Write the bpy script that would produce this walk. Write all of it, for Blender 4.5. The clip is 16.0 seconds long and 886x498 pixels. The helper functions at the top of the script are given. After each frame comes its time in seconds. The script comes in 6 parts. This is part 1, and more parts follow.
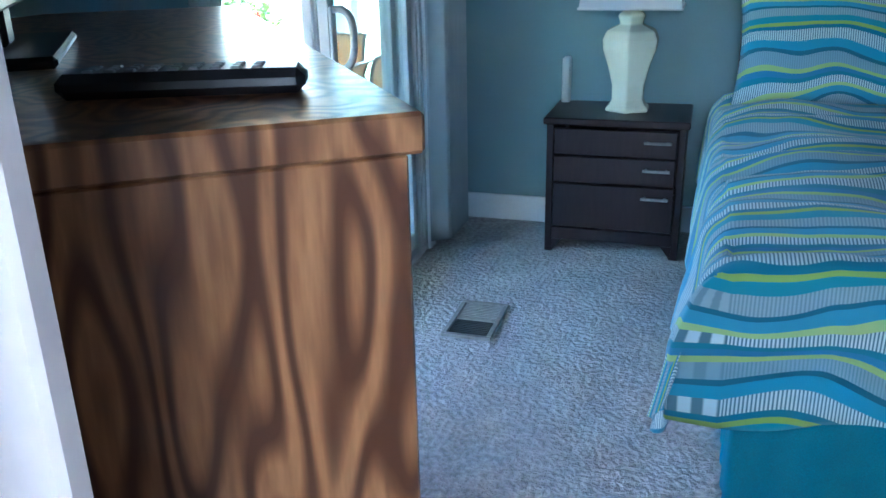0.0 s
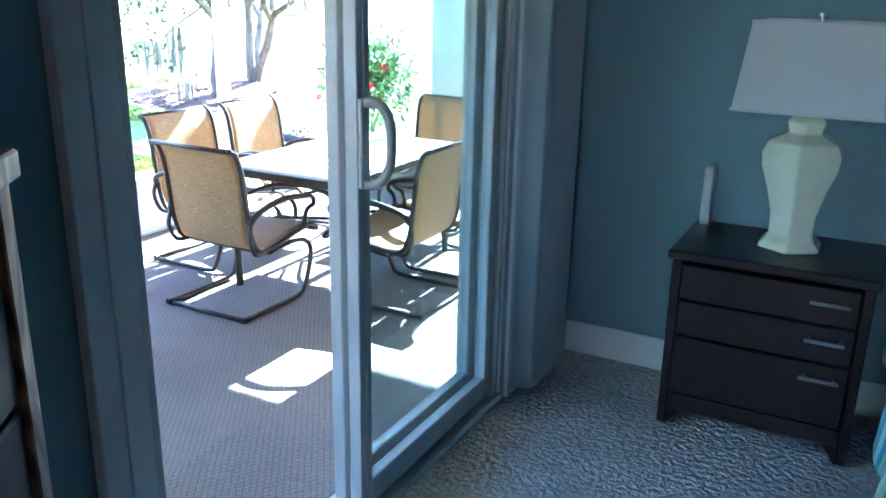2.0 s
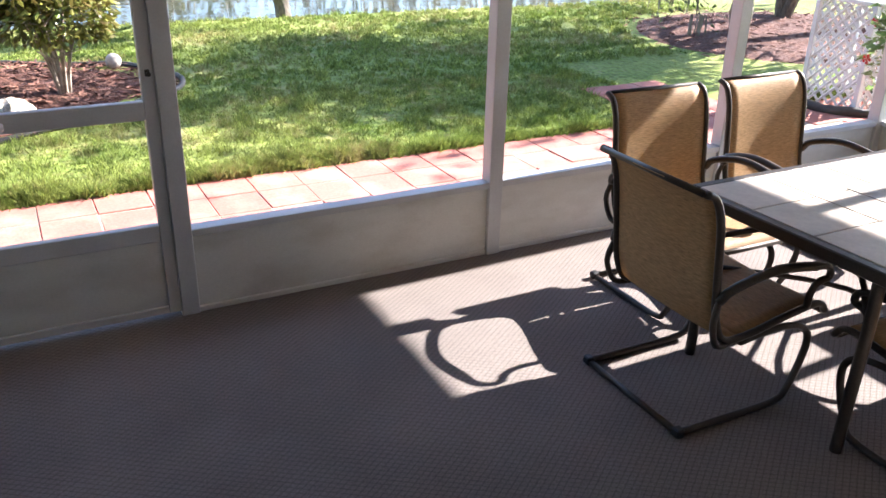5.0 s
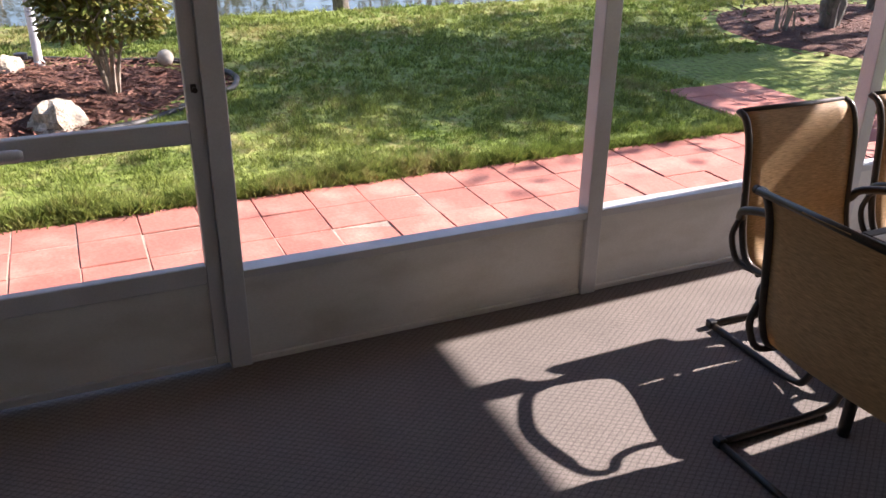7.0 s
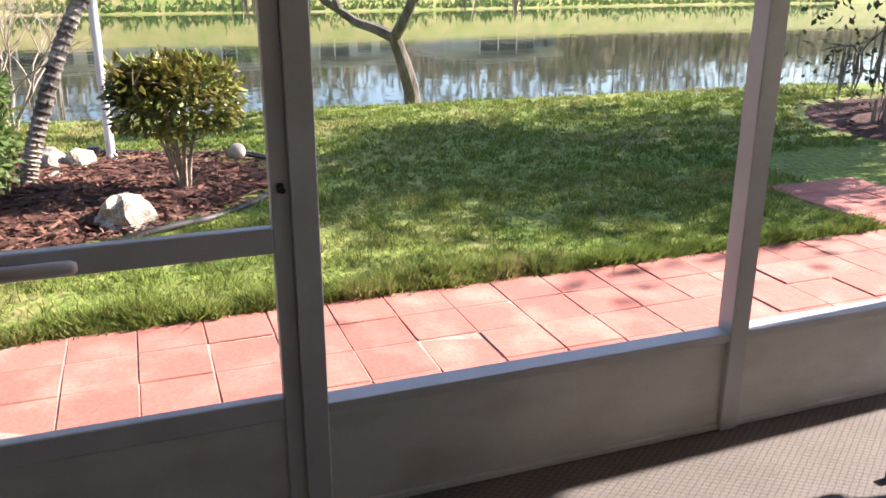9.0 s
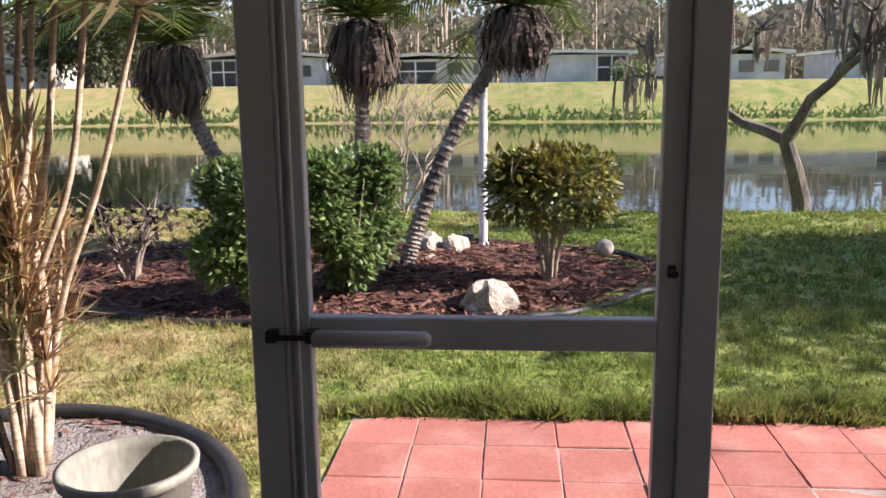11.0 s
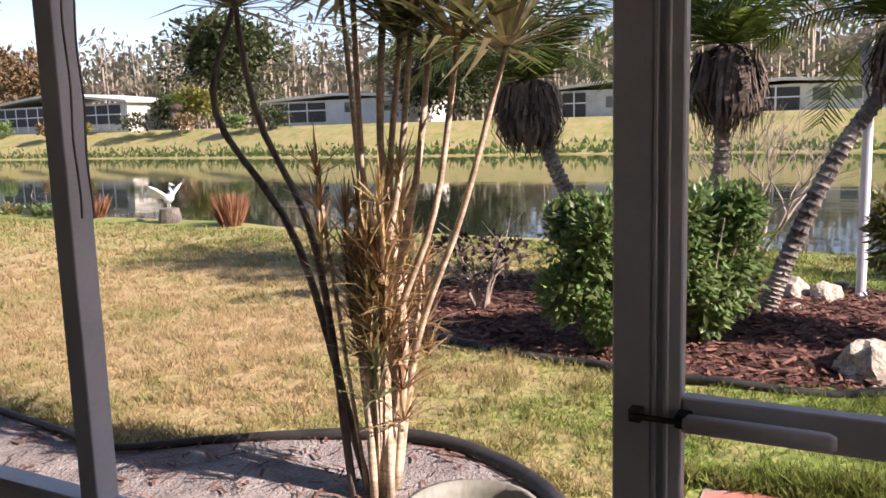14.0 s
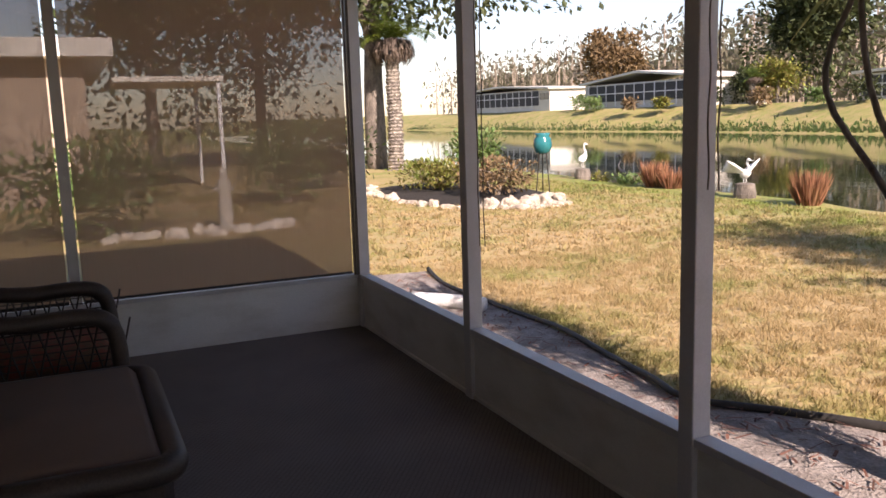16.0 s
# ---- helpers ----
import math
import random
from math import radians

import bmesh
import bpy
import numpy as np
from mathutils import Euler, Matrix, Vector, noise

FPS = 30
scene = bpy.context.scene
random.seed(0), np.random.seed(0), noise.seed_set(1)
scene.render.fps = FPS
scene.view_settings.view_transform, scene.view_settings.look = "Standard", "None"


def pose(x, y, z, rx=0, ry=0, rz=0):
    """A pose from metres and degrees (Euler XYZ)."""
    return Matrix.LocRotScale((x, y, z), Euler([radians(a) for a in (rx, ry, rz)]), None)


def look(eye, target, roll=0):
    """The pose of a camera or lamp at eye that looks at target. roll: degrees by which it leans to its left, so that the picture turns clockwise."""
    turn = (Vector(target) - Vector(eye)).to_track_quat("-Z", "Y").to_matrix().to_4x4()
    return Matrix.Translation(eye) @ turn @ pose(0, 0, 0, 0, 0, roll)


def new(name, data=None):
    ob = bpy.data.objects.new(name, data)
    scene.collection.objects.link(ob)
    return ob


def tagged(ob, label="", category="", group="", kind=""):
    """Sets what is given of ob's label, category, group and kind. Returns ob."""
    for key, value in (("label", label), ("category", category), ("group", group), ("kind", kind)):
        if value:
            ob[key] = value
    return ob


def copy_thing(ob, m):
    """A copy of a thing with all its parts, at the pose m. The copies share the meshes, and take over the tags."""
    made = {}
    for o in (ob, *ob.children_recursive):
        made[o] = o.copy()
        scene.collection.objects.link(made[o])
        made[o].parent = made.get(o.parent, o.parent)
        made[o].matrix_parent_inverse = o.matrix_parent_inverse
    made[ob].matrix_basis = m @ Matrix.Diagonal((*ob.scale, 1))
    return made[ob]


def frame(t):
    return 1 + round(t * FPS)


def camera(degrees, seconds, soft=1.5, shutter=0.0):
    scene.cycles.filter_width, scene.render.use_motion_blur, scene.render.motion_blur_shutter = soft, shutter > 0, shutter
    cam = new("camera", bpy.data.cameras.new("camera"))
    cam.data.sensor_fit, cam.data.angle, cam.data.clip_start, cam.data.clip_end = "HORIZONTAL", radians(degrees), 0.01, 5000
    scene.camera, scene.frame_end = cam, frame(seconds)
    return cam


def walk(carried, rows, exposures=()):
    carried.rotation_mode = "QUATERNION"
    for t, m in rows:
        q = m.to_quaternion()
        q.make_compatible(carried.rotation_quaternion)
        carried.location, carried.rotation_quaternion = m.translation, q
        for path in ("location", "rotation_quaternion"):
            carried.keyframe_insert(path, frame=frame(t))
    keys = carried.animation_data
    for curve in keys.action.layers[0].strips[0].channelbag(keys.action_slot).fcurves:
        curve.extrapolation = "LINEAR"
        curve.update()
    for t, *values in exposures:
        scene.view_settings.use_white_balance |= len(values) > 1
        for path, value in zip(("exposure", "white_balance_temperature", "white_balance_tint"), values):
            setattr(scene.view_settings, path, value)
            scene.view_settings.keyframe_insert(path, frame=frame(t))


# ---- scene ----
cam = camera(56.1, 16.0, soft=1.6)
ROWS = [  # seconds, eye, a point looked at, roll
    (0, (1.171, -2.314, 1.311), (0.608, -0.527, 0.61), -1.3),
    (0.5, (1.127, -2.086, 1.311), (0.716, -0.216, 0.734), -2.1),
    (1, (1.085, -1.889, 1.346), (0.705, -0.007, 0.785), -3.5),
    (1.5, (1.065, -1.636, 1.341), (0.525, 0.199, 0.756), -1.6),
    (2, (1.077, -1.387, 1.361), (0.186, 0.298, 0.757), 1.1),
    (2.5, (0.995, -1.147, 1.386), (-0.09, 0.421, 0.783), 1.4),
    (3, (0.898, -0.931, 1.414), (-0.35, 0.496, 0.777), 1.4),
    (3.5, (0.811, -0.695, 1.423), (-0.641, 0.503, 0.748), 3.1),
    (4, (0.58, -0.529, 1.401), (-0.947, 0.527, 0.658), 2.6),
    (4.5, (0.337, -0.446, 1.428), (-1.235, 0.48, 0.655), 1.7),
    (5.6, (-0.02, -0.25, 1.425), (-1.60, 0.55, 0.61), 1.3),
    (7, (-0.395, -0.228, 1.386), (-2.05, 0.524, 0.551), 0.8),
    (7.5, (-0.531, -0.144, 1.314), (-2.077, 0.703, 0.37), 0.5),
    (8, (-0.635, -0.119, 1.315), (-2.134, 0.775, 0.339), -0.0),
    (8.5, (-0.773, -0.165, 1.26), (-2.367, 0.702, 0.419), 0.3),
    (9, (-0.875, -0.216, 1.295), (-2.655, 0.44, 0.662), 0.0),
    (9.5, (-0.93, -0.223, 1.274), (-2.822, 0.14, 0.736), -0.9),
    (10, (-1.014, -0.219, 1.214), (-2.956, -0.117, 0.748), -1.3),
    (12.5, (-1.474, -0.268, 1.141), (-3.399, -0.658, 0.766), -0.6),
    (13.5, (-1.493, -0.326, 1.152), (-3.311, -1.081, 0.8), -1.7),
    (14, (-1.413, -0.329, 1.185), (-3.157, -1.261, 0.888), -1.7),
    (14.5, (-1.292, -0.318, 1.229), (-2.943, -1.414, 0.955), -2.5),
    (15.2, (-1.267, -0.339, 1.215), (-2.612, -1.794, 0.94), -2.0),
    (15.6, (-1.21, -0.309, 1.209), (-2.292, -1.967, 0.926), -1.5),
    (16, (-1.145, -0.237, 1.212), (-1.952, -2.039, 0.895), -1.8),
]
EXPOSURES = [  # seconds, stops, kelvin, tint
    (0, 5.8, 4700, 4),
    (0.5, 5.9, 4700, 4),
    (1, 5.8, 4600, 4),
    (1.5, 5.2, 4500, 4),
    (2.1, 5.1, 4800, 4),
    (2.6, 4.85, 5100, 6),
    (3.2, 4.35, 5900, 16),
    (3.6, 4.0, 6100, 18),
    (4.2, 3.5, 6100, 18),
    (4.7, 2.95, 6100, 18),
    (7, 1.85, 6400, 24),
    (7.7, 2.0, 6400, 22),
    (8.5, 2.25, 6500, 16),
    (9, 1.95, 6400, 19),
    (9.5, 1.48, 6300, 21),
    (10, 1.35, 6300, 22),
    (12.5, 1.28, 6200, 26),
    (16, 1.22, 7000, 29),
]
walk(cam, [(t, look(eye, target, roll)) for t, eye, target, roll in ROWS], EXPOSURES)

# ---- sky and sun ----
SUN_TO = Vector((-0.06, 1.62, 1.0)).normalized()   # towards the sun
SUN_STRENGTH, SKY_STRENGTH = 5.0, 0.085
world = bpy.data.worlds.new("sky")
scene.world = world
world.use_nodes = True
wn = world.node_tree.nodes
sky = wn.new("ShaderNodeTexSky")
sky.sky_type = "NISHITA"
sky.sun_disc = False
sky.sun_elevation = math.asin(SUN_TO.z)
sky.sun_rotation = math.atan2(SUN_TO.x, SUN_TO.y)
sky.air_density, sky.dust_density, sky.ozone_density = 1.0, 0.4, 1.5
bg = wn["Background"]
bg.inputs[1].default_value = SKY_STRENGTH
world.node_tree.links.new(sky.outputs[0], bg.inputs[0])
sun = new("sun", bpy.data.lights.new("sun", "SUN"))
sun.data.energy, sun.data.angle, sun.data.color = SUN_STRENGTH, radians(0.55), (1.0, 0.93, 0.82)
sun.matrix_world = look(SUN_TO * 50, (0, 0, 0))

# ---- materials ----
def mat(name, base, rough=0.6, metal=0.0, **kw):
    """A Principled material: colours varied by noise at two scales, with fine relief."""
    m = bpy.data.materials.new(name)
    m.use_nodes = True
    nt = m.node_tree
    n, l = nt.nodes, nt.links
    b = n["Principled BSDF"]
    b.inputs["Roughness"].default_value = rough
    b.inputs["Metallic"].default_value = metal
    b.inputs["Specular IOR Level"].default_value = kw.get("spec", 0.4)
    second = kw.get("second", tuple(c * 0.75 for c in base))
    geo = n.new("ShaderNodeTexCoord")
    src = geo.outputs["Object"]
    if kw.get("world"):
        src = n.new("ShaderNodeNewGeometry").outputs["Position"]
    mp = n.new("ShaderNodeMapping")
    mp.inputs["Scale"].default_value = kw.get("stretch", (1, 1, 1))
    l.new(src, mp.inputs[0])
    t1 = n.new("ShaderNodeTexNoise")
    t1.inputs["Scale"].default_value = kw.get("scale", 6)
    t1.inputs["Detail"].default_value = kw.get("detail", 4)
    l.new(mp.outputs[0], t1.inputs["Vector"])
    ramp = n.new("ShaderNodeMapRange")
    ramp.inputs[1].default_value, ramp.inputs[2].default_value = kw.get("lo", 0.35), kw.get("hi", 0.65)
    l.new(t1.outputs[0], ramp.inputs[0])
    mix = n.new("ShaderNodeMix")
    mix.data_type = "RGBA"
    mix.inputs[6].default_value, mix.inputs[7].default_value = (*base, 1), (*second, 1)
    l.new(ramp.outputs[0], mix.inputs[0])
    col = mix.outputs[2]
    t2 = n.new("ShaderNodeTexNoise")
    t2.inputs["Scale"].default_value = kw.get("fine", 60)
    t2.inputs["Detail"].default_value = 3
    l.new(mp.outputs[0], t2.inputs["Vector"])
    g = kw.get("grain", 0.15)
    r2 = n.new("ShaderNodeMapRange")
    r2.inputs[1].default_value, r2.inputs[2].default_value = 0.3, 0.7
    r2.inputs[3].default_value, r2.inputs[4].default_value = 1 - g, 1 + g
    l.new(t2.outputs[0], r2.inputs[0])
    mul = n.new("ShaderNodeVectorMath")
    mul.operation = "MULTIPLY"
    l.new(col, mul.inputs[0])
    l.new(r2.outputs[0], mul.inputs[1])
    col = mul.outputs[0]
    if kw.get("island"):
        isl = n.new("ShaderNodeNewGeometry")
        hs = n.new("ShaderNodeHueSaturation")
        r3 = n.new("ShaderNodeMapRange")
        r3.inputs[3].default_value, r3.inputs[4].default_value = 1 - kw["island"], 1 + kw["island"]
        l.new(isl.outputs["Random Per Island"], r3.inputs[0])
        l.new(r3.outputs[0], hs.inputs["Value"])
        r4 = n.new("ShaderNodeMapRange")
        r4.inputs[3].default_value, r4.inputs[4].default_value = 0.5 - kw.get("hue", 0.0), 0.5 + kw.get("hue", 0.0)
        l.new(isl.outputs["Random Per Island"], r4.inputs[0])
        l.new(r4.outputs[0], hs.inputs["Hue"])
        l.new(col, hs.inputs["Color"])
        col = hs.outputs[0]
    if kw.get("objrand"):
        oi = n.new("ShaderNodeObjectInfo")
        hs = n.new("ShaderNodeHueSaturation")
        r3 = n.new("ShaderNodeMapRange")
        r3.inputs[3].default_value, r3.inputs[4].default_value = 1 - kw["objrand"], 1 + kw["objrand"]
        l.new(oi.outputs["Random"], r3.inputs[0])
        l.new(r3.outputs[0], hs.inputs["Value"])
        l.new(col, hs.inputs["Color"])
        col = hs.outputs[0]
    l.new(col, b.inputs["Base Color"])
    if kw.get("bump", 0.2) > 0:
        bp = n.new("ShaderNodeBump")
        bp.inputs["Strength"].default_value = kw.get("bump", 0.2)
        bp.inputs["Distance"].default_value = kw.get("depth", 0.004)
        l.new(t2.outputs[0], bp.inputs["Height"])
        l.new(bp.outputs[0], b.inputs["Normal"])
    if kw.get("trans"):
        b.inputs["Transmission Weight"].default_value = kw["trans"]
    if kw.get("sheen"):
        b.inputs["Sheen Weight"].default_value = kw["sheen"]
    if kw.get("leaf"):
        tr = n.new("ShaderNodeBsdfTranslucent")
        sm = n.new("ShaderNodeMixShader")
        sm.inputs[0].default_value = kw["leaf"]
        l.new(col, tr.inputs[0])
        l.new(b.outputs[0], sm.inputs[1])
        l.new(tr.outputs[0], sm.inputs[2])
        l.new(sm.outputs[0], n["Material Output"].inputs[0])
    return m


def nodes_of(m):
    return m.node_tree.nodes, m.node_tree.links, m.node_tree.nodes["Principled BSDF"]


M = {}
M["wall"] = mat("blue_grey_paint", (0.19, 0.28, 0.31), 0.75, second=(0.175, 0.262, 0.29), scale=1.3, fine=260, grain=0.03, bump=0.12, depth=0.001)
M["white"] = mat("white_trim_paint", (0.74, 0.75, 0.76), 0.45, second=(0.68, 0.69, 0.70), scale=3, fine=120, grain=0.03, bump=0.05)
# white paint darkened to mid-grey, to dim light bounced into the porch
M["ceiling"] = mat("dimmed_ceiling_paint", (0.52, 0.51, 0.48), 0.9, fine=200, scale=1)
M["hall"] = mat("pinkish_white_paint", (0.74, 0.66, 0.64), 0.6, second=(0.70, 0.62, 0.60), scale=2, grain=0.03, bump=0.05)
M["alum"] = mat("white_coated_aluminium", (0.54, 0.54, 0.55), 0.4, second=(0.47, 0.47, 0.47), scale=5, fine=160, grain=0.05, bump=0.03, spec=0.5)
M["kick"] = mat("white_kick_panel", (0.62, 0.61, 0.57), 0.5, second=(0.50, 0.48, 0.43), scale=3.5, lo=0.45, hi=0.75, fine=90, grain=0.05, bump=0.08, stretch=(1, 1, 2.5))
M["bronze"] = mat("dark_bronze_metal", (0.040, 0.034, 0.030), 0.38, 0.55, second=(0.06, 0.05, 0.042), fine=200, grain=0.2, bump=0.1)
M["sling"] = mat("tan_sling_mesh", (0.42, 0.27, 0.13), 0.65, second=(0.36, 0.225, 0.105), scale=3, fine=420, grain=0.35, bump=0.5, depth=0.001, stretch=(0.08, 1, 1), leaf=0.28)
M["tile"] = mat("table_tile", (0.50, 0.45, 0.39), 0.35, second=(0.40, 0.36, 0.31), scale=7, fine=60, grain=0.08, bump=0.06, objrand=0.10)
M["medal"] = mat("grey_centre_tile", (0.23, 0.22, 0.20), 0.4, second=(0.36, 0.33, 0.29), scale=18, fine=60)
M["espresso"] = mat("espresso_wood", (0.014, 0.008, 0.009), 0.36, second=(0.020, 0.011, 0.011), scale=4, fine=70, grain=0.25, bump=0.06, stretch=(1, 1, 0.15))
M["nickel"] = mat("brushed_nickel", (0.62, 0.61, 0.59), 0.28, 1.0, fine=200, bump=0.03)
M["ceramic"] = mat("cream_ceramic", (0.72, 0.72, 0.56), 0.16, second=(0.69, 0.69, 0.53), spec=0.6, bump=0.0, grain=0.01)
M["shade"] = mat("white_lamp_fabric", (0.66, 0.65, 0.66), 0.85, second=(0.63, 0.62, 0.63), fine=500, grain=0.05, bump=0.2, leaf=0.25)
# slats darkened: their backlit shade is put into this grey
M["blinds"] = mat("backlit_grey_blind", (0.36, 0.39, 0.41), 0.6, second=(0.33, 0.36, 0.38), fine=300, grain=0.04, bump=0.1)
M["black"] = mat("black_plastic", (0.015, 0.015, 0.017), 0.35, fine=100, bump=0.05)
M["rubber"] = mat("black_edging", (0.022, 0.021, 0.020), 0.55, second=(0.05, 0.045, 0.04), fine=60, bump=0.3)
M["rock"] = mat("pale_limestone", (0.55, 0.48, 0.38), 0.9, second=(0.30, 0.25, 0.19), scale=9, fine=50, grain=0.3, bump=0.9, depth=0.02)
M["bark"] = mat("grey_bark", (0.20, 0.17, 0.14), 0.9, second=(0.10, 0.085, 0.07), scale=8, fine=45, grain=0.3, bump=0.9, depth=0.015, stretch=(1, 1, 0.35))
M["palebark"] = mat("pale_branch", (0.36, 0.30, 0.24), 0.85, second=(0.22, 0.18, 0.14), scale=12, fine=60, grain=0.2, bump=0.5)
M["cane"] = mat("pale_cane", (0.58, 0.47, 0.33), 0.8, second=(0.34, 0.26, 0.18), scale=5, fine=30, grain=0.3, bump=0.6, stretch=(1, 1, 3))
M["palmtrunk"] = mat("ridged_palm_trunk", (0.34, 0.30, 0.25), 0.9, second=(0.12, 0.10, 0.085), scale=6, fine=40, grain=0.3, bump=0.8)
M["leaf"] = mat("green_leaf", (0.13, 0.20, 0.06), 0.42, second=(0.21, 0.28, 0.10), scale=2, fine=15, island=0.35, hue=0.03, leaf=0.42, bump=0, spec=0.4)
M["yleaf"] = mat("yellow_green_leaf", (0.15, 0.175, 0.035), 0.4, second=(0.24, 0.20, 0.05), scale=2.5, fine=15, island=0.4, hue=0.04, leaf=0.25, bump=0)
M["spike"] = mat("spiky_leaf", (0.12, 0.15, 0.05), 0.5, second=(0.28, 0.24, 0.12), scale=3, fine=12, island=0.4, hue=0.04, leaf=0.2, bump=0)
M["spikered"] = mat("rusty_spiky_leaf", (0.30, 0.17, 0.08), 0.55, second=(0.36, 0.27, 0.13), scale=3, fine=12, island=0.4, hue=0.03, leaf=0.2, bump=0)
M["deadfrond"] = mat("dead_frond", (0.075, 0.055, 0.042), 0.85, second=(0.14, 0.105, 0.08), scale=5, fine=25, island=0.5, bump=0)
M["deadleaf"] = mat("withered_leaf", (0.05, 0.03, 0.025), 0.8, island=0.4, bump=0)
M["frond"] = mat("palm_frond", (0.13, 0.17, 0.025), 0.45, second=(0.06, 0.10, 0.02), scale=1.2, fine=12, island=0.35, leaf=0.35, bump=0)
M["moss"] = mat("grey_moss", (0.26, 0.235, 0.18), 0.95, second=(0.19, 0.17, 0.13), scale=3, fine=25, island=0.3, leaf=0.15, bump=0)
M["oakleaf"] = mat("oak_leaf", (0.045, 0.065, 0.022), 0.6, second=(0.075, 0.085, 0.035), scale=0.4, fine=5, island=0.45, leaf=0.2, bump=0)
# light grey-brown, with the haze of distance put into the colour
M["woods"] = mat("hazed_winter_woods", (0.24, 0.205, 0.165), 0.9, second=(0.15, 0.155, 0.085), scale=0.12, fine=1.0, grain=0.15, island=0.2, bump=0, leaf=0.45)
M["rust"] = mat("rusty_foliage", (0.22, 0.14, 0.07), 0.8, second=(0.15, 0.11, 0.055), island=0.4, bump=0, leaf=0.2)
M["reed"] = mat("russet_reed", (0.24, 0.095, 0.05), 0.8, second=(0.30, 0.16, 0.08), island=0.4, bump=0, leaf=0.2)
M["flower"] = mat("red_flower", (0.55, 0.02, 0.02), 0.5, island=0.2, bump=0)
M["mulch"] = mat("brown_mulch", (0.085, 0.032, 0.022), 0.9, second=(0.15, 0.065, 0.045), scale=14, fine=90, grain=0.4, bump=1.0, depth=0.03, world=True)
M["chip"] = mat("mulch_chip", (0.11, 0.045, 0.03), 0.9, second=(0.20, 0.10, 0.07), scale=6, island=0.6, bump=0.1)
M["joint"] = mat("pale_joint_sand", (0.42, 0.34, 0.28), 0.95, second=(0.22, 0.17, 0.14), scale=5, fine=60, grain=0.2, world=True)
M["sand"] = mat("grey_sand", (0.33, 0.29, 0.26), 0.95, second=(0.20, 0.17, 0.15), scale=7, fine=70, grain=0.25, bump=0.8, depth=0.02, world=True)
M["stucco"] = mat("cream_siding", (0.62, 0.60, 0.55), 0.8, second=(0.55, 0.53, 0.48), scale=1, fine=10)
M["greysiding"] = mat("pale_grey_siding", (0.50, 0.52, 0.53), 0.8, scale=1, fine=10)
M["roofwhite"] = mat("white_roof", (0.70, 0.68, 0.62), 0.6, second=(0.60, 0.57, 0.50), scale=0.5, fine=8)
M["darkscreen"] = mat("dark_screen_mesh", (0.05, 0.05, 0.055), 0.7, fine=20)
M["winglass"] = mat("window_glass", (0.08, 0.09, 0.10), 0.08, spec=0.6, bump=0)
M["brickwall"] = mat("tan_block_wall", (0.42, 0.33, 0.25), 0.85, second=(0.33, 0.26, 0.20), scale=3, fine=40)
M["galv"] = mat("grey_utility_paint", (0.34, 0.36, 0.37), 0.5, second=(0.28, 0.30, 0.31), scale=4)
M["teal"] = mat("teal_glaze", (0.015, 0.16, 0.17), 0.15, spec=0.6, bump=0)
M["egret"] = mat("white_painted_resin", (0.80, 0.80, 0.78), 0.5, bump=0.1)
M["statue"] = mat("grey_cast_stone", (0.48, 0.44, 0.38), 0.9, second=(0.36, 0.33, 0.28), fine=60)
M["pvc"] = mat("white_pipe", (0.75, 0.75, 0.73), 0.35, bump=0)
M["planter"] = mat("weathered_planter", (0.20, 0.20, 0.16), 0.7, second=(0.28, 0.27, 0.22), scale=5, stretch=(1, 1, 0.3))
M["wicker"] = mat("dark_wicker", (0.035, 0.025, 0.02), 0.5, second=(0.05, 0.035, 0.028), fine=150, grain=0.3, bump=0.3)
M["cushion"] = mat("brown_cushion", (0.13, 0.085, 0.065), 0.9, second=(0.11, 0.072, 0.056), scale=3, fine=400, grain=0.2, bump=0.3)
M["redcush"] = mat("floral_cushion", (0.16, 0.04, 0.025), 0.9, second=(0.10, 0.055, 0.03), scale=18, lo=0.45, hi=0.55)
M["teal_cloth"] = mat("turquoise_cloth", (0.015, 0.27, 0.37), 0.75, second=(0.012, 0.23, 0.32), scale=3, fine=350, grain=0.12, bump=0.25, sheen=0.2)
M["bedskirt"] = mat("teal_bed_skirt", (0.025, 0.17, 0.24), 0.85, second=(0.02, 0.14, 0.20), fine=300)
M["soil"] = mat("black_soil", (0.03, 0.025, 0.02), 0.95, fine=80, bump=0.8)
M["gravelmat"] = mat("white_stone", (0.66, 0.60, 0.52), 0.9, second=(0.45, 0.40, 0.33), scale=6, fine=30, bump=0.6, island=0.2)


def make_carpet():
    m = mat("cut_pile_carpet", (0.50, 0.46, 0.44), 0.95, second=(0.40, 0.365, 0.35), scale=9, fine=52, grain=0.30, bump=1.0, depth=0.026, spec=0.1, world=True, sheen=0.3)
    return m


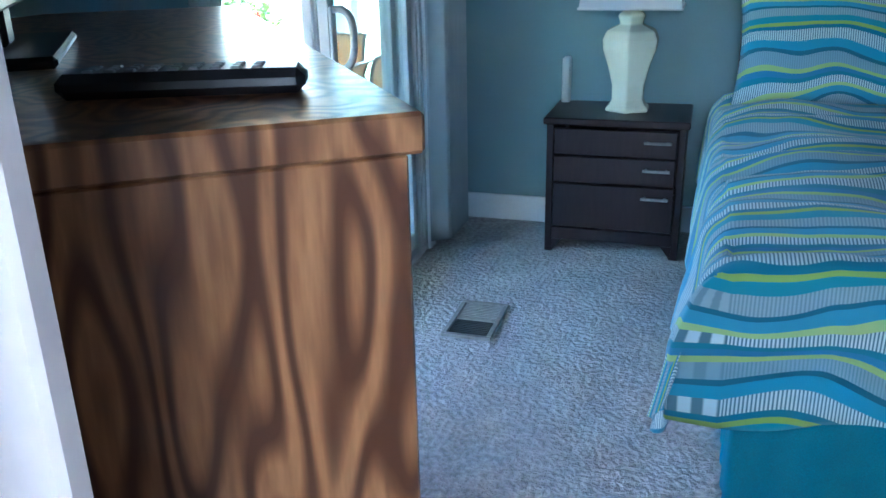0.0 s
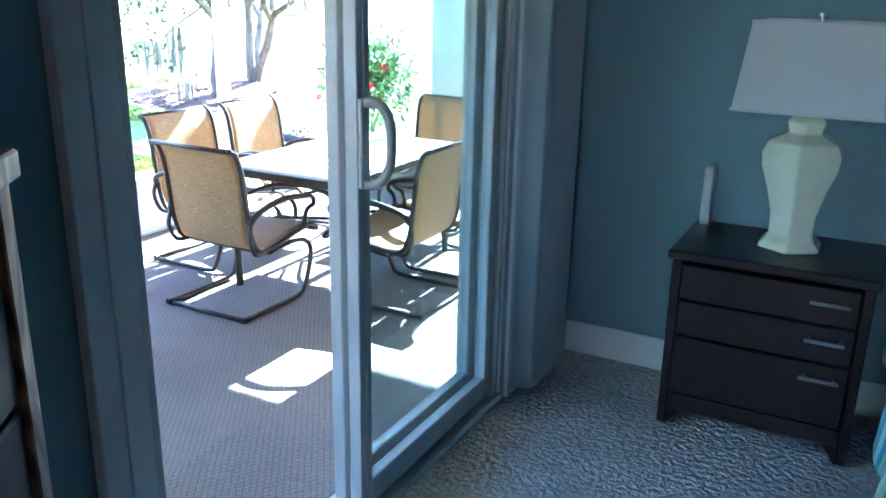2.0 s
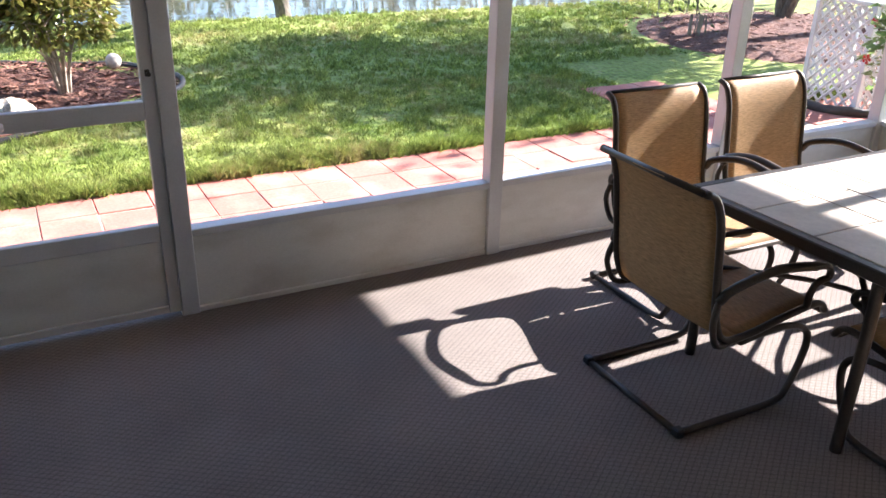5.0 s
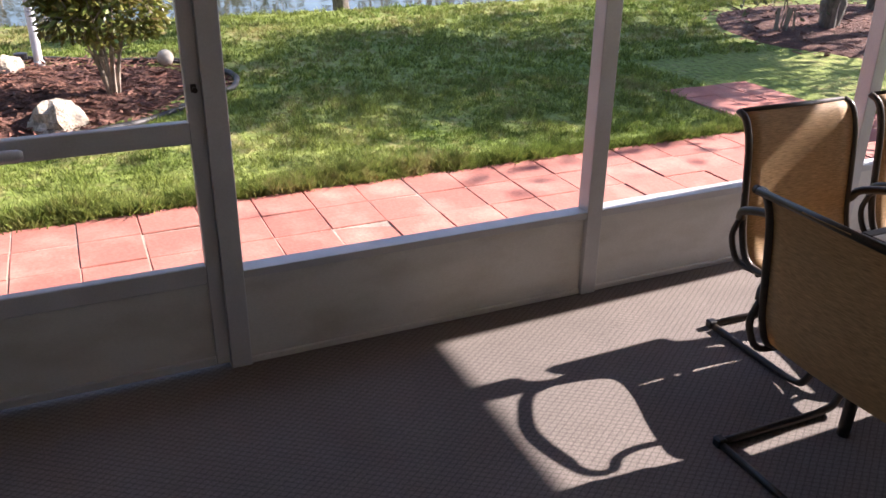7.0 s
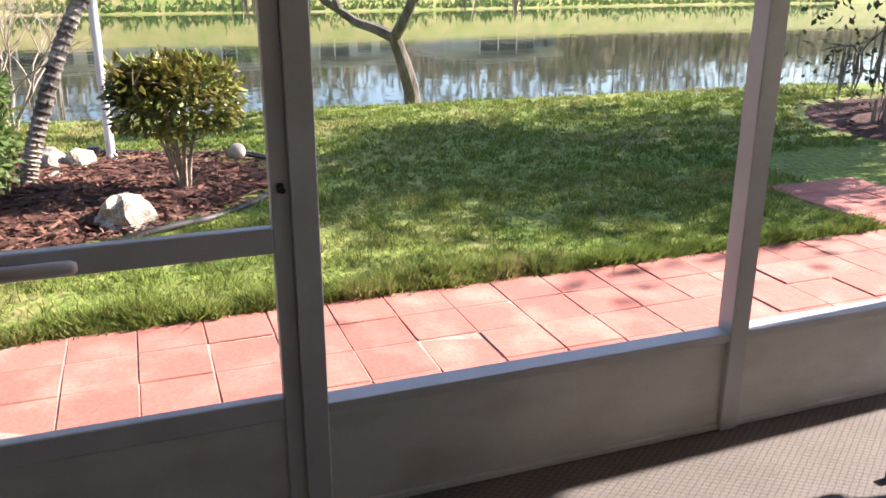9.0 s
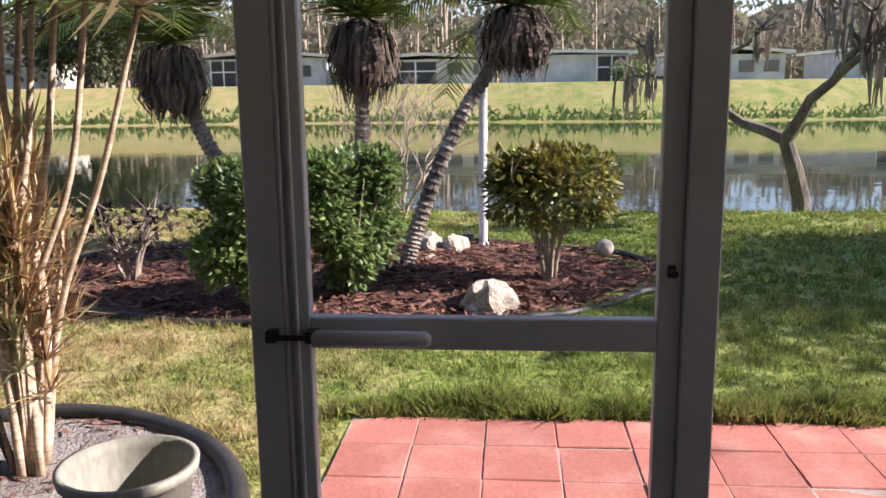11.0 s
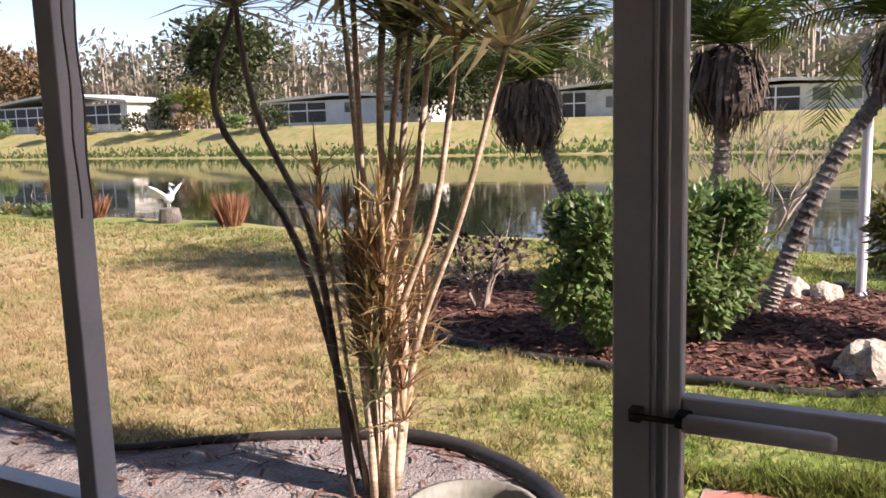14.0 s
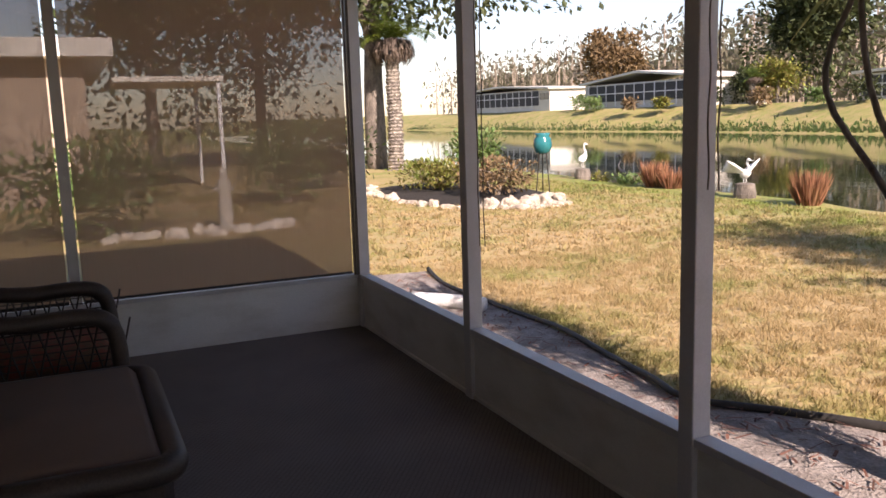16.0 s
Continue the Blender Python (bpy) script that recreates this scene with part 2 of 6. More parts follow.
def make_porch_carpet():
    """Grey-brown outdoor carpet with a small diamond weave."""
    m = mat("woven_outdoor_carpet", (0.205, 0.180, 0.165), 0.92, second=(0.165, 0.146, 0.134), scale=2.2, fine=330, grain=0.4, bump=0.5, depth=0.003, spec=0.15, world=True)
    n, l, b = nodes_of(m)
    pos = n.new("ShaderNodeNewGeometry")
    prev = b.inputs["Base Color"].links[0].from_socket
    total = None
    for ang in (0.62, -0.62):
        mp = n.new("ShaderNodeMapping")
        mp.inputs["Rotation"].default_value = (0, 0, ang)
        l.new(pos.outputs["Position"], mp.inputs[0])
        w = n.new("ShaderNodeTexWave")
        w.inputs["Scale"].default_value = 16.5
        w.inputs["Distortion"].default_value = 0.5
        w.inputs["Detail Scale"].default_value = 6
        l.new(mp.outputs[0], w.inputs["Vector"])
        r = n.new("ShaderNodeMapRange")
        r.inputs[1].default_value, r.inputs[2].default_value = 0.0, 0.22
        r.inputs[3].default_value, r.inputs[4].default_value = 0.74, 1.0
        l.new(w.outputs["Fac"], r.inputs[0])
        if total is None:
            total = r.outputs[0]
        else:
            mm = n.new("ShaderNodeMath")
            mm.operation = "MULTIPLY"
            l.new(total, mm.inputs[0])
            l.new(r.outputs[0], mm.inputs[1])
            total = mm.outputs[0]
    v = n.new("ShaderNodeVectorMath")
    v.operation = "MULTIPLY"
    l.new(prev, v.inputs[0])
    l.new(total, v.inputs[1])
    l.new(v.outputs[0], b.inputs["Base Color"])
    return m


def make_grass(name, is_blade):
    """Green to straw grass: lush near the path, dry patches towards the south."""
    m = mat(name, (0.132, 0.190, 0.036), 0.8, second=(0.215, 0.255, 0.065), scale=0.8, fine=22, grain=0.4, bump=0.0 if is_blade else 0.8, depth=0.03, world=True, island=0.35 if is_blade else 0, spec=0.15)
    n, l, b = nodes_of(m)
    pos = n.new("ShaderNodeNewGeometry")
    prev = b.inputs["Base Color"].links[0].from_socket
    sep = n.new("ShaderNodeSeparateXYZ")
    l.new(pos.outputs["Position"], sep.inputs[0])
    dry = n.new("ShaderNodeMapRange")   # drier to the south
    dry.inputs[1].default_value, dry.inputs[2].default_value = 0.5, -3.5
    dry.inputs[3].default_value, dry.inputs[4].default_value = -0.06, 0.30
    l.new(sep.outputs[1], dry.inputs[0])
    nz = n.new("ShaderNodeTexNoise")
    nz.inputs["Scale"].default_value = 1.1
    nz.inputs["Detail"].default_value = 6
    nz.inputs["Roughness"].default_value = 0.7
    l.new(pos.outputs["Position"], nz.inputs["Vector"])
    near = n.new("ShaderNodeMapRange")   # greener by the water and across it
    near.inputs[1].default_value, near.inputs[2].default_value = -10.8, -7.5
    near.inputs[3].default_value, near.inputs[4].default_value = 0.25, 1.0
    l.new(sep.outputs[0], near.inputs[0])
    dn = n.new("ShaderNodeMath")
    dn.operation = "MULTIPLY"
    l.new(dry.outputs[0], dn.inputs[0])
    l.new(near.outputs[0], dn.inputs[1])
    nf = n.new("ShaderNodeTexNoise")
    nf.inputs["Scale"].default_value = 13
    nf.inputs["Detail"].default_value = 4
    l.new(pos.outputs["Position"], nf.inputs["Vector"])
    ad = n.new("ShaderNodeMath")
    ad.operation = "MULTIPLY_ADD"
    ad.inputs[1].default_value = 0.55
    l.new(nf.outputs[0], ad.inputs[0])
    l.new(dn.outputs[0], ad.inputs[2])
    add = n.new("ShaderNodeMath")
    l.new(ad.outputs[0], add.inputs[0])
    l.new(nz.outputs[0], add.inputs[1])
    mr = n.new("ShaderNodeMapRange")
    mr.inputs[1].default_value, mr.inputs[2].default_value = 0.74, 1.13
    far = n.new("ShaderNodeMapRange")   # duller, half-dry grass across the pond
    far.inputs[1].default_value, far.inputs[2].default_value = -44, -50
    far.inputs[3].default_value, far.inputs[4].default_value = 0.0, 0.10
    l.new(sep.outputs[0], far.inputs[0])
    more = n.new("ShaderNodeMath")
    l.new(add.outputs[0], more.inputs[0])
    l.new(far.outputs[0], more.inputs[1])
    l.new(more.outputs[0], mr.inputs[0])
    mix = n.new("ShaderNodeMix")
    mix.data_type = "RGBA"
    l.new(mr.outputs[0], mix.inputs[0])
    l.new(prev, mix.inputs[6])
    mix.inputs[7].default_value = (0.40, 0.30, 0.155, 1)
    l.new(mix.outputs[2], b.inputs["Base Color"])
    if is_blade:
        tr = n.new("ShaderNodeBsdfTranslucent")
        sm = n.new("ShaderNodeMixShader")
        sm.inputs[0].default_value = 0.35
        l.new(mix.outputs[2], tr.inputs[0])
        l.new(b.outputs[0], sm.inputs[1])
        l.new(tr.outputs[0], sm.inputs[2])
        l.new(sm.outputs[0], n["Material Output"].inputs[0])
    return m


def make_water():
    m = mat("pond_water", (0.012, 0.018, 0.010), 0.04, second=(0.018, 0.022, 0.012), scale=0.2, spec=0.6, bump=0)
    n, l, b = nodes_of(m)
    pos = n.new("ShaderNodeNewGeometry")
    mp = n.new("ShaderNodeMapping")
    mp.inputs["Scale"].default_value = (1.0, 0.45, 1)
    l.new(pos.outputs["Position"], mp.inputs[0])
    t = n.new("ShaderNodeTexNoise")
    t.inputs["Scale"].default_value = 1.6
    t.inputs["Detail"].default_value = 3
    l.new(mp.outputs[0], t.inputs["Vector"])
    bp = n.new("ShaderNodeBump")
    bp.inputs["Strength"].default_value, bp.inputs["Distance"].default_value = 0.07, 0.05
    l.new(t.outputs[0], bp.inputs["Height"])
    l.new(bp.outputs[0], b.inputs["Normal"])
    return m


def make_wood_grain():
    """Warm brown veneer with broad wavy cathedral figure."""
    m = mat("figured_wood_veneer", (0.30, 0.14, 0.058), 0.33, second=(0.25, 0.115, 0.045), scale=3, fine=110, grain=0.25, bump=0.08, stretch=(1, 1, 0.12))
    n, l, b = nodes_of(m)
    tc = n.new("ShaderNodeTexCoord")
    mp = n.new("ShaderNodeMapping")
    mp.inputs["Scale"].default_value = (1, 1, 0.20)
    l.new(tc.outputs["Object"], mp.inputs[0])
    nz = n.new("ShaderNodeTexNoise")
    nz.inputs["Scale"].default_value = 7.0
    nz.inputs["Detail"].default_value = 2
    l.new(mp.outputs[0], nz.inputs["Vector"])
    mu = n.new("ShaderNodeMath")
    mu.operation = "MULTIPLY"
    mu.inputs[1].default_value = 95.0
    l.new(nz.outputs[0], mu.inputs[0])
    sn = n.new("ShaderNodeMath")
    sn.operation = "SINE"
    l.new(mu.outputs[0], sn.inputs[0])
    r = n.new("ShaderNodeMapRange")
    r.inputs[1].default_value, r.inputs[2].default_value = -0.9, 0.7
    l.new(sn.outputs[0], r.inputs[0])
    mix = n.new("ShaderNodeMix")
    mix.data_type = "RGBA"
    l.new(r.outputs[0], mix.inputs[0])
    mix.inputs[6].default_value = (0.075, 0.028, 0.012, 1)
    l.new(b.inputs["Base Color"].links[0].from_socket, mix.inputs[7])
    l.new(mix.outputs[2], b.inputs["Base Color"])
    b.inputs["Coat Weight"].default_value = 0.3
    b.inputs["Coat Roughness"].default_value = 0.15
    return m


def make_comforter():
    """Wavy stripes in turquoise, teal, lime, grey and white, some of them finely ribbed. U of the map runs across the stripes."""
    m = mat("striped_comforter", (0.3, 0.3, 0.3), 0.8, fine=300, grain=0.1, bump=0.2, sheen=0.2)
    n, l, b = nodes_of(m)
    uv = n.new("ShaderNodeUVMap")
    uv.uv_map = "cloth"
    sep = n.new("ShaderNodeSeparateXYZ")
    l.new(uv.outputs[0], sep.inputs[0])
    nz = n.new("ShaderNodeTexNoise")
    nz.inputs["Scale"].default_value = 1.7
    nz.inputs["Detail"].default_value = 1.5
    l.new(uv.outputs[0], nz.inputs["Vector"])
    wob = n.new("ShaderNodeMath")
    wob.operation = "MULTIPLY_ADD"
    wob.inputs[1].default_value = 0.40
    l.new(nz.outputs[0], wob.inputs[0])
    l.new(sep.outputs[0], wob.inputs[2])
    sc = n.new("ShaderNodeMath")
    sc.operation = "MULTIPLY"
    sc.inputs[1].default_value = 2.9
    l.new(wob.outputs[0], sc.inputs[0])
    fr = n.new("ShaderNodeMath")
    fr.operation = "FRACT"
    l.new(sc.outputs[0], fr.inputs[0])
    cr = n.new("ShaderNodeValToRGB")
    cr.color_ramp.interpolation = "CONSTANT"
    stops = [(0, (0.05, 0.20, 0.38)), (0.05, (0.34, 0.48, 0.16)), (0.09, (0.22, 0.34, 0.42)), (0.20, (0.02, 0.13, 0.20)), (0.24, (0.05, 0.27, 0.44)),
             (0.33, (0.52, 0.64, 0.68)), (0.45, (0.02, 0.17, 0.27)), (0.50, (0.30, 0.42, 0.08)), (0.54, (0.04, 0.26, 0.36)), (0.62, (0.30, 0.40, 0.46)),
             (0.72, (0.02, 0.14, 0.22)), (0.75, (0.07, 0.29, 0.46)), (0.82, (0.40, 0.55, 0.20)), (0.86, (0.55, 0.66, 0.70)), (0.95, (0.03, 0.20, 0.30))]
    el = cr.color_ramp.elements
    for i, (p, c) in enumerate(stops):
        e = el[i] if i < 2 else el.new(p)
        e.position, e.color = p, (*c, 1)
    l.new(fr.outputs[0], cr.inputs[0])
    # fine ribs along the stripes' light bands
    rib = n.new("ShaderNodeMath")
    rib.operation = "MULTIPLY"
    rib.inputs[1].default_value = 800
    l.new(sep.outputs[1], rib.inputs[0])
    sn = n.new("ShaderNodeMath")
    sn.operation = "SINE"
    l.new(rib.outputs[0], sn.inputs[0])
    bands = n.new("ShaderNodeValToRGB")
    bands.color_ramp.interpolation = "CONSTANT"
    be = bands.color_ramp.elements
    for i, (p, c) in enumerate([(0, 0), (0.09, 0.5), (0.20, 0), (0.33, 1), (0.45, 0), (0.62, 0.6), (0.72, 0), (0.86, 1), (0.95, 0)]):
        e = be[i] if i < 2 else be.new(p)
        e.position, e.color = p, (c, c, c, 1)
    l.new(fr.outputs[0], bands.inputs[0])
    st = n.new("ShaderNodeMapRange")
    st.inputs[1].default_value, st.inputs[2].default_value = -0.2, 0.4
    l.new(sn.outputs[0], st.inputs[0])
    fa = n.new("ShaderNodeMath")
    fa.operation = "MULTIPLY"
    l.new(st.outputs[0], fa.inputs[0])
    l.new(bands.outputs[0], fa.inputs[1])
    mix = n.new("ShaderNodeMix")
    mix.data_type = "RGBA"
    l.new(fa.outputs[0], mix.inputs[0])
    l.new(cr.outputs[0], mix.inputs[6])
    mix.inputs[7].default_value = (0.10, 0.19, 0.24, 1)
    l.new(mix.outputs[2], b.inputs["Base Color"])
    return m


def make_glass():
    """Thin clear pane: mostly straight through, with a mirror's share by Fresnel."""
    m = bpy.data.materials.new("clear_pane")
    m.use_nodes = True
    n, l = m.node_tree.nodes, m.node_tree.links
    n.remove(n["Principled BSDF"])
    t = n.new("ShaderNodeBsdfTransparent")
    t.inputs[0].default_value = (0.86, 0.91, 0.91, 1)
    g = n.new("ShaderNodeBsdfGlossy")
    g.inputs["Roughness"].default_value = 0.02
    lw = n.new("ShaderNodeLayerWeight")
    pw = n.new("ShaderNodeMath")
    pw.operation = "POWER"
    pw.inputs[1].default_value = 4.0
    l.new(lw.outputs["Facing"], pw.inputs[0])
    f = n.new("ShaderNodeMapRange")
    f.inputs[3].default_value, f.inputs[4].default_value = 0.025, 0.6
    l.new(pw.outputs[0], f.inputs[0])
    s = n.new("ShaderNodeMixShader")
    l.new(f.outputs[0], s.inputs[0])
    l.new(t.outputs[0], s.inputs[1])
    l.new(g.outputs[0], s.inputs[2])
    l.new(s.outputs[0], n["Material Output"].inputs[0])
    return m


def make_screen(name, colour, cover):
    """Woven screen: part cloth, part see-through."""
    m = bpy.data.materials.new(name)
    m.use_nodes = True
    n, l = m.node_tree.nodes, m.node_tree.links
    b = n["Principled BSDF"]
    b.inputs["Base Color"].default_value = (*colour, 1)
    b.inputs["Roughness"].default_value = 0.9
    tr = n.new("ShaderNodeBsdfTranslucent")
    tr.inputs[0].default_value = (*colour, 1)
    cl = n.new("ShaderNodeMixShader")
    cl.inputs[0].default_value = 0.5
    l.new(b.outputs[0], cl.inputs[1])
    l.new(tr.outputs[0], cl.inputs[2])
    t = n.new("ShaderNodeBsdfTransparent")
    s = n.new("ShaderNodeMixShader")
    pos = n.new("ShaderNodeNewGeometry")
    nz = n.new("ShaderNodeTexNoise")
    nz.inputs["Scale"].default_value = 6
    mp = n.new("ShaderNodeMapping")
    mp.inputs["Scale"].default_value = (14, 14, 0.6)
    l.new(pos.outputs["Position"], mp.inputs[0])
    l.new(mp.outputs[0], nz.inputs["Vector"])
    r = n.new("ShaderNodeMapRange")
    r.inputs[3].default_value, r.inputs[4].default_value = cover - 0.03, cover + 0.03
    l.new(nz.outputs[0], r.inputs[0])
    l.new(r.outputs[0], s.inputs[0])
    l.new(t.outputs[0], s.inputs[1])
    l.new(cl.outputs[0], s.inputs[2])
    l.new(s.outputs[0], n["Material Output"].inputs[0])
    return m


M["carpet"] = make_carpet()
M["porchcarpet"] = make_porch_carpet()
M["ground"] = make_grass("lawn_ground", False)
M["blade"] = make_grass("grass_blades", True)
M["water"] = make_water()
M["veneer"] = make_wood_grain()
M["comforter"] = make_comforter()
M["glass"] = make_glass()
M["solar"] = make_screen("brown_sun_shade", (0.42, 0.29, 0.20), 0.66)
M["paver"] = mat("red_concrete_paver", (0.39, 0.145, 0.110), 0.85, second=(0.52, 0.27, 0.21), lo=0.48, hi=0.85, scale=4, fine=60, grain=0.12, bump=0.35, depth=0.004, world=True, objrand=0.12)


# ---- mesh helpers ----
def part(name, bm, material, parent=None, label="", smooth=False):
    """Links a bmesh as one mesh object, under a thing or a part."""
    me = bpy.data.meshes.new(name)
    if smooth:
        for f in bm.faces:
            f.smooth = True
    bm.to_mesh(me)
    bm.free()
    me.materials.append(material)
    ob = new(name, me)
    if parent is not None:
        ob.parent = parent
    if label:
        ob["label"] = label
    return ob


def thing(name, at, label, category, group="", rz=0.0):
    ob = new(name)
    ob.empty_display_size = 0.1
    ob.matrix_basis = pose(*at, 0, 0, rz)
    return tagged(ob, label, category, group)


def structure(ob, label=""):
    return tagged(ob, label, kind="structure")


def box(bm, x0, x1, y0, y1, z0, z1, bevel=0.0, m=None):
    """Adds a box, with its edges bevelled."""
    r = bmesh.ops.create_cube(bm, size=1)
    vs = r["verts"]
    for v in vs:
        v.co = Vector(((x0 + x1) / 2 + v.co.x * (x1 - x0), (y0 + y1) / 2 + v.co.y * (y1 - y0), (z0 + z1) / 2 + v.co.z * (z1 - z0)))
    if bevel > 0:
        es = list({e for v in vs for e in v.link_edges})
        rr = bmesh.ops.bevel(bm, geom=es, offset=bevel, segments=1, affect="EDGES")
        vs = list({v for f in rr["faces"] for v in f.verts} | {v for v in vs if v.is_valid})
    if m is not None:
        bmesh.ops.transform(bm, matrix=m, verts=vs)
    return vs


def boxes(name, specs, material, parent=None, label="", bevel=0.0):
    bm = bmesh.new()
    for s in specs:
        box(bm, *s, bevel)
    return part(name, bm, material, parent, label)


def tube(bm, pts, r, sides=8, closed=False):
    """Sweeps a round bar along pts; r is a number or one radius for each point."""
    pts = [Vector(p) for p in pts]
    rs = r if isinstance(r, (list, tuple)) else [r] * len(pts)
    rings = []
    up = None
    for i, p in enumerate(pts):
        a, b = pts[max(i - 1, 0)], pts[min(i + 1, len(pts) - 1)]
        if closed:
            a, b = pts[i - 1], pts[(i + 1) % len(pts)]
        d = (b - a).normalized()
        if up is None:
            up = Vector((0, 0, 1)) if abs(d.z) < 0.9 else Vector((1, 0, 0))
        side = d.cross(up).normalized()
        up = side.cross(d).normalized()
        rings.append([bm.verts.new(p + (side * math.cos(k * math.tau / sides) + up * math.sin(k * math.tau / sides)) * rs[i]) for k in range(sides)])
    n = len(rings)
    for i in range(n if closed else n - 1):
        A, B = rings[i], rings[(i + 1) % n]
        for k in range(sides):
            bm.faces.new((A[k], A[(k + 1) % sides], B[(k + 1) % sides], B[k]))
    if not closed:
        bm.faces.new(rings[0][::-1])
        bm.faces.new(rings[-1])


def lathe(bm, profile, sides=24, centre=(0, 0, 0), cap=True):
    """Turns a profile of (radius, z) about the vertical."""
    rings = []
    for r, z in profile:
        rings.append([bm.verts.new((centre[0] + r * math.cos(k * math.tau / sides), centre[1] + r * math.sin(k * math.tau / sides), centre[2] + z)) for k in range(sides)])
    for A, B in zip(rings, rings[1:]):
        for k in range(sides):
            bm.faces.new((A[k], A[(k + 1) % sides], B[(k + 1) % sides], B[k]))
    if cap:
        bm.faces.new(rings[0][::-1])
        bm.faces.new(rings[-1])


def smooth_path(pts, n=6):
    """Catmull-Rom through pts."""
    P = [Vector(p) for p in pts]
    P = [P[0] * 2 - P[1]] + P + [P[-1] * 2 - P[-2]]
    out = []
    for i in range(1, len(P) - 2):
        for k in range(n):
            t = k / n
            a, b, c, d = P[i - 1:i + 3]
            out.append(0.5 * ((2 * b) + (c - a) * t + (2 * a - 5 * b + 4 * c - d) * t * t + (3 * b - a - 3 * c + d) * t ** 3))
    out.append(P[-2])
    return out


def soup(name, verts, faces, material, parent=None, label="", smooth=False):
    """A mesh from plain lists, for the many small pieces."""
    me = bpy.data.meshes.new(name)
    me.from_pydata([tuple(v) for v in verts], [], faces)
    me.materials.append(material)
    if smooth:
        me.polygons.foreach_set("use_smooth", [True] * len(me.polygons))
    ob = new(name, me)
    if parent is not None:
        ob.parent = parent
    if label:
        ob["label"] = label
    return ob

# ---- the house: bedroom, hall, slider wall ----
PF = -0.14      # porch floor
GZ = -0.22      # paving and near lawn
WX = -2.84      # the porch's outer screen wall

structure(boxes("floor", [(0.0, 4.2, -3.6, 1.67, -0.30, 0.0)], M["carpet"]), "light grey-beige cut-pile carpet floor")
structure(boxes("ceiling", [(-0.14, 4.35, -3.75, 1.82, 2.44, 2.56)], M["ceiling"]), "flat bedroom ceiling, white darkened to mid-grey")
structure(boxes("wall_north", [(0.05, 4.35, 1.67, 1.81, -0.3, 2.44)], M["wall"]), "blue-grey painted bedroom wall behind the bed")
structure(boxes("wall_east", [(4.2, 4.35, -3.75, 1.67, -0.3, 2.44)], M["wall"]), "blue-grey painted wall")
structure(boxes("wall_south", [(0.05, 0.835, -2.04, -1.92, 0, 2.44), (1.80, 4.2, -2.04, -1.92, 0, 2.44), (0.835, 1.80, -2.04, -1.92, 2.08, 2.44)], M["wall"]), "blue-grey painted wall with a doorway")
# the window opening in the hall is added, to hold the fill lamp
structure(boxes("wall_hall", [(0.05, 0.9, -3.75, -3.6, 0, 2.44), (1.9, 4.2, -3.75, -3.6, 0, 2.44), (0.9, 1.9, -3.75, -3.6, 0, 0.9), (0.9, 1.9, -3.75, -3.6, 2.1, 2.44), (0.05, 0.45, -3.6, -2.04, 0, 2.44), (2.3, 2.42, -3.6, -2.04, 0, 2.44)], M["hall"]), "pale pinkish hall walls")
OY0, OY1, OTOP = -0.362, 1.17, 2.05     # the slider's opening
structure(boxes("wall_west", [(-0.12, 0.05, -7.2, OY0, -0.3, 2.44), (-0.12, 0.05, OY1, 5.6, -0.3, 2.44), (-0.12, 0.05, OY0, OY1, OTOP, 2.44), (-0.12, 0.05, OY0, OY1, -0.3, -0.03)], M["wall"]), "wall between bedroom and porch")
structure(boxes("wall_porch_siding", [(-0.135, -0.12, -7.2, OY0, -0.3, 2.3), (-0.135, -0.12, OY1, 5.6, -0.3, 2.3), (-0.135, -0.12, OY0, OY1, OTOP, 2.3)], M["stucco"]), "cream painted house wall on the porch")
structure(boxes("trim", [(0.775, 0.915, -1.92, -1.90, 0, 2.14), (1.72, 1.86, -1.92, -1.90, 0, 2.14), (0.775, 1.86, -1.92, -1.90, 2.08, 2.2), (0.835, 0.86, -2.04, -1.92, 0, 2.08), (1.775, 1.80, -2.04, -1.92, 0, 2.08),
                         (0.775, 0.915, -2.06, -2.04, 0, 2.14), (1.72, 1.86, -2.06, -2.04, 0, 2.14)], M["hall"], bevel=0.004), "pinkish white door casing")
structure(boxes("baseboard", [(0.05, 4.2, 1.655, 1.67, 0.0, 0.125), (0.05, 0.064, OY1 + 0.12, 1.655, 0, 0.125), (0.05, 0.064, -1.92, OY0 - 0.12, 0, 0.125)], M["white"], bevel=0.003), "white baseboard")

# slider: casing, frame, fixed and sliding panel
structure(boxes("trim", [(0.05, 0.066, OY0 - 0.11, OY0, 0, OTOP + 0.1), (0.066, 0.076, OY0 - 0.11, OY0 - 0.085, 0, OTOP + 0.1), (0.066, 0.072, OY0 - 0.055, OY0 - 0.045, 0, OTOP + 0.1),
                         (0.05, 0.066, OY1, OY1 + 0.07, 0, OTOP + 0.1), (0.05, 0.066, OY0, OY1, OTOP, OTOP + 0.1)], M["white"], bevel=0.002), "white painted slider casing")
slider = thing("sliding_door", (0, 0, 0), "white aluminium sliding glass door standing half open to the porch", "door")
slider["kind"] = "structure"
part("frame", (lambda bm: ([box(bm, *s, 0.002) for s in [
    (-0.115, 0.05, OY0, OY0 + 0.03, 0.0, OTOP), (-0.115, 0.05, OY1 - 0.03, OY1, 0.0, OTOP), (-0.115, 0.05, OY0, OY1, OTOP - 0.035, OTOP),
    (-0.025, -0.015, OY1 - 0.045, OY1 - 0.03, 0.03, OTOP - 0.04), (0.03, 0.04, OY1 - 0.045, OY1 - 0.03, 0.03, OTOP - 0.04)]], bm)[1])(bmesh.new()), M["alum"], slider)
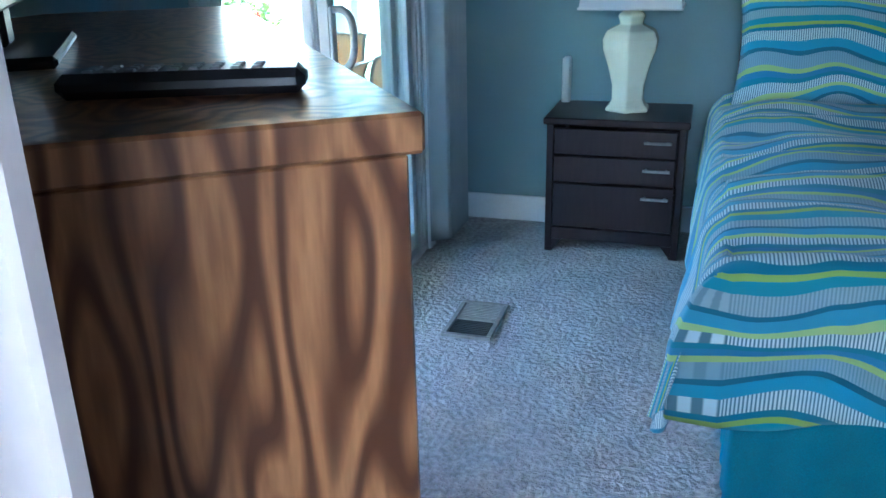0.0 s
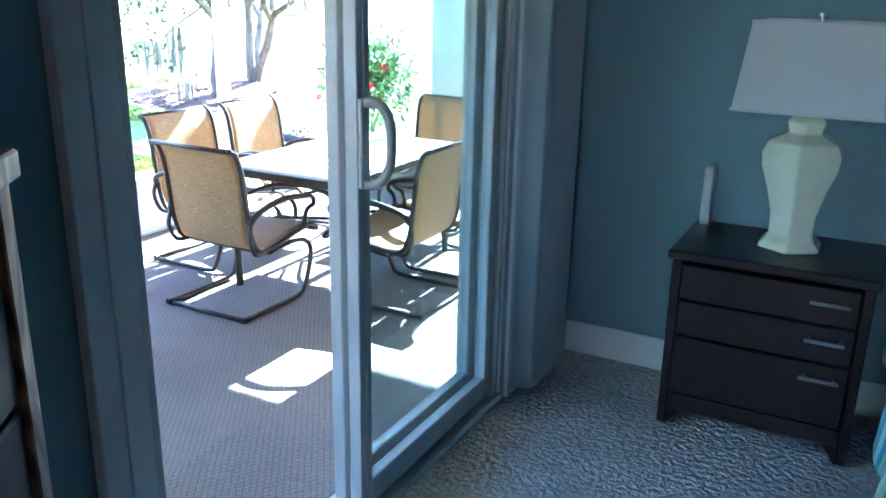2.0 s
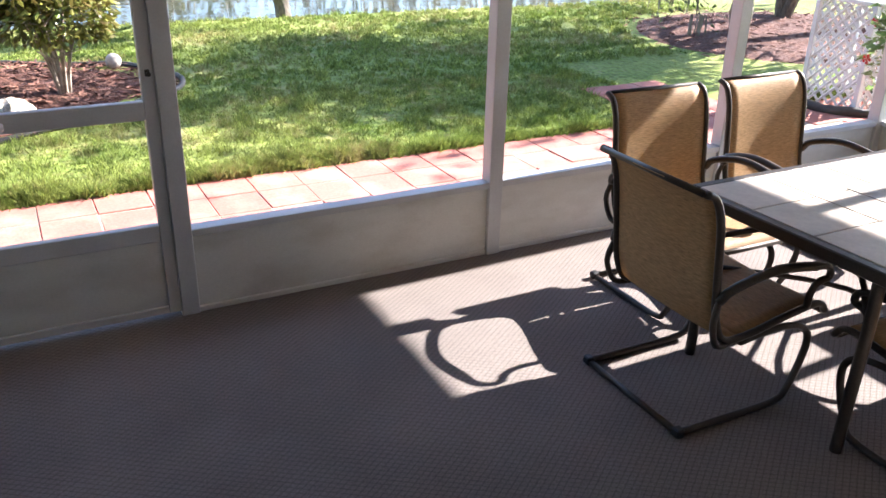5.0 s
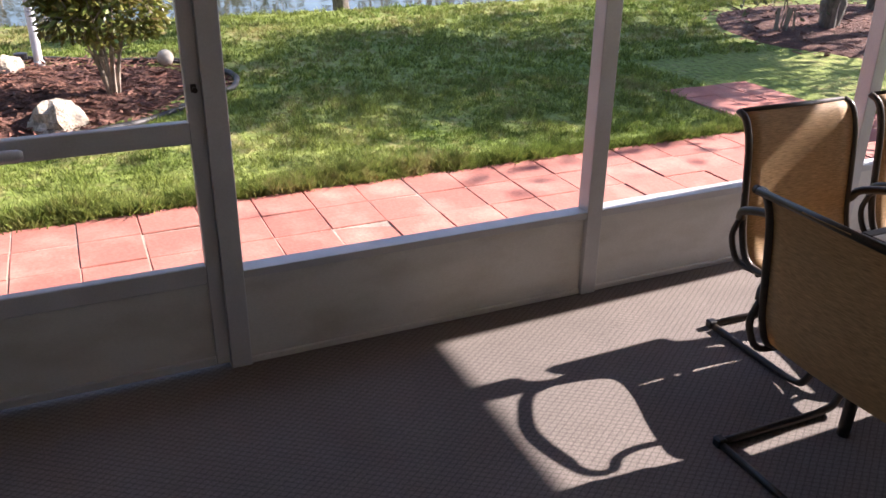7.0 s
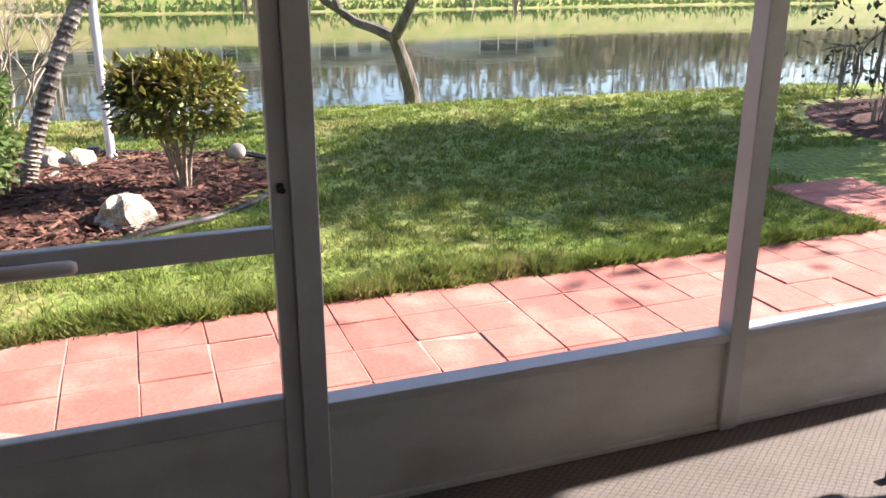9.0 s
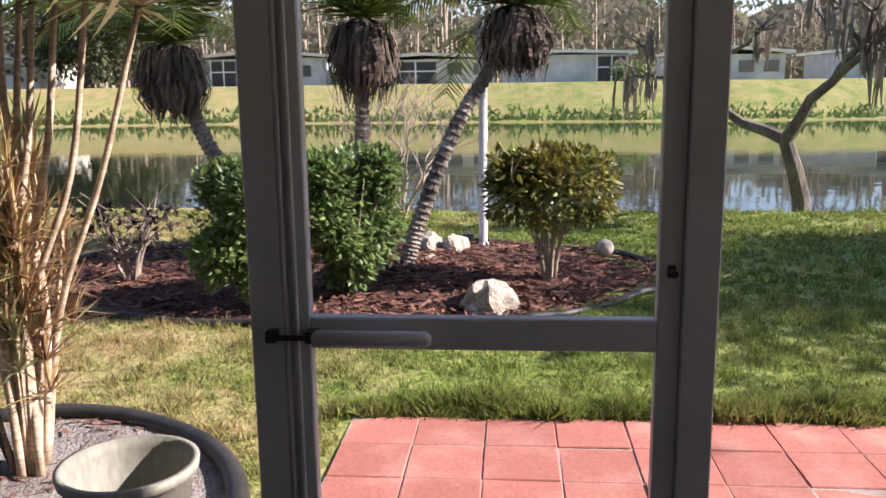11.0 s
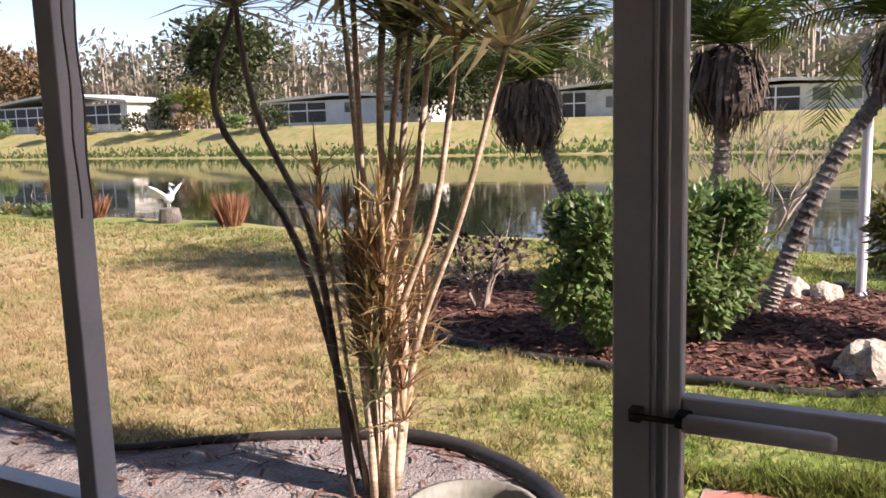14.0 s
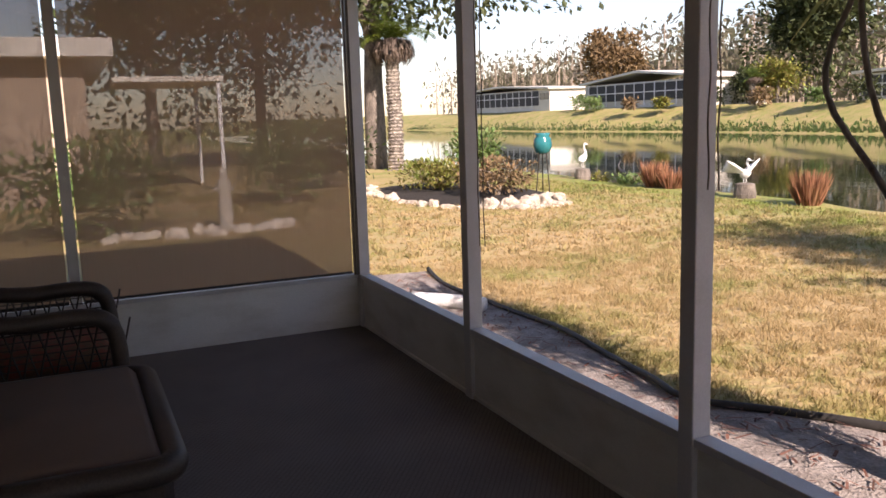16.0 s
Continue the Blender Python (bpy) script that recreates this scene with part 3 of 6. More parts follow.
part("track", (lambda bm: ([box(bm, *s, 0.0015) for s in [
    (-0.115, 0.05, OY0, OY1, -0.025, 0.006), (-0.075, -0.069, OY0, OY1, 0.006, 0.022), (-0.004, 0.002, OY0, OY1, 0.006, 0.022), (0.036, 0.05, OY0, OY1, 0.006, 0.026)]], bm)[1])(bmesh.new()), M["alum"], slider, "grey metal sill track")


def slide_panel(name, x, y0, y1, w, label):
    bm = bmesh.new()
    z0, z1 = 0.024, OTOP - 0.04
    for s in [(x - .018, x + .018, y0, y0 + w, z0, z1), (x - .018, x + .018, y1 - w, y1, z0, z1), (x - .018, x + .018, y0 + w, y1 - w, z0, z0 + .075), (x - .018, x + .018, y0 + w, y1 - w, z1 - .06, z1),
              (x - .022, x + .022, y0 + w * .45, y0 + w * .55, z0 + .01, z1 - .01)]:
        box(bm, *s, 0.003)
    f = part(name, bm, M["alum"], slider, label)
    bm = bmesh.new()
    box(bm, x - .004, x + .004, y0 + w - .004, y1 - w + .004, z0 + .07, z1 - .055)
    g = part("pane", bm, M["glass"], f, "clear glass pane")
    g.visible_shadow = False
    return f


inner = slide_panel("sliding_panel", 0.0, 0.338, OY1 - 0.035, 0.052, "white framed sliding glass panel")
slide_panel("fixed_panel", -0.068, 0.36, OY1 - 0.035, 0.05, "white framed fixed glass panel")
bm = bmesh.new()
box(bm, 0.018, 0.030, 0.338, 0.372, 0.905, 1.115, 0.003)
part("latch_plate", bm, M["alum"], inner, "white latch plate")
bm = bmesh.new()
tube(bm, smooth_path([(0.028, .352, 1.105), (0.058, .36, 1.104), (0.082, .368, 1.075), (0.088, .372, 1.01), (0.082, .368, 0.95), (0.058, .36, 0.918), (0.028, .352, 0.915)], 4), 0.012, 8)
part("pull_handle", bm, mat("handle_grey", (0.45, 0.44, 0.43), 0.35), inner, "grey D-shaped pull handle", smooth=True)

# vertical blinds pushed to the north side
blinds = thing("vertical_blinds", (0, 0, 0), "vertical blinds, grey for backlit shade, stacked beside the open glass door", "blinds")
bm = bmesh.new()
box(bm, 0.075, 0.125, OY0 - 0.05, 1.50, 2.12, 2.17, 0.003)
part("headrail", bm, M["white"], blinds)
for i in range(15):
    y = 1.19 + i * 0.0215
    bm = bmesh.new()
    n = 6
    a = radians(12 + 5 * math.sin(i * 2.1)) if i > 1 else radians(30)
    vs = []
    for k in range(n + 1):
        s = (k / n - .5)
        xx, yy = s * 0.089, 0.010 * (1 - 4 * s * s)
        vs.append((0.105 + xx * math.cos(a) - yy * math.sin(a), y + xx * math.sin(a) + yy * math.cos(a)))
    for (ax_, ay), (bx, by) in zip(vs, vs[1:]):
        q = [bm.verts.new((ax_, ay, 0.035)), bm.verts.new((bx, by, 0.035)), bm.verts.new((bx, by, 2.12)), bm.verts.new((ax_, ay, 2.12))]
        bm.faces.new(q)
    bmesh.ops.remove_doubles(bm, verts=bm.verts, dist=1e-5)
    sl = part("slat", bm, M["blinds"], blinds, smooth=True)
    so = sl.modifiers.new("thick", "SOLIDIFY")
    so.thickness = 0.0012

# floor register
vent = thing("floor_register", (0.455, 0.49, 0.0), "beige metal floor register set in the carpet", "floor vent")
ventm = mat("beige_enamel", (0.34, 0.30, 0.26), 0.45, bump=0.02)
bm = bmesh.new()
for s in [(-.09, .09, -.15, -.132, 0, .012), (-.09, .09, .132, .15, 0, .012), (-.09, -.072, -.132, .132, 0, .012), (.072, .09, -.132, .132, 0, .012), (-.072, .072, -.006, .006, 0, .010)]:
    box(bm, *s, 0.002)
part("frame", bm, ventm, vent)
# thin black plate stands for the shade down in the duct
bm = bmesh.new()
box(bm, -.072, .072, -.132, .132, 0.001, .003)
part("duct", bm, M["black"], vent, "black plate standing for the shaded duct below the louvres")
for side in (-1, 1):
    for k in range(9):
        bm = bmesh.new()
        yy = side * (0.018 + k * 0.0135)
        # one bank is coloured black, the shade on slats turned from the light
        box(bm, -.071, .071, yy - .0045, yy + .0045, .004, .0065 if side > 0 else .0055)
        part("louvre", bm, ventm if side > 0 else M["rubber"], vent)

# wall bits
bm = bmesh.new()
box(bm, 0.05, 0.062, 1.39, 1.46, 1.22, 1.28, 0.002)
tagged(part("blind_cord_cleat", bm, M["white"]), "small white plastic cleat on the bedroom wall", "fitting")
bm = bmesh.new()
box(bm, 0.565, 0.60, 1.60, 1.655, 0.28, 0.80, 0.006)
tagged(part("handset_box", bm, M["shade"]), "slim pale box standing against the wall beside the nightstand", "box")


# ---- bedroom furniture ----
def nightstand():
    t = thing("nightstand", (0.56, 1.26, 0), "dark espresso wooden nightstand with three drawers", "nightstand")
    W, D, H = 0.57, 0.40, 0.60
    bm = bmesh.new()
    for s in [(0.0, .03, 0.012, D, 0.0, H - .03), (W - .03, W, 0.012, D, 0.0, H - .03), (.03, W - .03, D - .02, D, .05, H - .03), (.03, W - .03, .03, D, .07, .09)]:
        box(bm, *s, 0.003)
    part("carcass", bm, M["espresso"], t)
    bm = bmesh.new()
    box(bm, -.012, W + .012, -.012, D, H - .03, H, 0.005)
    part("top", bm, M["espresso"], t, "glossy espresso top")
    bm = bmesh.new()
    box(bm, .03, W - .03, .01, .03, .06, .115, 0.002)
    tri = [(.03, .06), (.075, .06), (.055, .035), (.03, .0)]
    for m in (1, -1):
        pts = [(x if m > 0 else W - x, z) for x, z in tri]
        f = [bm.verts.new((x, .010, z)) for x, z in pts]
        g = [bm.verts.new((x, .03, z)) for x, z in pts]
        bm.faces.new(f), bm.faces.new(g[::-1])
        for i in range(4):
            bm.faces.new((f[i], g[i], g[(i + 1) % 4], f[(i + 1) % 4]))
    bmesh.ops.recalc_face_normals(bm, faces=bm.faces)
    part("plinth", bm, M["espresso"], t)
    for z0, z1 in ((.445, .555), (.325, .438), (.125, .318)):
        bm = bmesh.new()
        box(bm, .034, W - .034, -.004, .028, z0, z1, 0.003)
        d = part("drawer", bm, M["espresso"], t)
        bm = bmesh.new()
        zc = z1 - .042
        for s in [(.405, .515, -.030, -.022, zc - .006, zc + .006), (.415, .423, -.024, -.004, zc - .005, zc + .005), (.497, .505, -.024, -.004, zc - .005, zc + .005)]:
            box(bm, *s, 0.0015)
        part("drawer_handle", bm, M["nickel"], d, "brushed bar handle")
    return t


nightstand()


def table_lamp():
    t = thing("table_lamp", (0.87, 1.475, 0.60), "cream ginger-jar table lamp with a white square shade, on the nightstand", "lamp")
    prof = [(.100, 0), (.104, .012), (.086, .028), (.074, .05), (.076, .11), (.098, .19), (.124, .26), (.128, .30), (.112, .335), (.070, .352), (.052, .36), (.056, .375), (.062, .392), (.060, .40), (.036, .418), (.012, .425)]
    bm = bmesh.new()
    rings = []
    for r, z in prof:
        rings.append([bm.verts.new((r * math.cos((k + .5) * math.tau / 6), r * math.sin((k + .5) * math.tau / 6), z)) for k in range(6)])
    for A, B in zip(rings, rings[1:]):
        for k in range(6):
            bm.faces.new((A[k], A[(k + 1) % 6], B[(k + 1) % 6], B[k]))
    bm.faces.new(rings[0][::-1])
    bm.faces.new(rings[-1])
    base = part("body", bm, M["ceramic"], t)
    bv = base.modifiers.new("edge", "BEVEL")
    bv.width, bv.segments = 0.006, 2
    bm = bmesh.new()
    tube(bm, [(0, 0, .42), (0, 0, .70)], .004, 8)
    tube(bm, [(0, 0, .43), (0, 0, .445)], .012, 10)
    tube(bm, [(0, 0, .695), (0, 0, .705)], .012, 10)
    part("rod", bm, M["nickel"], t)
    bm = bmesh.new()
    lo, hi, z0, z1 = .203, .172, .425, .685
    c0 = [(-lo, -lo * .72), (lo, -lo * .72), (lo, lo * .72), (-lo, lo * .72)]
    c1 = [(x * hi / lo, y * hi / lo) for x, y in c0]
    A = [bm.verts.new((x, y, z0)) for x, y in c0]
    B = [bm.verts.new((x, y, z1)) for x, y in c1]
    for i in range(4):
        bm.faces.new((A[i], A[(i + 1) % 4], B[(i + 1) % 4], B[i]))
    sh = part("shade", bm, M["shade"], t, "white tapered fabric shade")
    so = sh.modifiers.new("thick", "SOLIDIFY")
    so.thickness = 0.004
    bm = bmesh.new()
    for c, z in ((c0, z0 + .005), (c1, z1 - .005)):
        bm = bmesh.new()
        tube(bm, [(x * 1.01, y * 1.01, z) for x, y in c], 0.005, 6, closed=True)
        part("shade_trim", bm, M["shade"], t)


table_lamp()


def cloth_grid(name, fn, nu, nv, material, parent, label="", uvs=(1, 1), sub=0):
    """A sheet of cloth from a function of (u, v), with a map named cloth in metres."""
    vs = [fn(i / nu, j / nv) for j in range(nv + 1) for i in range(nu + 1)]
    fs = [(j * (nu + 1) + i, j * (nu + 1) + i + 1, (j + 1) * (nu + 1) + i + 1, (j + 1) * (nu + 1) + i) for j in range(nv) for i in range(nu)]
    ob = soup(name, vs, fs, material, parent, label, smooth=True)
    uvl = ob.data.uv_layers.new(name="cloth")
    for f in ob.data.polygons:
        for li, vi in zip(f.loop_indices, f.vertices):
            uvl.data[li].uv = ((vi // (nu + 1)) / nv * uvs[1], (vi % (nu + 1)) / nu * uvs[0])
    return ob


BX0, BX1, BY0, BY1, BH = 1.26, 2.82, -0.46, 1.58, 0.66


def bed():
    t = thing("bed", (0, 0, 0), "made-up double bed with a striped turquoise, lime and grey comforter", "bed")
    bm = bmesh.new()
    box(bm, BX0 + .03, BX1 - .03, BY0 + .05, BY1, .34, .60, .05)
    part("mattress", bm, M["bedskirt"], t)
    # skirt: hanging pleats on three sides
    n = 260
    L = [(BX0 + .04, BY1), (BX0 + .04, BY0 + .06), (BX1 - .04, BY0 + .06), (BX1 - .04, BY1)]
    segs = [math.dist(L[i], L[i + 1]) for i in range(3)]

    def skirt(u, v):
        s = u * sum(segs)
        i = 0
        while i < 2 and s > segs[i]:
            s -= segs[i]
            i += 1
        f = min(1, s / segs[i])
        x, y = L[i][0] + (L[i + 1][0] - L[i][0]) * f, L[i][1] + (L[i + 1][1] - L[i][1]) * f
        nx, ny = [(-1, 0), (0, -1), (1, 0)][i]
        o = (0.006 * math.sin(u * 330) + 0.012 * noise.noise((u * 40, 0, 0))) * (1 - v)
        return (x + nx * o, y + ny * o, 0.02 + .40 * v)
    cloth_grid("bed_skirt", skirt, n, 3, M["bedskirt"], t, "teal bed skirt")

    # comforter: top and drops, puffed and creased
    def comf(u, v):
        # u across from the west drop to the east drop, v from the head to past the foot
        wd, top = 0.36, BX1 - BX0
        s = u * (2 * wd + top) - wd
        vy = v * (BY1 - .12 - BY0 + .38)
        y = BY1 - .12 - vy
        z = BH + .035
        drop = 0.0
        x = BX0 + s
        flare = 0.0
        if s < 0:
            drop, x = -s, BX0
        elif s > top:
            drop, x = s - top, BX1
        yd = max(0.0, BY0 - y)
        puff = 0.030 * noise.noise((s * 2.2 + 3, vy * 3.0, 1)) + 0.016 * noise.noise((s * 5, vy * 9, 4))
        crease = 0.012 * math.sin(vy * 24 + 2.2 * noise.noise((s * 1.5, vy, 8)))
        r = 0.10
        if drop > 0 or yd > 0:
            d = max(drop, yd) + .15 * min(drop, yd)
            k = min(d, r) / r
            z -= d - .35 * r * math.sin(k * math.pi / 2)
            z = min(z, BH + .035 - (d - 0.6 * r) if d > r else BH + .035 - .4 * r * k * k)
            out = .03 * math.sin(k * math.pi / 2) + (0.06 + .16 * min(1, vy / 1.9) ** 3) * d
            if drop > 0:
                x += (-1 if s < 0 else 1) * (out + 0.022 * math.sin(vy * 13 + 2 * noise.noise((vy * 2, 0, 0))) * min(1, d * 4))
            if yd > 0:
                y = BY0 - (.03 + .06 * d) - 0.025 * math.sin(s * 14 + 2 * noise.noise((s * 2, 3, 0))) * min(1, d * 4)
            if drop > 0 and yd > 0:     # loose corner hangs out
                c = min(drop, yd)
                x += (-1 if s < 0 else 1) * c * .05
                y += c * .15
        edge = min(1, abs(s - top / 2) / (top / 2))
        z += (puff + crease) * (1 if drop == 0 else .5) - 0.035 * min(1, max(0, edge - .75) / .25)
        return (x, y, max(z, 0.16 + 0.02 * math.sin(u * 40)))
    c = cloth_grid("comforter", comf, 150, 150, M["comforter"], t, "striped turquoise, lime, grey and white comforter", (2.36, 2.38))
    so = c.modifiers.new("thick", "SOLIDIFY")
    so.thickness = 0.012
    # headboard
    bm = bmesh.new()
    for s in [(BX0 + .05, BX0 + .12, 1.60, 1.65, 0, 1.42), (BX1 - .12, BX1 - .05, 1.60, 1.65, 0, 1.42), (BX0 + .12, BX1 - .12, 1.605, 1.645, 1.30, 1.42), (BX0 + .12, BX1 - .12, 1.605, 1.645, .45, .62)]:
        box(bm, *s, 0.004)
    part("headboard_frame", bm, M["espresso"], t, "dark espresso headboard frame")
    bm = bmesh.new()
    box(bm, BX0 + .46, BX1 - .46, 1.61, 1.64, .62, 1.30, .002)
    part("headboard_panel", bm, M["espresso"], t)
    for k in range(3):
        for x in (BX0 + .155 + k * .105, BX1 - .155 - k * .105):
            bm = bmesh.new()
            box(bm, x, x + .068, 1.61, 1.64, .62, 1.30, .002)
            part("headboard_slat", bm, M["espresso"], t)


bed()


def pillow(name, label, m, w, d, th, material, seed, cat="pillow"):
    t = new(name)
    bm = bmesh.new()
    n = 22
    grid = {}
    for side in (1, -1):
        for j in range(n + 1):
            for i in range(n + 1):
                u, v = i / n * 2 - 1, j / n * 2 - 1
                e = (1 - u ** 4) * (1 - v ** 4)
                if e <= 0 and side < 0:
                    continue
                pinch = 1 - .07 * (1 - u * u) * abs(v) ** 3
                x, y = u * w / 2 * (1 - .06 * (1 - v * v) * abs(u) ** 3), v * d / 2 * pinch
                z = side * th / 2 * max(e, 0) ** .42 + .012 * noise.noise((u * 2.5 + seed, v * 2.5, side)) * (e > 0)
                grid[side, i, j] = bm.verts.new((x, y, z))
    def G(s, i, j):
        return grid.get((s, i, j)) or grid[1, i, j]
    uvl = bm.loops.layers.uv.new("cloth")
    for side in (1, -1):
        for j in range(n):
            for i in range(n):
                q = [G(side, i, j), G(side, i + 1, j), G(side, i + 1, j + 1), G(side, i, j + 1)]
                ij = [(i, j), (i + 1, j), (i + 1, j + 1), (i, j + 1)]
                if side < 0:
                    q, ij = q[::-1], ij[::-1]
                try:
                    f = bm.faces.new(q)
                except ValueError:
                    continue
                for lp, (a, b) in zip(f.loops, ij):
                    lp[uvl].uv = (b / n * d + seed * .37, a / n * w)
    me = bpy.data.meshes.new(name)
    for f in bm.faces:
        f.smooth = True
    bm.to_mesh(me)
    bm.free()
    me.materials.append(material)
    ob = t
    ob2 = bpy.data.objects.new(name, me)
    scene.collection.objects.link(ob2)
    bpy.data.objects.remove(ob)
    ob2.matrix_basis = m
    return tagged(ob2, label, cat)


geo_cloth = mat("white_and_teal_print", (0.50, 0.62, 0.64), 0.8, second=(0.12, 0.30, 0.33), scale=24, lo=0.49, hi=0.52, fine=300, grain=0.05, bump=0.1)
pillow("pillow", "white and teal patterned pillow leaning on the headboard", pose(1.63, 1.45, 0.93, 70, 0, 0), .66, .46, .16, geo_cloth, 1)
pillow("pillow", "white and teal patterned pillow leaning on the headboard", pose(2.36, 1.45, 0.93, 70, 0, 0), .66, .46, .16, geo_cloth, 2)
pillow("pillow", "striped turquoise and lime pillow sham", pose(1.62, 1.26, 0.90, 62, 0, 0), .68, .46, .17, M["comforter"], 3)
pillow("pillow", "striped turquoise and lime pillow sham", pose(2.36, 1.26, 0.90, 62, 0, 0), .68, .46, .17, M["comforter"], 4)
pillow("pillow", "plain turquoise square pillow", pose(2.06, 1.10, 0.91, 64, 0, 0), .42, .42, .14, M["teal_cloth"], 5)


def chest():
    """Tall chest, standing at an angle across the corner."""
    ang = math.degrees(math.atan2(0.79, -0.58))     # along its front, away from the doorway
    t = thing("chest_of_drawers", (0.991, -1.626, 0), "tall brown wood-grained chest of drawers with a polished top", "chest of drawers", rz=ang)
    # local x along the front, local y into the body
    L, D, H = 1.13, 0.40, 1.20
    for nm, q in zip(("side_panel", "side_panel", "back_panel", "bottom_panel", "rail", "rail"), [(0.003, .035, 0.012, D, 0.05, H - .03), (L - .035, L - .003, 0.012, D, 0.05, H - .03), (.035, L - .035, D - .012, D, .05, H - .03), (.035, L - .035, .03, D - .012, .05, .07), (.035, L - .035, .016, .03, .05, .10), (.035, L - .035, .016, .03, H - .05, H - .03)]):
        bm = bmesh.new()
        box(bm, *q, 0.002)
        part(nm, bm, M["veneer"], t)
    bm = bmesh.new()
    box(bm, 0, L, 0, D + .005, H - .03, H, 0.003)
    part("top", bm, M["veneer"], t, "polished reddish wood top")
    bm = bmesh.new()
    box(bm, .03, L - .03, .03, D - .02, 0, .05, 0.002)
    part("plinth", bm, M["espresso"], t)
    for r in range(5):
        z0 = .105 + r * .209
        bm = bmesh.new()
        box(bm, .04, L - .04, .018, .036, z0, z0 + .200, 0.004)
        d = part("drawer", bm, M["espresso"], t, "dark drawer front with slanting ribs")
        bm = bmesh.new()
        for k in range(14):
            x = .07 + k * .064
            q = box(bm, x, x + .012, .008, .018, z0 + .02, z0 + .18, 0.002)
            for v in q:
                if v.is_valid:
                    v.co.x += (v.co.z - z0 - .1) * .55
        part("rib", bm, M["espresso"], d)
    return t


chest()


def remote(at, rz):
    t = thing("remote_control", at, "black television remote control on the chest", "remote control", rz=rz)
    bm = bmesh.new()
    box(bm, -.095, .095, -.023, .023, 0, .020, .007)
    part("case", bm, M["black"], t)
    bm = bmesh.new()
    for i in range(9):
        for j in (-1, 0, 1):
            box(bm, -.070 + i * .016 - .004, -.070 + i * .016 + .004, j * .012 - .004, j * .012 + .004, .018, .022, .001)
    part("buttons", bm, mat("grey_buttons", (0.16, 0.16, 0.17), 0.5, bump=0), t)


remote((0.781, -1.592, 1.2), 22)
# area lamp in an unseen, added hall window, for the light from behind
hall_light = new("hall_window_light", bpy.data.lights.new("hall_window_light", "AREA"))
hall_light.data.shape, hall_light.data.size, hall_light.data.size_y = "RECTANGLE", 0.95, 1.15
hall_light.data.energy, hall_light.data.color = 0.24, (1.0, 0.88, 0.80)
hall_light.matrix_world = pose(1.4, -3.62, 1.5, 90, 0, 0)
tv = thing("television", (0.501, -1.512, 1.2), "black flat television on a stand on the chest", "television", rz=36)
for nm, s in (("screen_housing", (-.02, .02, -.05, .26, .05, .40)), ("stand", (-.07, .07, -.03, .24, 0, .012)), ("neck", (-.015, .015, .08, .13, .012, .06))):
    bm = bmesh.new()
    box(bm, *s, .004)
    part(nm, bm, M["black"], tv)
# the bedroom and the slider sit a little south of where they are drawn above
for o in list(scene.objects):
    if o.parent is None and o not in (cam, sun):
        o.matrix_basis = Matrix.Translation((0, -0.15, 0)) @ o.matrix_basis
# ---- the screened porch ----
NY, SY = 4.12, -5.36       # inner faces of its north and south screen walls
SILL, KT = 0.21, 0.045     # kick wall: its top and half its thickness
structure(boxes("floor_porch", [(WX - .06, -0.135, SY - .06, NY + .06, -0.34, PF)], M["porchcarpet"]), "grey-brown woven outdoor carpet on the porch slab")
structure(boxes("ceiling_porch", [(WX - .10, -0.135, SY - .1, NY + .1, 2.20, 2.26)], M["ceiling"]), "porch ceiling, white darkened to cut bounced light")
structure(boxes("roof", [(WX - .62, 4.6, SY - .5, 4.72, 2.62, 2.72), (WX - .62, -0.14, SY - .5, 4.72, 2.27, 2.33)], M["roofwhite"]), "flat white porch roof with an overhang")
structure(boxes("wall_house", [(4.352, 4.5, -7.35, 5.6, -0.4, 2.6), (-0.12, 4.352, 5.452, 5.6, -0.4, 2.6), (-0.12, 4.352, -7.35, -7.2, -0.4, 2.6)], M["stucco"]), "cream house wall")
structure(boxes("step_carpeted", [(-0.62, -0.137, -0.90, 1.21, PF, -0.02)], M["porchcarpet"], bevel=0.008), "carpeted step below the sliding door")

DOOR0, DOOR1 = -0.674, 0.109     # screen door leaf
posts = [-5.33, -3.72, -2.175, -0.71, 0.143, 1.503, 2.87, 4.09]
PW = 0.034      # half a post's width
for y in posts:
    structure(boxes("post", [(WX - .045, WX + .025, y - PW, y + PW, PF, 2.20)], M["alum"], bevel=0.003), "white aluminium screen post")
for (y0, y1) in [(posts[0], posts[1]), (posts[1], posts[2]), (posts[2], posts[3]), (posts[4], posts[5]), (posts[5], posts[6]), (posts[6], posts[7])]:
    structure(boxes("kick_panel", [(WX - .020, WX + .004, y0 + PW, y1 - PW, PF, SILL - .012)], M["kick"]), "white painted kick panel with scuffs")
    structure(boxes("sill", [(WX - .045, WX + .022, y0 + PW, y1 - PW, SILL - .028, SILL)], M["alum"], bevel=0.002), "white sill rail")
    structure(boxes("base_rail", [(WX - .03, WX + .014, y0 + PW, y1 - PW, PF, PF + .022)], M["kick"], bevel=0.003), "grimy base rail")
structure(boxes("header_rail", [(WX - .045, WX + .025, SY, NY, 2.10, 2.20)], M["alum"], bevel=0.003), "white header beam")
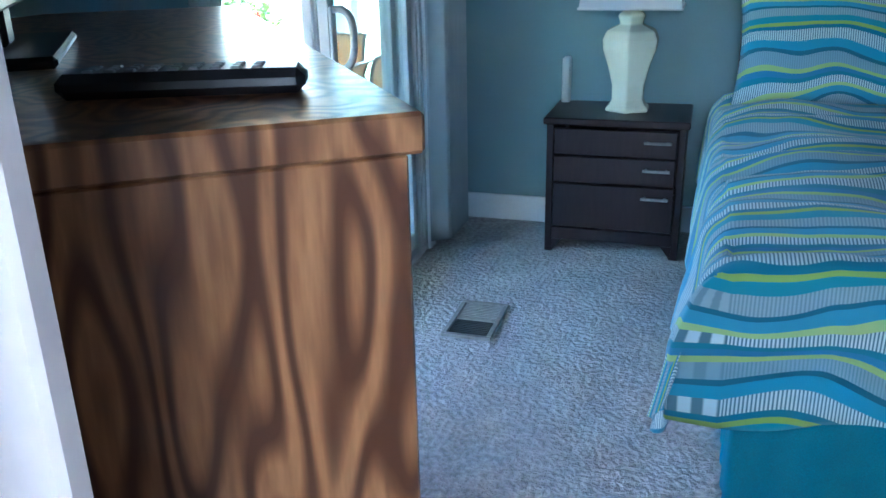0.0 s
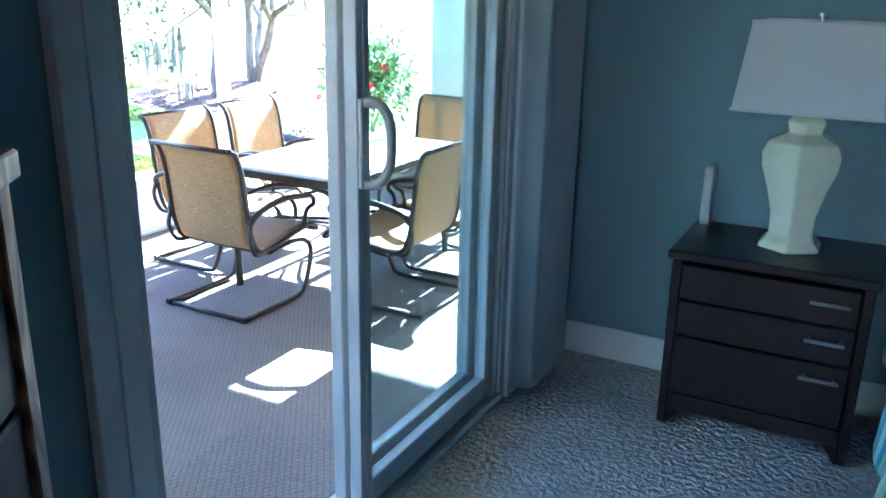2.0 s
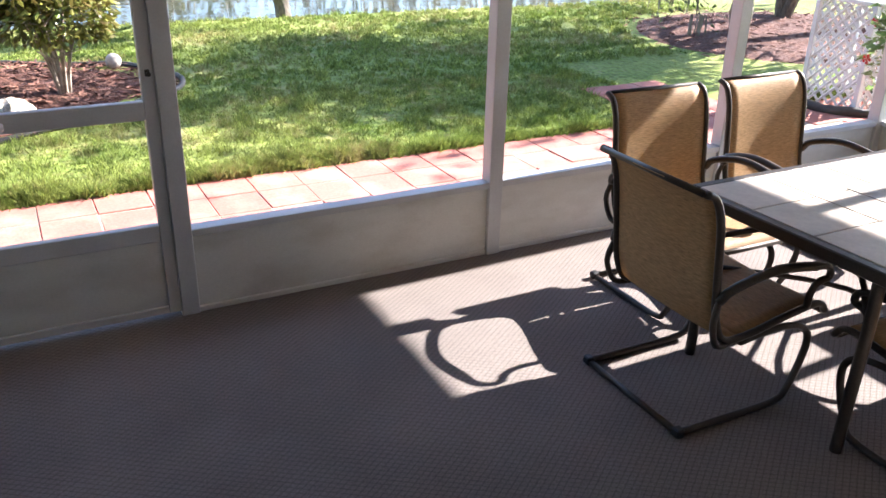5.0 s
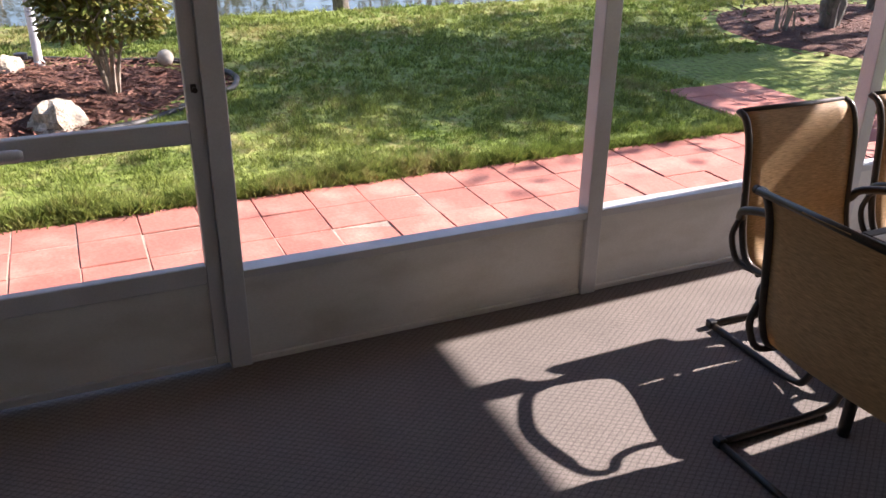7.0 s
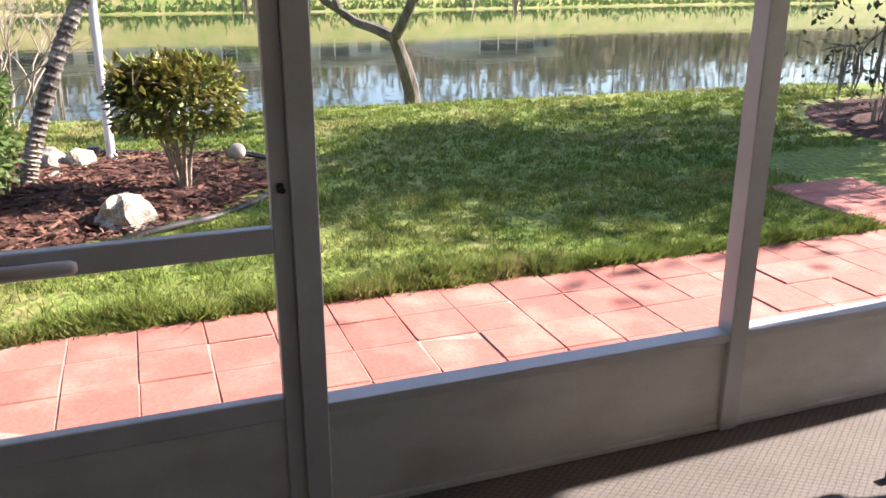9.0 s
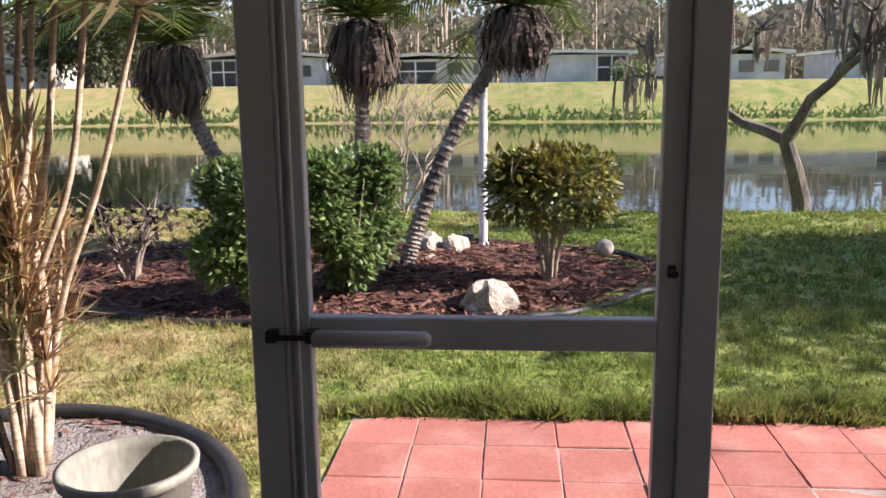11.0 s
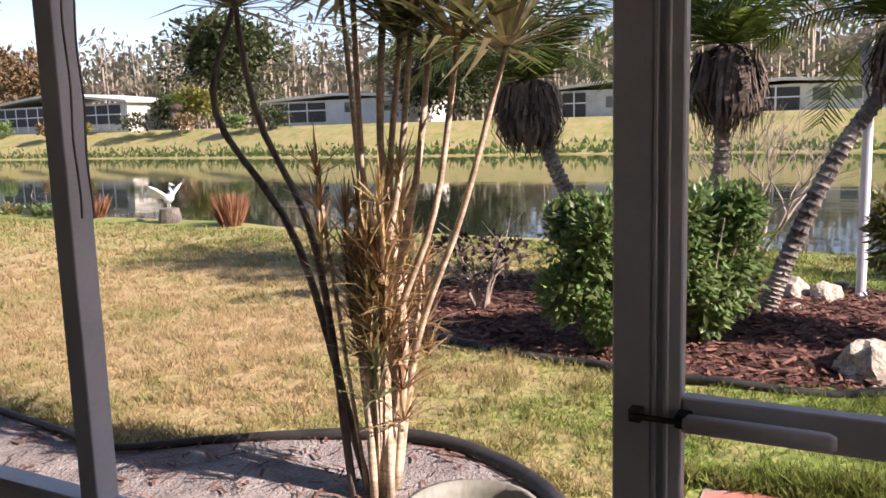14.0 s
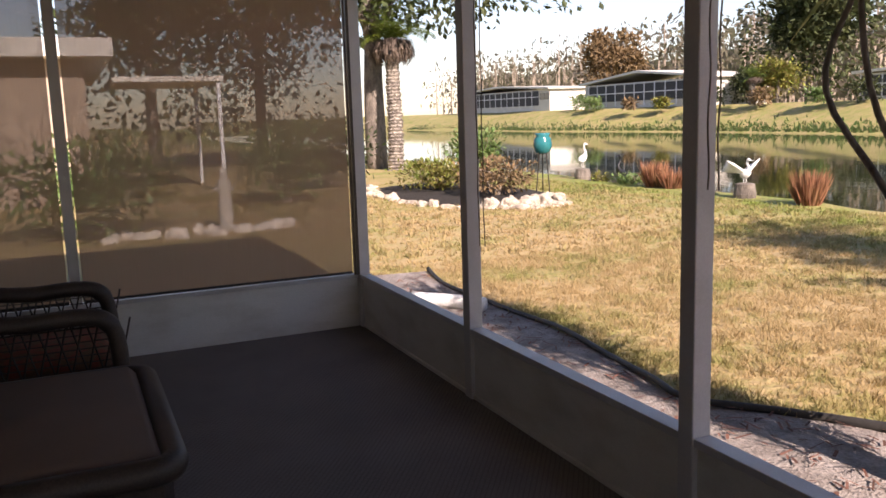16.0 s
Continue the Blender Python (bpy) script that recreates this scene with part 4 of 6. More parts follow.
# north and south screen walls
for (yy, xs, nm) in ((NY, [-1.55, -0.19], "north"), (SY, [-1.13], "south")):
    for x in xs:
        structure(boxes("post", [(x - .03, x + .03, yy - .03, yy + .03, PF, 2.20)], M["alum"], bevel=0.003), "white aluminium screen post")
    structure(boxes("kick_panel", [(WX + .025, -.135, yy - .012, yy + .012, PF, SILL - .012)], M["kick"]), "white painted kick panel")
    structure(boxes("sill", [(WX + .025, -.135, yy - .035, yy + .035, SILL - .025, SILL)], M["alum"], bevel=0.002), "white sill rail")
    structure(boxes("header_rail", [(WX + .025, -.135, yy - .035, yy + .035, 2.10, 2.20)], M["alum"]), "white header beam")
structure(boxes("corner_channel", [(WX + .025, WX + .04, SY + .035, SY + .07, SILL, 2.1), (WX + .045, WX + .058, SY + .035, SY + .055, SILL, 2.1)], M["bronze"]), "dark screen channels in the corner")
# roll-down shades on the south side
for (x0, x1) in ((WX + .07, -1.17), (-1.09, -.15)):
    bm = bmesh.new()
    box(bm, x0, x1, SY + .055, SY + .057, SILL + .02, 2.05)
    sh = thing("roll_down_shade", (0, 0, 0), "brown woven sun shade rolled down over the porch screen", "blind")
    c = part("cloth", bm, M["solar"], sh)
    bm = bmesh.new()
    tube(bm, [(x0, SY + .056, 2.07), (x1, SY + .056, 2.07)], .03, 10)
    part("roller", bm, M["bronze"], sh)
    bm = bmesh.new()
    tube(bm, [(x0, SY + .056, SILL + .02), (x1, SY + .056, SILL + .02)], .008, 8)
    part("hem_bar", bm, M["bronze"], sh)
# pull cords
for i, (y, z) in enumerate([(-2.05, .98), (-3.50, .63)]):
    cd = thing("shade_pull", (0, 0, 0), "pair of dark beaded pull cords hanging by a post", "cord")
    for k in (0, 1):
        bm = bmesh.new()
        pts = [(WX + .03 + .01 * k, y - .03 * k + .004 * math.sin(j * .9 + k), 2.15 - j * (2.15 - z) / 30) for j in range(31)]
        tube(bm, pts, 0.0028, 5)
        part("cord", bm, M["bark"], cd)

# the screen door
door = thing("screen_door", (0, 0, 0), "closed white aluminium screen door to the garden", "door")
door["kind"] = "structure"
x0, x1 = WX - .018, WX + .016
zt = 2.05
DI = 0.063      # inner edge of the latch stile
bm = bmesh.new()
for s in [(x0, x1, DOOR0, DOOR0 + .05, PF + .02, zt), (x0, x1, DI, DOOR1, PF + .02, zt), (x0, x1, DOOR0 + .05, DI, zt - .07, zt), (x0, x1, DOOR0 + .05, DI, .640, .705), (x0, x1, DOOR0 + .05, DI, SILL - .03, SILL + .034), (x0, x1, DOOR0 + .05, DI, PF + .02, PF + .05)]:
    box(bm, *s, 0.003)
for y in (DOOR0 + .024, DOOR0 + .004):
    box(bm, x1 - .001, x1 + .010, y - .004, y + .004, PF + .03, zt - .01, .0015)
part("door_frame", bm, M["alum"], door)
bm = bmesh.new()
box(bm, WX - .008, WX + .006, DOOR0 + .05, DI, PF + .05, SILL - .03)
part("door_kick_panel", bm, M["kick"], door)
bm = bmesh.new()
tube(bm, [(x1 + .034, DOOR0 - .03, .672), (x1 + .034, DOOR0 + .06, .672)], .006, 8)
box(bm, x1, x1 + .034, DOOR0 - .035, DOOR0 - .012, .660, .684, .002)
box(bm, x1, x1 + .034, DOOR0 + .045, DOOR0 + .07, .660, .684, .002)
part("closer_rod", bm, M["bronze"], door, "dark closer rod")
bm = bmesh.new()
tube(bm, [(x1 + .034, DOOR0 + .06, .672), (x1 + .034, DOOR0 + .07, .672), (x1 + .034, DOOR0 + .285, .672), (x1 + .034, DOOR0 + .297, .672)], [.008, .0165, .0165, .010], 14)
part("door_closer", bm, M["alum"], door, "grey pneumatic door closer tube", smooth=True)
bm = bmesh.new()
box(bm, x1, x1 + .010, .078, .094, .793, .817, .002)
tube(bm, [(x1 + .010, .086, .805), (x1 + .028, .086, .805), (x1 + .034, .086, .805)], [.005, .005, .008], 10)
part("door_knob", bm, M["bronze"], door, "small dark latch knob")


# ---- patio furniture ----
def sling_chair():
    """Sling chair on a C-spring sled; it faces +y, its back bar at y = 0."""
    t = thing("patio_chair", (0, 0, 0), "tan sling patio chair with a dark bronze spring frame", "chair", "chairs round the patio table")
    W = 0.235
    # side profile (y, z) of the sling: seat front, seat, back, rolled top
    prof = smooth_path([(0, .56, .345), (0, .52, .385), (0, .40, .372), (0, .22, .335), (0, .12, .345), (0, .075, .44), (0, .055, .60), (0, .035, .76), (0, .005, .845), (0, -.035, .87)], 5)
    split = next(i for i, p in enumerate(prof) if p.y < .20)
    for nm, lo, hi in (("seat", 0, split + 1), ("backrest", split, len(prof))):
        vs, fs = [], []
        nn = 8
        pp = prof[lo:hi]
        for p in pp:
            for k in range(nn + 1):
                u = k / nn * 2 - 1
                sag = .012 * (1 - u * u)
                vs.append((u * (W - .008), p.y - (sag if nm == "backrest" else 0), p.z - (sag if nm == "seat" else 0)))
        for i in range(len(pp) - 1):
            for k in range(nn):
                a = i * (nn + 1) + k
                fs.append((a, a + 1, a + nn + 2, a + nn + 1))
        o = soup(nm, vs, fs, M["sling"], t, "tan woven sling " + nm, smooth=True)
        so = o.modifiers.new("thick", "SOLIDIFY")
        so.thickness = 0.003
    for sx in (-1, 1):
        bm = bmesh.new()
        tube(bm, [(sx * W, p.y, p.z) for p in prof], 0.0125, 8)
        part("side_rail", bm, M["bronze"], t, smooth=True)
        # arm: from the back, forward, curling down to the seat rail
        bm = bmesh.new()
        tube(bm, smooth_path([(sx * (W + .012), .065, .50), (sx * (W + .028), .10, .545), (sx * (W + .04), .25, .585), (sx * (W + .04), .42, .565), (sx * (W + .035), .485, .545), (sx * (W + .03), .50, .505), (sx * (W + .02), .465, .485), (sx * (W + .015), .45, .44), (sx * (W + .005), .46, .385)], 4), [.016] * 13 + [.012] * 20, 8)
        part("armrest", bm, M["bronze"], t, smooth=True)
        # strap from arm to lower back
        bm = bmesh.new()
        tube(bm, smooth_path([(sx * (W + .012), .065, .50), (sx * (W + .02), .05, .42), (sx * (W + .012), .085, .335), (sx * W, .16, .325)], 4), .011, 6)
        part("arm_brace", bm, M["bronze"], t, smooth=True)
        # C spring: from seat front down and back into the floor runner
        bm = bmesh.new()
        tube(bm, smooth_path([(sx * (W - .005), .20, .31), (sx * (W - .005), .36, .325), (sx * (W - .003), .475, .30), (sx * W, .505, .22), (sx * W, .455, .06), (sx * W, .40, .018), (sx * W, .20, .014), (sx * W, .02, .014)], 5), .0125, 8)
        part("spring_leg", bm, M["bronze"], t, smooth=True)
        bm = bmesh.new()
        box(bm, sx * W - .017, sx * W + .017, -.014, .016, 0.0, .034, .005)
        part("foot_cap", bm, M["black"], t, "black plastic foot cap")
    for nm, y, z, w in (("floor_bar", 0.0, .014, W), ("seat_bar", .17, .318, W), ("top_bar", -.035, .868, W - .01), ("front_bar", .555, .345, W - .01)):
        bm = bmesh.new()
        tube(bm, [(-w, y, z), (w, y, z)], .0115, 8)
        part(nm, bm, M["bronze"], t, smooth=True)
    for o in t.children:
        o.data.transform(Matrix.Diagonal((1, 1, .925, 1)))
    return t


c0 = sling_chair()
c0.matrix_basis = pose(-1.618, 1.323, PF, 0, 0, -1)
c0["label"] = "tan sling patio chair at the end of the tiled table"
for m in (pose(-2.41, 2.01, PF, 0, 0, -91), pose(-2.42, 2.62, PF, 0, 0, -89), pose(-0.695, 2.01, PF, 0, 0, 90), pose(-0.69, 2.60, PF, 0, 0, 90), pose(-1.44, 3.46, PF, 0, 0, 178)):
    c = copy_thing(c0, m)
    c["label"] = "tan sling patio chair drawn up to the tiled table"


def patio_table():
    X0, X1, Y0, Y1, H = -1.82, -1.045, 1.63, 2.86, 0.64
    t = thing("patio_table", ((X0 + X1) / 2, (Y0 + Y1) / 2, PF), "tile-topped rectangular patio table with a dark bronze frame", "table")
    hx, hy = (X1 - X0) / 2, (Y1 - Y0) / 2
    bm = bmesh.new()
    for s in [(-hx, hx, -hy, -hy + .035, H - .04, H), (-hx, hx, hy - .035, hy, H - .04, H), (-hx, -hx + .035, -hy + .035, hy - .035, H - .04, H), (hx - .035, hx, -hy + .035, hy - .035, H - .04, H), (-hx + .035, hx - .035, -hy + .035, hy - .035, H - .03, H - .012)]:
        box(bm, *s, 0.004)
    part("rim", bm, M["bronze"], t)
    nx, ny = 3, 4
    tw, th = (2 * hx - .07) / nx, (2 * hy - .07) / ny
    for i in range(nx):
        for j in range(ny):
            bm = bmesh.new()
            box(bm, -hx + .035 + i * tw + .003, -hx + .035 + (i + 1) * tw - .003, -hy + .035 + j * th + .003, -hy + .035 + (j + 1) * th - .003, H - .012, H + .0015, .0015)
            part("tile", bm, M["tile"], t)
    bm = bmesh.new()
    box(bm, -.13, .13, -.13, .13, H + .002, H + .004)
    lathe(bm, [(.03, 0), (.03, .006)], 20, (0, 0, H + .003))
    part("centre_tile", bm, M["medal"], t, "grey patterned centre tile with the umbrella hole's cap")
    for sx in (-1, 1):
        for sy in (-1, 1):
            bm = bmesh.new()
            pts = smooth_path([(sx * (hx - .05), sy * (hy - .05), H - .04), (sx * (hx - .06), sy * (hy - .07), .42), (sx * (hx - .07), sy * (hy - .08), .14), (sx * (hx - .07), sy * (hy - .08), 0)], 4)
            tube(bm, pts, .019, 8)
            part("leg", bm, M["bronze"], t, smooth=True)
    for sy in (-1, 1):
        bm = bmesh.new()
        tube(bm, smooth_path([(-hx + .07, sy * (hy - .07), .46), (-.15, sy * (hy - .20), .53), (.15, sy * (hy - .20), .53), (hx - .07, sy * (hy - .07), .46)], 4), .010, 8)
        tube(bm, smooth_path([(-hx + .07, sy * (hy - .07), .36), (-.1, sy * .15, .30), (.1, sy * .15, .30), (hx - .07, sy * (hy - .07), .36)], 4), .010, 8)
        part("stretcher", bm, M["bronze"], t, smooth=True)
    return t


patio_table()


def wicker_chair():
    t = thing("wicker_armchair", (-0.92, -4.27, PF), "dark wicker armchair with a floral seat cushion", "armchair", rz=90)
    W, D = .34, .36
    bm = bmesh.new()
    for s in [(-W + .06, W - .06, -D, D - .04, .10, .30)]:
        box(bm, *s, .02)
    part("seat_base", bm, M["wicker"], t)
    for sx in (-1, 1):
        bm = bmesh.new()
        tube(bm, smooth_path([(sx * W, D, 0), (sx * W, D, .45), (sx * W, D - .04, .60), (sx * W, D - .15, .635), (sx * W, 0, .63), (sx * W, -.20, .68), (sx * (W - .02), -D - .02, .92)], 5), [.035] * 9 + [.042] * 22, 10)
        part("arm", bm, M["wicker"], t, smooth=True)
        bm = bmesh.new()
        for k in range(22):
            y = -D + .05 + k * .031
            tube(bm, [(sx * W, y, .30), (sx * W, y + .12 * (1 if k % 2 else -1) * .6, .61)], .004, 4)
        for k in range(9):
            tube(bm, [(sx * W, -D + .03, .32 + k * .033), (sx * W, D - .03, .32 + k * .033)], .003, 4)
        part("side_lattice", bm, M["wicker"], t)
        bm = bmesh.new()
        tube(bm, [(sx * (W - .02), -D, 0), (sx * (W - .02), -D, .4), (sx * (W - .02), -D - .03, .92)], .03, 8)
        part("leg", bm, M["wicker"], t)
    bm = bmesh.new()
    tube(bm, smooth_path([(-W + .02, -D - .02, .88), (-W * .5, -D - .05, 1.0), (0, -D - .05, 1.03), (W * .5, -D - .05, 1.0), (W - .02, -D - .02, .88)], 5), .04, 10)
    box(bm, -W + .02, W - .02, -D - .05, -D - .02, .3, .98, .005)
    part("backrest", bm, M["wicker"], t)
    bm = bmesh.new()
    box(bm, -W + .05, W - .05, -D + .12, D - .02, .31, .44, .05)
    part("seat_cushion", bm, M["redcush"], t, "rust-red floral seat cushion", smooth=True)
    bm = bmesh.new()
    box(bm, -W + .05, W - .05, -D, -D + .14, .40, .92, .05)
    part("back_cushion", bm, M["redcush"], t, "rust-red floral back cushion", smooth=True)
    for o in t.children:
        o.data.transform(Matrix.Diagonal((1, 1, .90, 1)))
    return t


wicker_chair()


def wicker_ottoman():
    t = thing("wicker_ottoman", (-0.97, -3.06, PF), "brown-cushioned dark wicker ottoman", "ottoman")
    W, D = .38, .50
    bm = bmesh.new()
    pts = [(-W, -D), (W, -D), (W, D), (-W, D)]
    loop = []
    for (x, y) in pts:
        for a in range(5):
            q = (a / 4 - .5) * math.pi / 2
            base = math.atan2(y, x)
            base = math.atan2(math.copysign(1, y), math.copysign(1, x))
            loop.append((x - math.copysign(.07, x) + .07 * math.cos(base + q), y - math.copysign(.07, y) + .07 * math.sin(base + q), .40))
    tube(bm, loop, .042, 10, closed=True)
    part("rim", bm, M["wicker"], t, smooth=True)
    bm = bmesh.new()
    box(bm, -W + .01, W - .01, -D + .01, D - .01, .16, .38, .03)
    part("base", bm, M["wicker"], t)
    bm = bmesh.new()
    vs = box(bm, -W + .035, W - .035, -D + .035, D - .035, .36, .455, .03)
    part("cushion", bm, M["cushion"], t, "brown cushion", smooth=True)
    for sx in (-1, 1):
        for sy in (-1, 1):
            bm = bmesh.new()
            tube(bm, [(sx * (W - .04), sy * (D - .04), 0), (sx * (W - .04), sy * (D - .04), .2)], .022, 8)
            part("leg", bm, M["wicker"], t)
            bm = bmesh.new()
            lathe(bm, [(.026, 0), (.030, .02), (.026, .04)], 12, (sx * (W - .04), sy * (D - .04), 0))
            part("foot", bm, M["black"], t)


wicker_ottoman()
# ---- outdoors: ground, pond, paving ----
WATER = -0.95


def near_shore(y):
    return -10.72 + .045 * y + .05 * math.sin(y * .9 + 1)


def far_shore(y):
    return -52.0 + .8 * math.sin(y * .13)


def ground_z(x, y):
    z = GZ
    n, f = near_shore(y), far_shore(y)
    if x < n:
        z = GZ - min(1.5, (n - x) * 0.95)
        if x < (n + f) / 2:
            z = WATER - .5
            z = min(GZ, -1.3) if x > f + 2 else (-1.3 + min(1.0, (f + 2 - x) / 3) * .75 + max(0, min(1, (f - .5 - x) / 5)) * 1.95)
    elif x < -4.5:
        z = GZ + 0.03 * noise.noise((x * .3, y * .3, 0))
    if -3.0 < x or (-2.9 < x < 5 and -8 < y < 6):
        z = GZ - .005
    return z


xs = sorted(set([-400, -250, -160, -120, -95, -80, -72, -66] + [round(-64 + i * 1.0, 2) for i in range(24)] + [round(-40 + i * 2.5, 2) for i in range(12)] + [round(-11.5 + i * .35, 2) for i in range(26)] + [-2, 0, 5, 9, 15, 30, 80, 250, 400]))
ys = sorted(set([-400, -250, -180, -140, -120] + [round(-105 + i * 2.5, 2) for i in range(30)] + [round(-30 + i * .8, 2) for i in range(72)] + [30, 36, 44, 60, 90, 150, 250, 400]))
vs = [(x, y, ground_z(x, y)) for y in ys for x in xs]
nx = len(xs)
fs = [(j * nx + i, j * nx + i + 1, (j + 1) * nx + i + 1, (j + 1) * nx + i) for j in range(len(ys) - 1) for i in range(nx - 1)]
structure(soup("ground", vs, fs, M["ground"], smooth=True), "lawn, green by the path and straw-coloured further along")
bm = bmesh.new()
q = [bm.verts.new(p) for p in [(-75, -130, WATER), (-8, -130, WATER), (-8, 60, WATER), (-75, 60, WATER)]]
bm.faces.new(q)
structure(part("water", bm, M["water"]), "still dark pond water with slight ripples")


def flat_patch(name, outline, z, material, label):
    """A low uneven patch over the ground, domed a little."""
    cx = sum(p[0] for p in outline) / len(outline)
    cy = sum(p[1] for p in outline) / len(outline)
    vs, fs = [(cx, cy, z + .05)], []
    R = 7
    n = len(outline)
    for r in range(1, R + 1):
        for k, (x, y) in enumerate(outline):
            f = r / R
            px, py = cx + (x - cx) * f, cy + (y - cy) * f
            vs.append((px, py, z + (.05 * (1 - f ** 3) + .02 * noise.noise((px * 3, py * 3, 0)) * (f < 1)) - (.03 if r == R else 0)))
    for k in range(n):
        fs.append((0, 1 + k, 1 + (k + 1) % n))
    for r in range(R - 1):
        for k in range(n):
            a, b = 1 + r * n + k, 1 + r * n + (k + 1) % n
            fs.append((a, a + n, b + n, b))
    return structure(soup(name, vs, fs, material, smooth=True), label)


def blob(cx, cy, rx, ry, n=48, seed=0, rot=0.0, rough=.08):
    out = []
    for k in range(n):
        a = k * math.tau / n
        r = 1 + rough * noise.noise((math.cos(a) * 1.5, math.sin(a) * 1.5, seed))
        x, y = rx * r * math.cos(a), ry * r * math.sin(a)
        out.append((cx + x * math.cos(rot) - y * math.sin(rot), cy + x * math.sin(rot) + y * math.cos(rot)))
    return out


BED1 = blob(-7.25, -1.50, 1.45, 2.42, 60, 2)
flat_patch("mulch_bed", BED1, GZ, M["mulch"], "dark red-brown mulch bed with bushes and palms")
BED2 = blob(-6.9, 8.5, 2.3, 2.3, 48, 5)
flat_patch("mulch_bed", BED2, GZ, M["mulch"], "leaf-strewn mulch bed under the oaks")
SAND = [(-3.0, -7.4)] + [(-3.86 + .10 * math.sin(y * 1.7) - .10 * max(0, -4.4 - y), y) for y in np.arange(-7.2, -3.2, .3)] + [(-4.05, -3.0), (-4.25, -2.7), (-4.42, -2.3), (-4.46, -2.0), (-4.38, -1.7), (-4.2, -1.42), (-3.95, -1.22), (-3.6, -1.08), (-3.2, -1.0), (-2.9, -0.98), (-2.9, -3.5), (-2.9, -6)]
SAND = [(float(a), float(b)) for a, b in SAND]
bm = bmesh.new()
vv = [bm.verts.new((x, y, GZ + .012 + .01 * noise.noise((x * 4, y * 4, 1)))) for x, y in SAND]
bm.faces.new(vv)
bmesh.ops.triangulate(bm, faces=bm.faces)
structure(part("sand_bed", bm, M["sand"]), "bare grey sand bed along the porch")
edging = thing("bed_edging", (0, 0, 0), "black plastic edging round the sand bed", "garden edging")
bm = bmesh.new()
tube(bm, smooth_path([(x, y, GZ + .03 + .008 * math.sin(y * 5)) for x, y in SAND[1:-3]], 3), [.018 + .022 * min(1, max(0, (i - 40) / 14)) for i in range(3 * (len(SAND[1:-3]) - 1) + 1)], 8)
part("edging_strip", bm, M["rubber"], edging, smooth=True)
edging2 = thing("bed_edging", (0, 0, 0), "dark plastic edging round the mulch bed", "garden edging")
bm = bmesh.new()
tube(bm, [(x + .02 * math.sin(k * 2.1), y, GZ + .018 + .012 * math.sin(k * 1.3)) for k, (x, y) in enumerate(BED1)], .026, 6, closed=True)
part("edging_strip", bm, M["rubber"], edging2, smooth=True)


# ---- plants ----
def leaf_cards(name, centres, size, material, parent, seed, label="", long=1.8, up=0.0, fold=True):
    """Many small pointed leaves, each a folded diamond, at the given centres (point, outward)."""
    rnd = random.Random(seed)
    vs, fs = [], []
    for c, o in centres:
        d = Vector((rnd.gauss(0, 1), rnd.gauss(0, 1), rnd.gauss(0, 1) + up)).normalized()
        d = (d * .8 + Vector(o) * .9).normalized()
        s = d.cross(Vector((rnd.random() - .5, rnd.random() - .5, 1))).normalized()
        n = d.cross(s)
        L = size * (0.7 + .6 * rnd.random())
        w = L / long * .5
        c = Vector(c)
        b = len(vs)
        mid = c + d * L * .5
        vs += [c, mid + s * w + n * w * .35, c + d * L, mid - s * w + n * w * .35, mid]
        fs += [(b, b + 1, b + 4), (b + 1, b + 2, b + 4), (b, b + 4, b + 3), (b + 4, b + 2, b + 3)] if fold else [(b, b + 1, b + 2, b + 3)]
    return soup(name, vs, fs, material, parent, label)


def crown_points(rnd, n, shape, boxy=False):
    """Random points near the surface of an uneven rounded crown; shape: centre, radii, seed."""
    (cx, cy, cz), (rx, ry, rz), seed = shape
    out = []
    lobes = []
    for k in range(13):
        v = Vector((rnd.gauss(0, 1), rnd.gauss(0, 1), rnd.gauss(0, .8) + .15)).normalized() * rnd.uniform(.35, .78)
        if boxy:
            v = Vector((rnd.uniform(-.72, .72), rnd.uniform(-.72, .72), rnd.uniform(-.95, .62) if k > 3 else rnd.uniform(.45, .72)))
        lobes.append((v, rnd.uniform(.28, .50)))
    while len(out) < n * (.93 if boxy else .72):
        v = Vector((rnd.gauss(0, 1), rnd.gauss(0, 1), rnd.gauss(0, 1))).normalized()
        c, q = lobes[rnd.randrange(len(lobes))]
        p = c + v * q * (.6 + .45 * rnd.random())
        out.append(((cx + p.x * rx, cy + p.y * ry, cz + p.z * rz), v))
    while len(out) < n:
        v = Vector((rnd.gauss(0, 1), rnd.gauss(0, 1), rnd.gauss(0, 1))).normalized()
        g = noise.noise(v * 2.2 + Vector((seed, 0, 0)))
        if g < -.32 and rnd.random() < .7:
            continue
        r = (0.62 + .38 * rnd.random() ** .5) * (1 + .28 * g)
        # squarer than a ball
        k = 1 / max(abs(v.x), abs(v.y), abs(v.z)) ** .6
        out.append(((cx + v.x * rx * r * k, cy + v.y * ry * r * k, cz + v.z * rz * r * k), v))
    return out


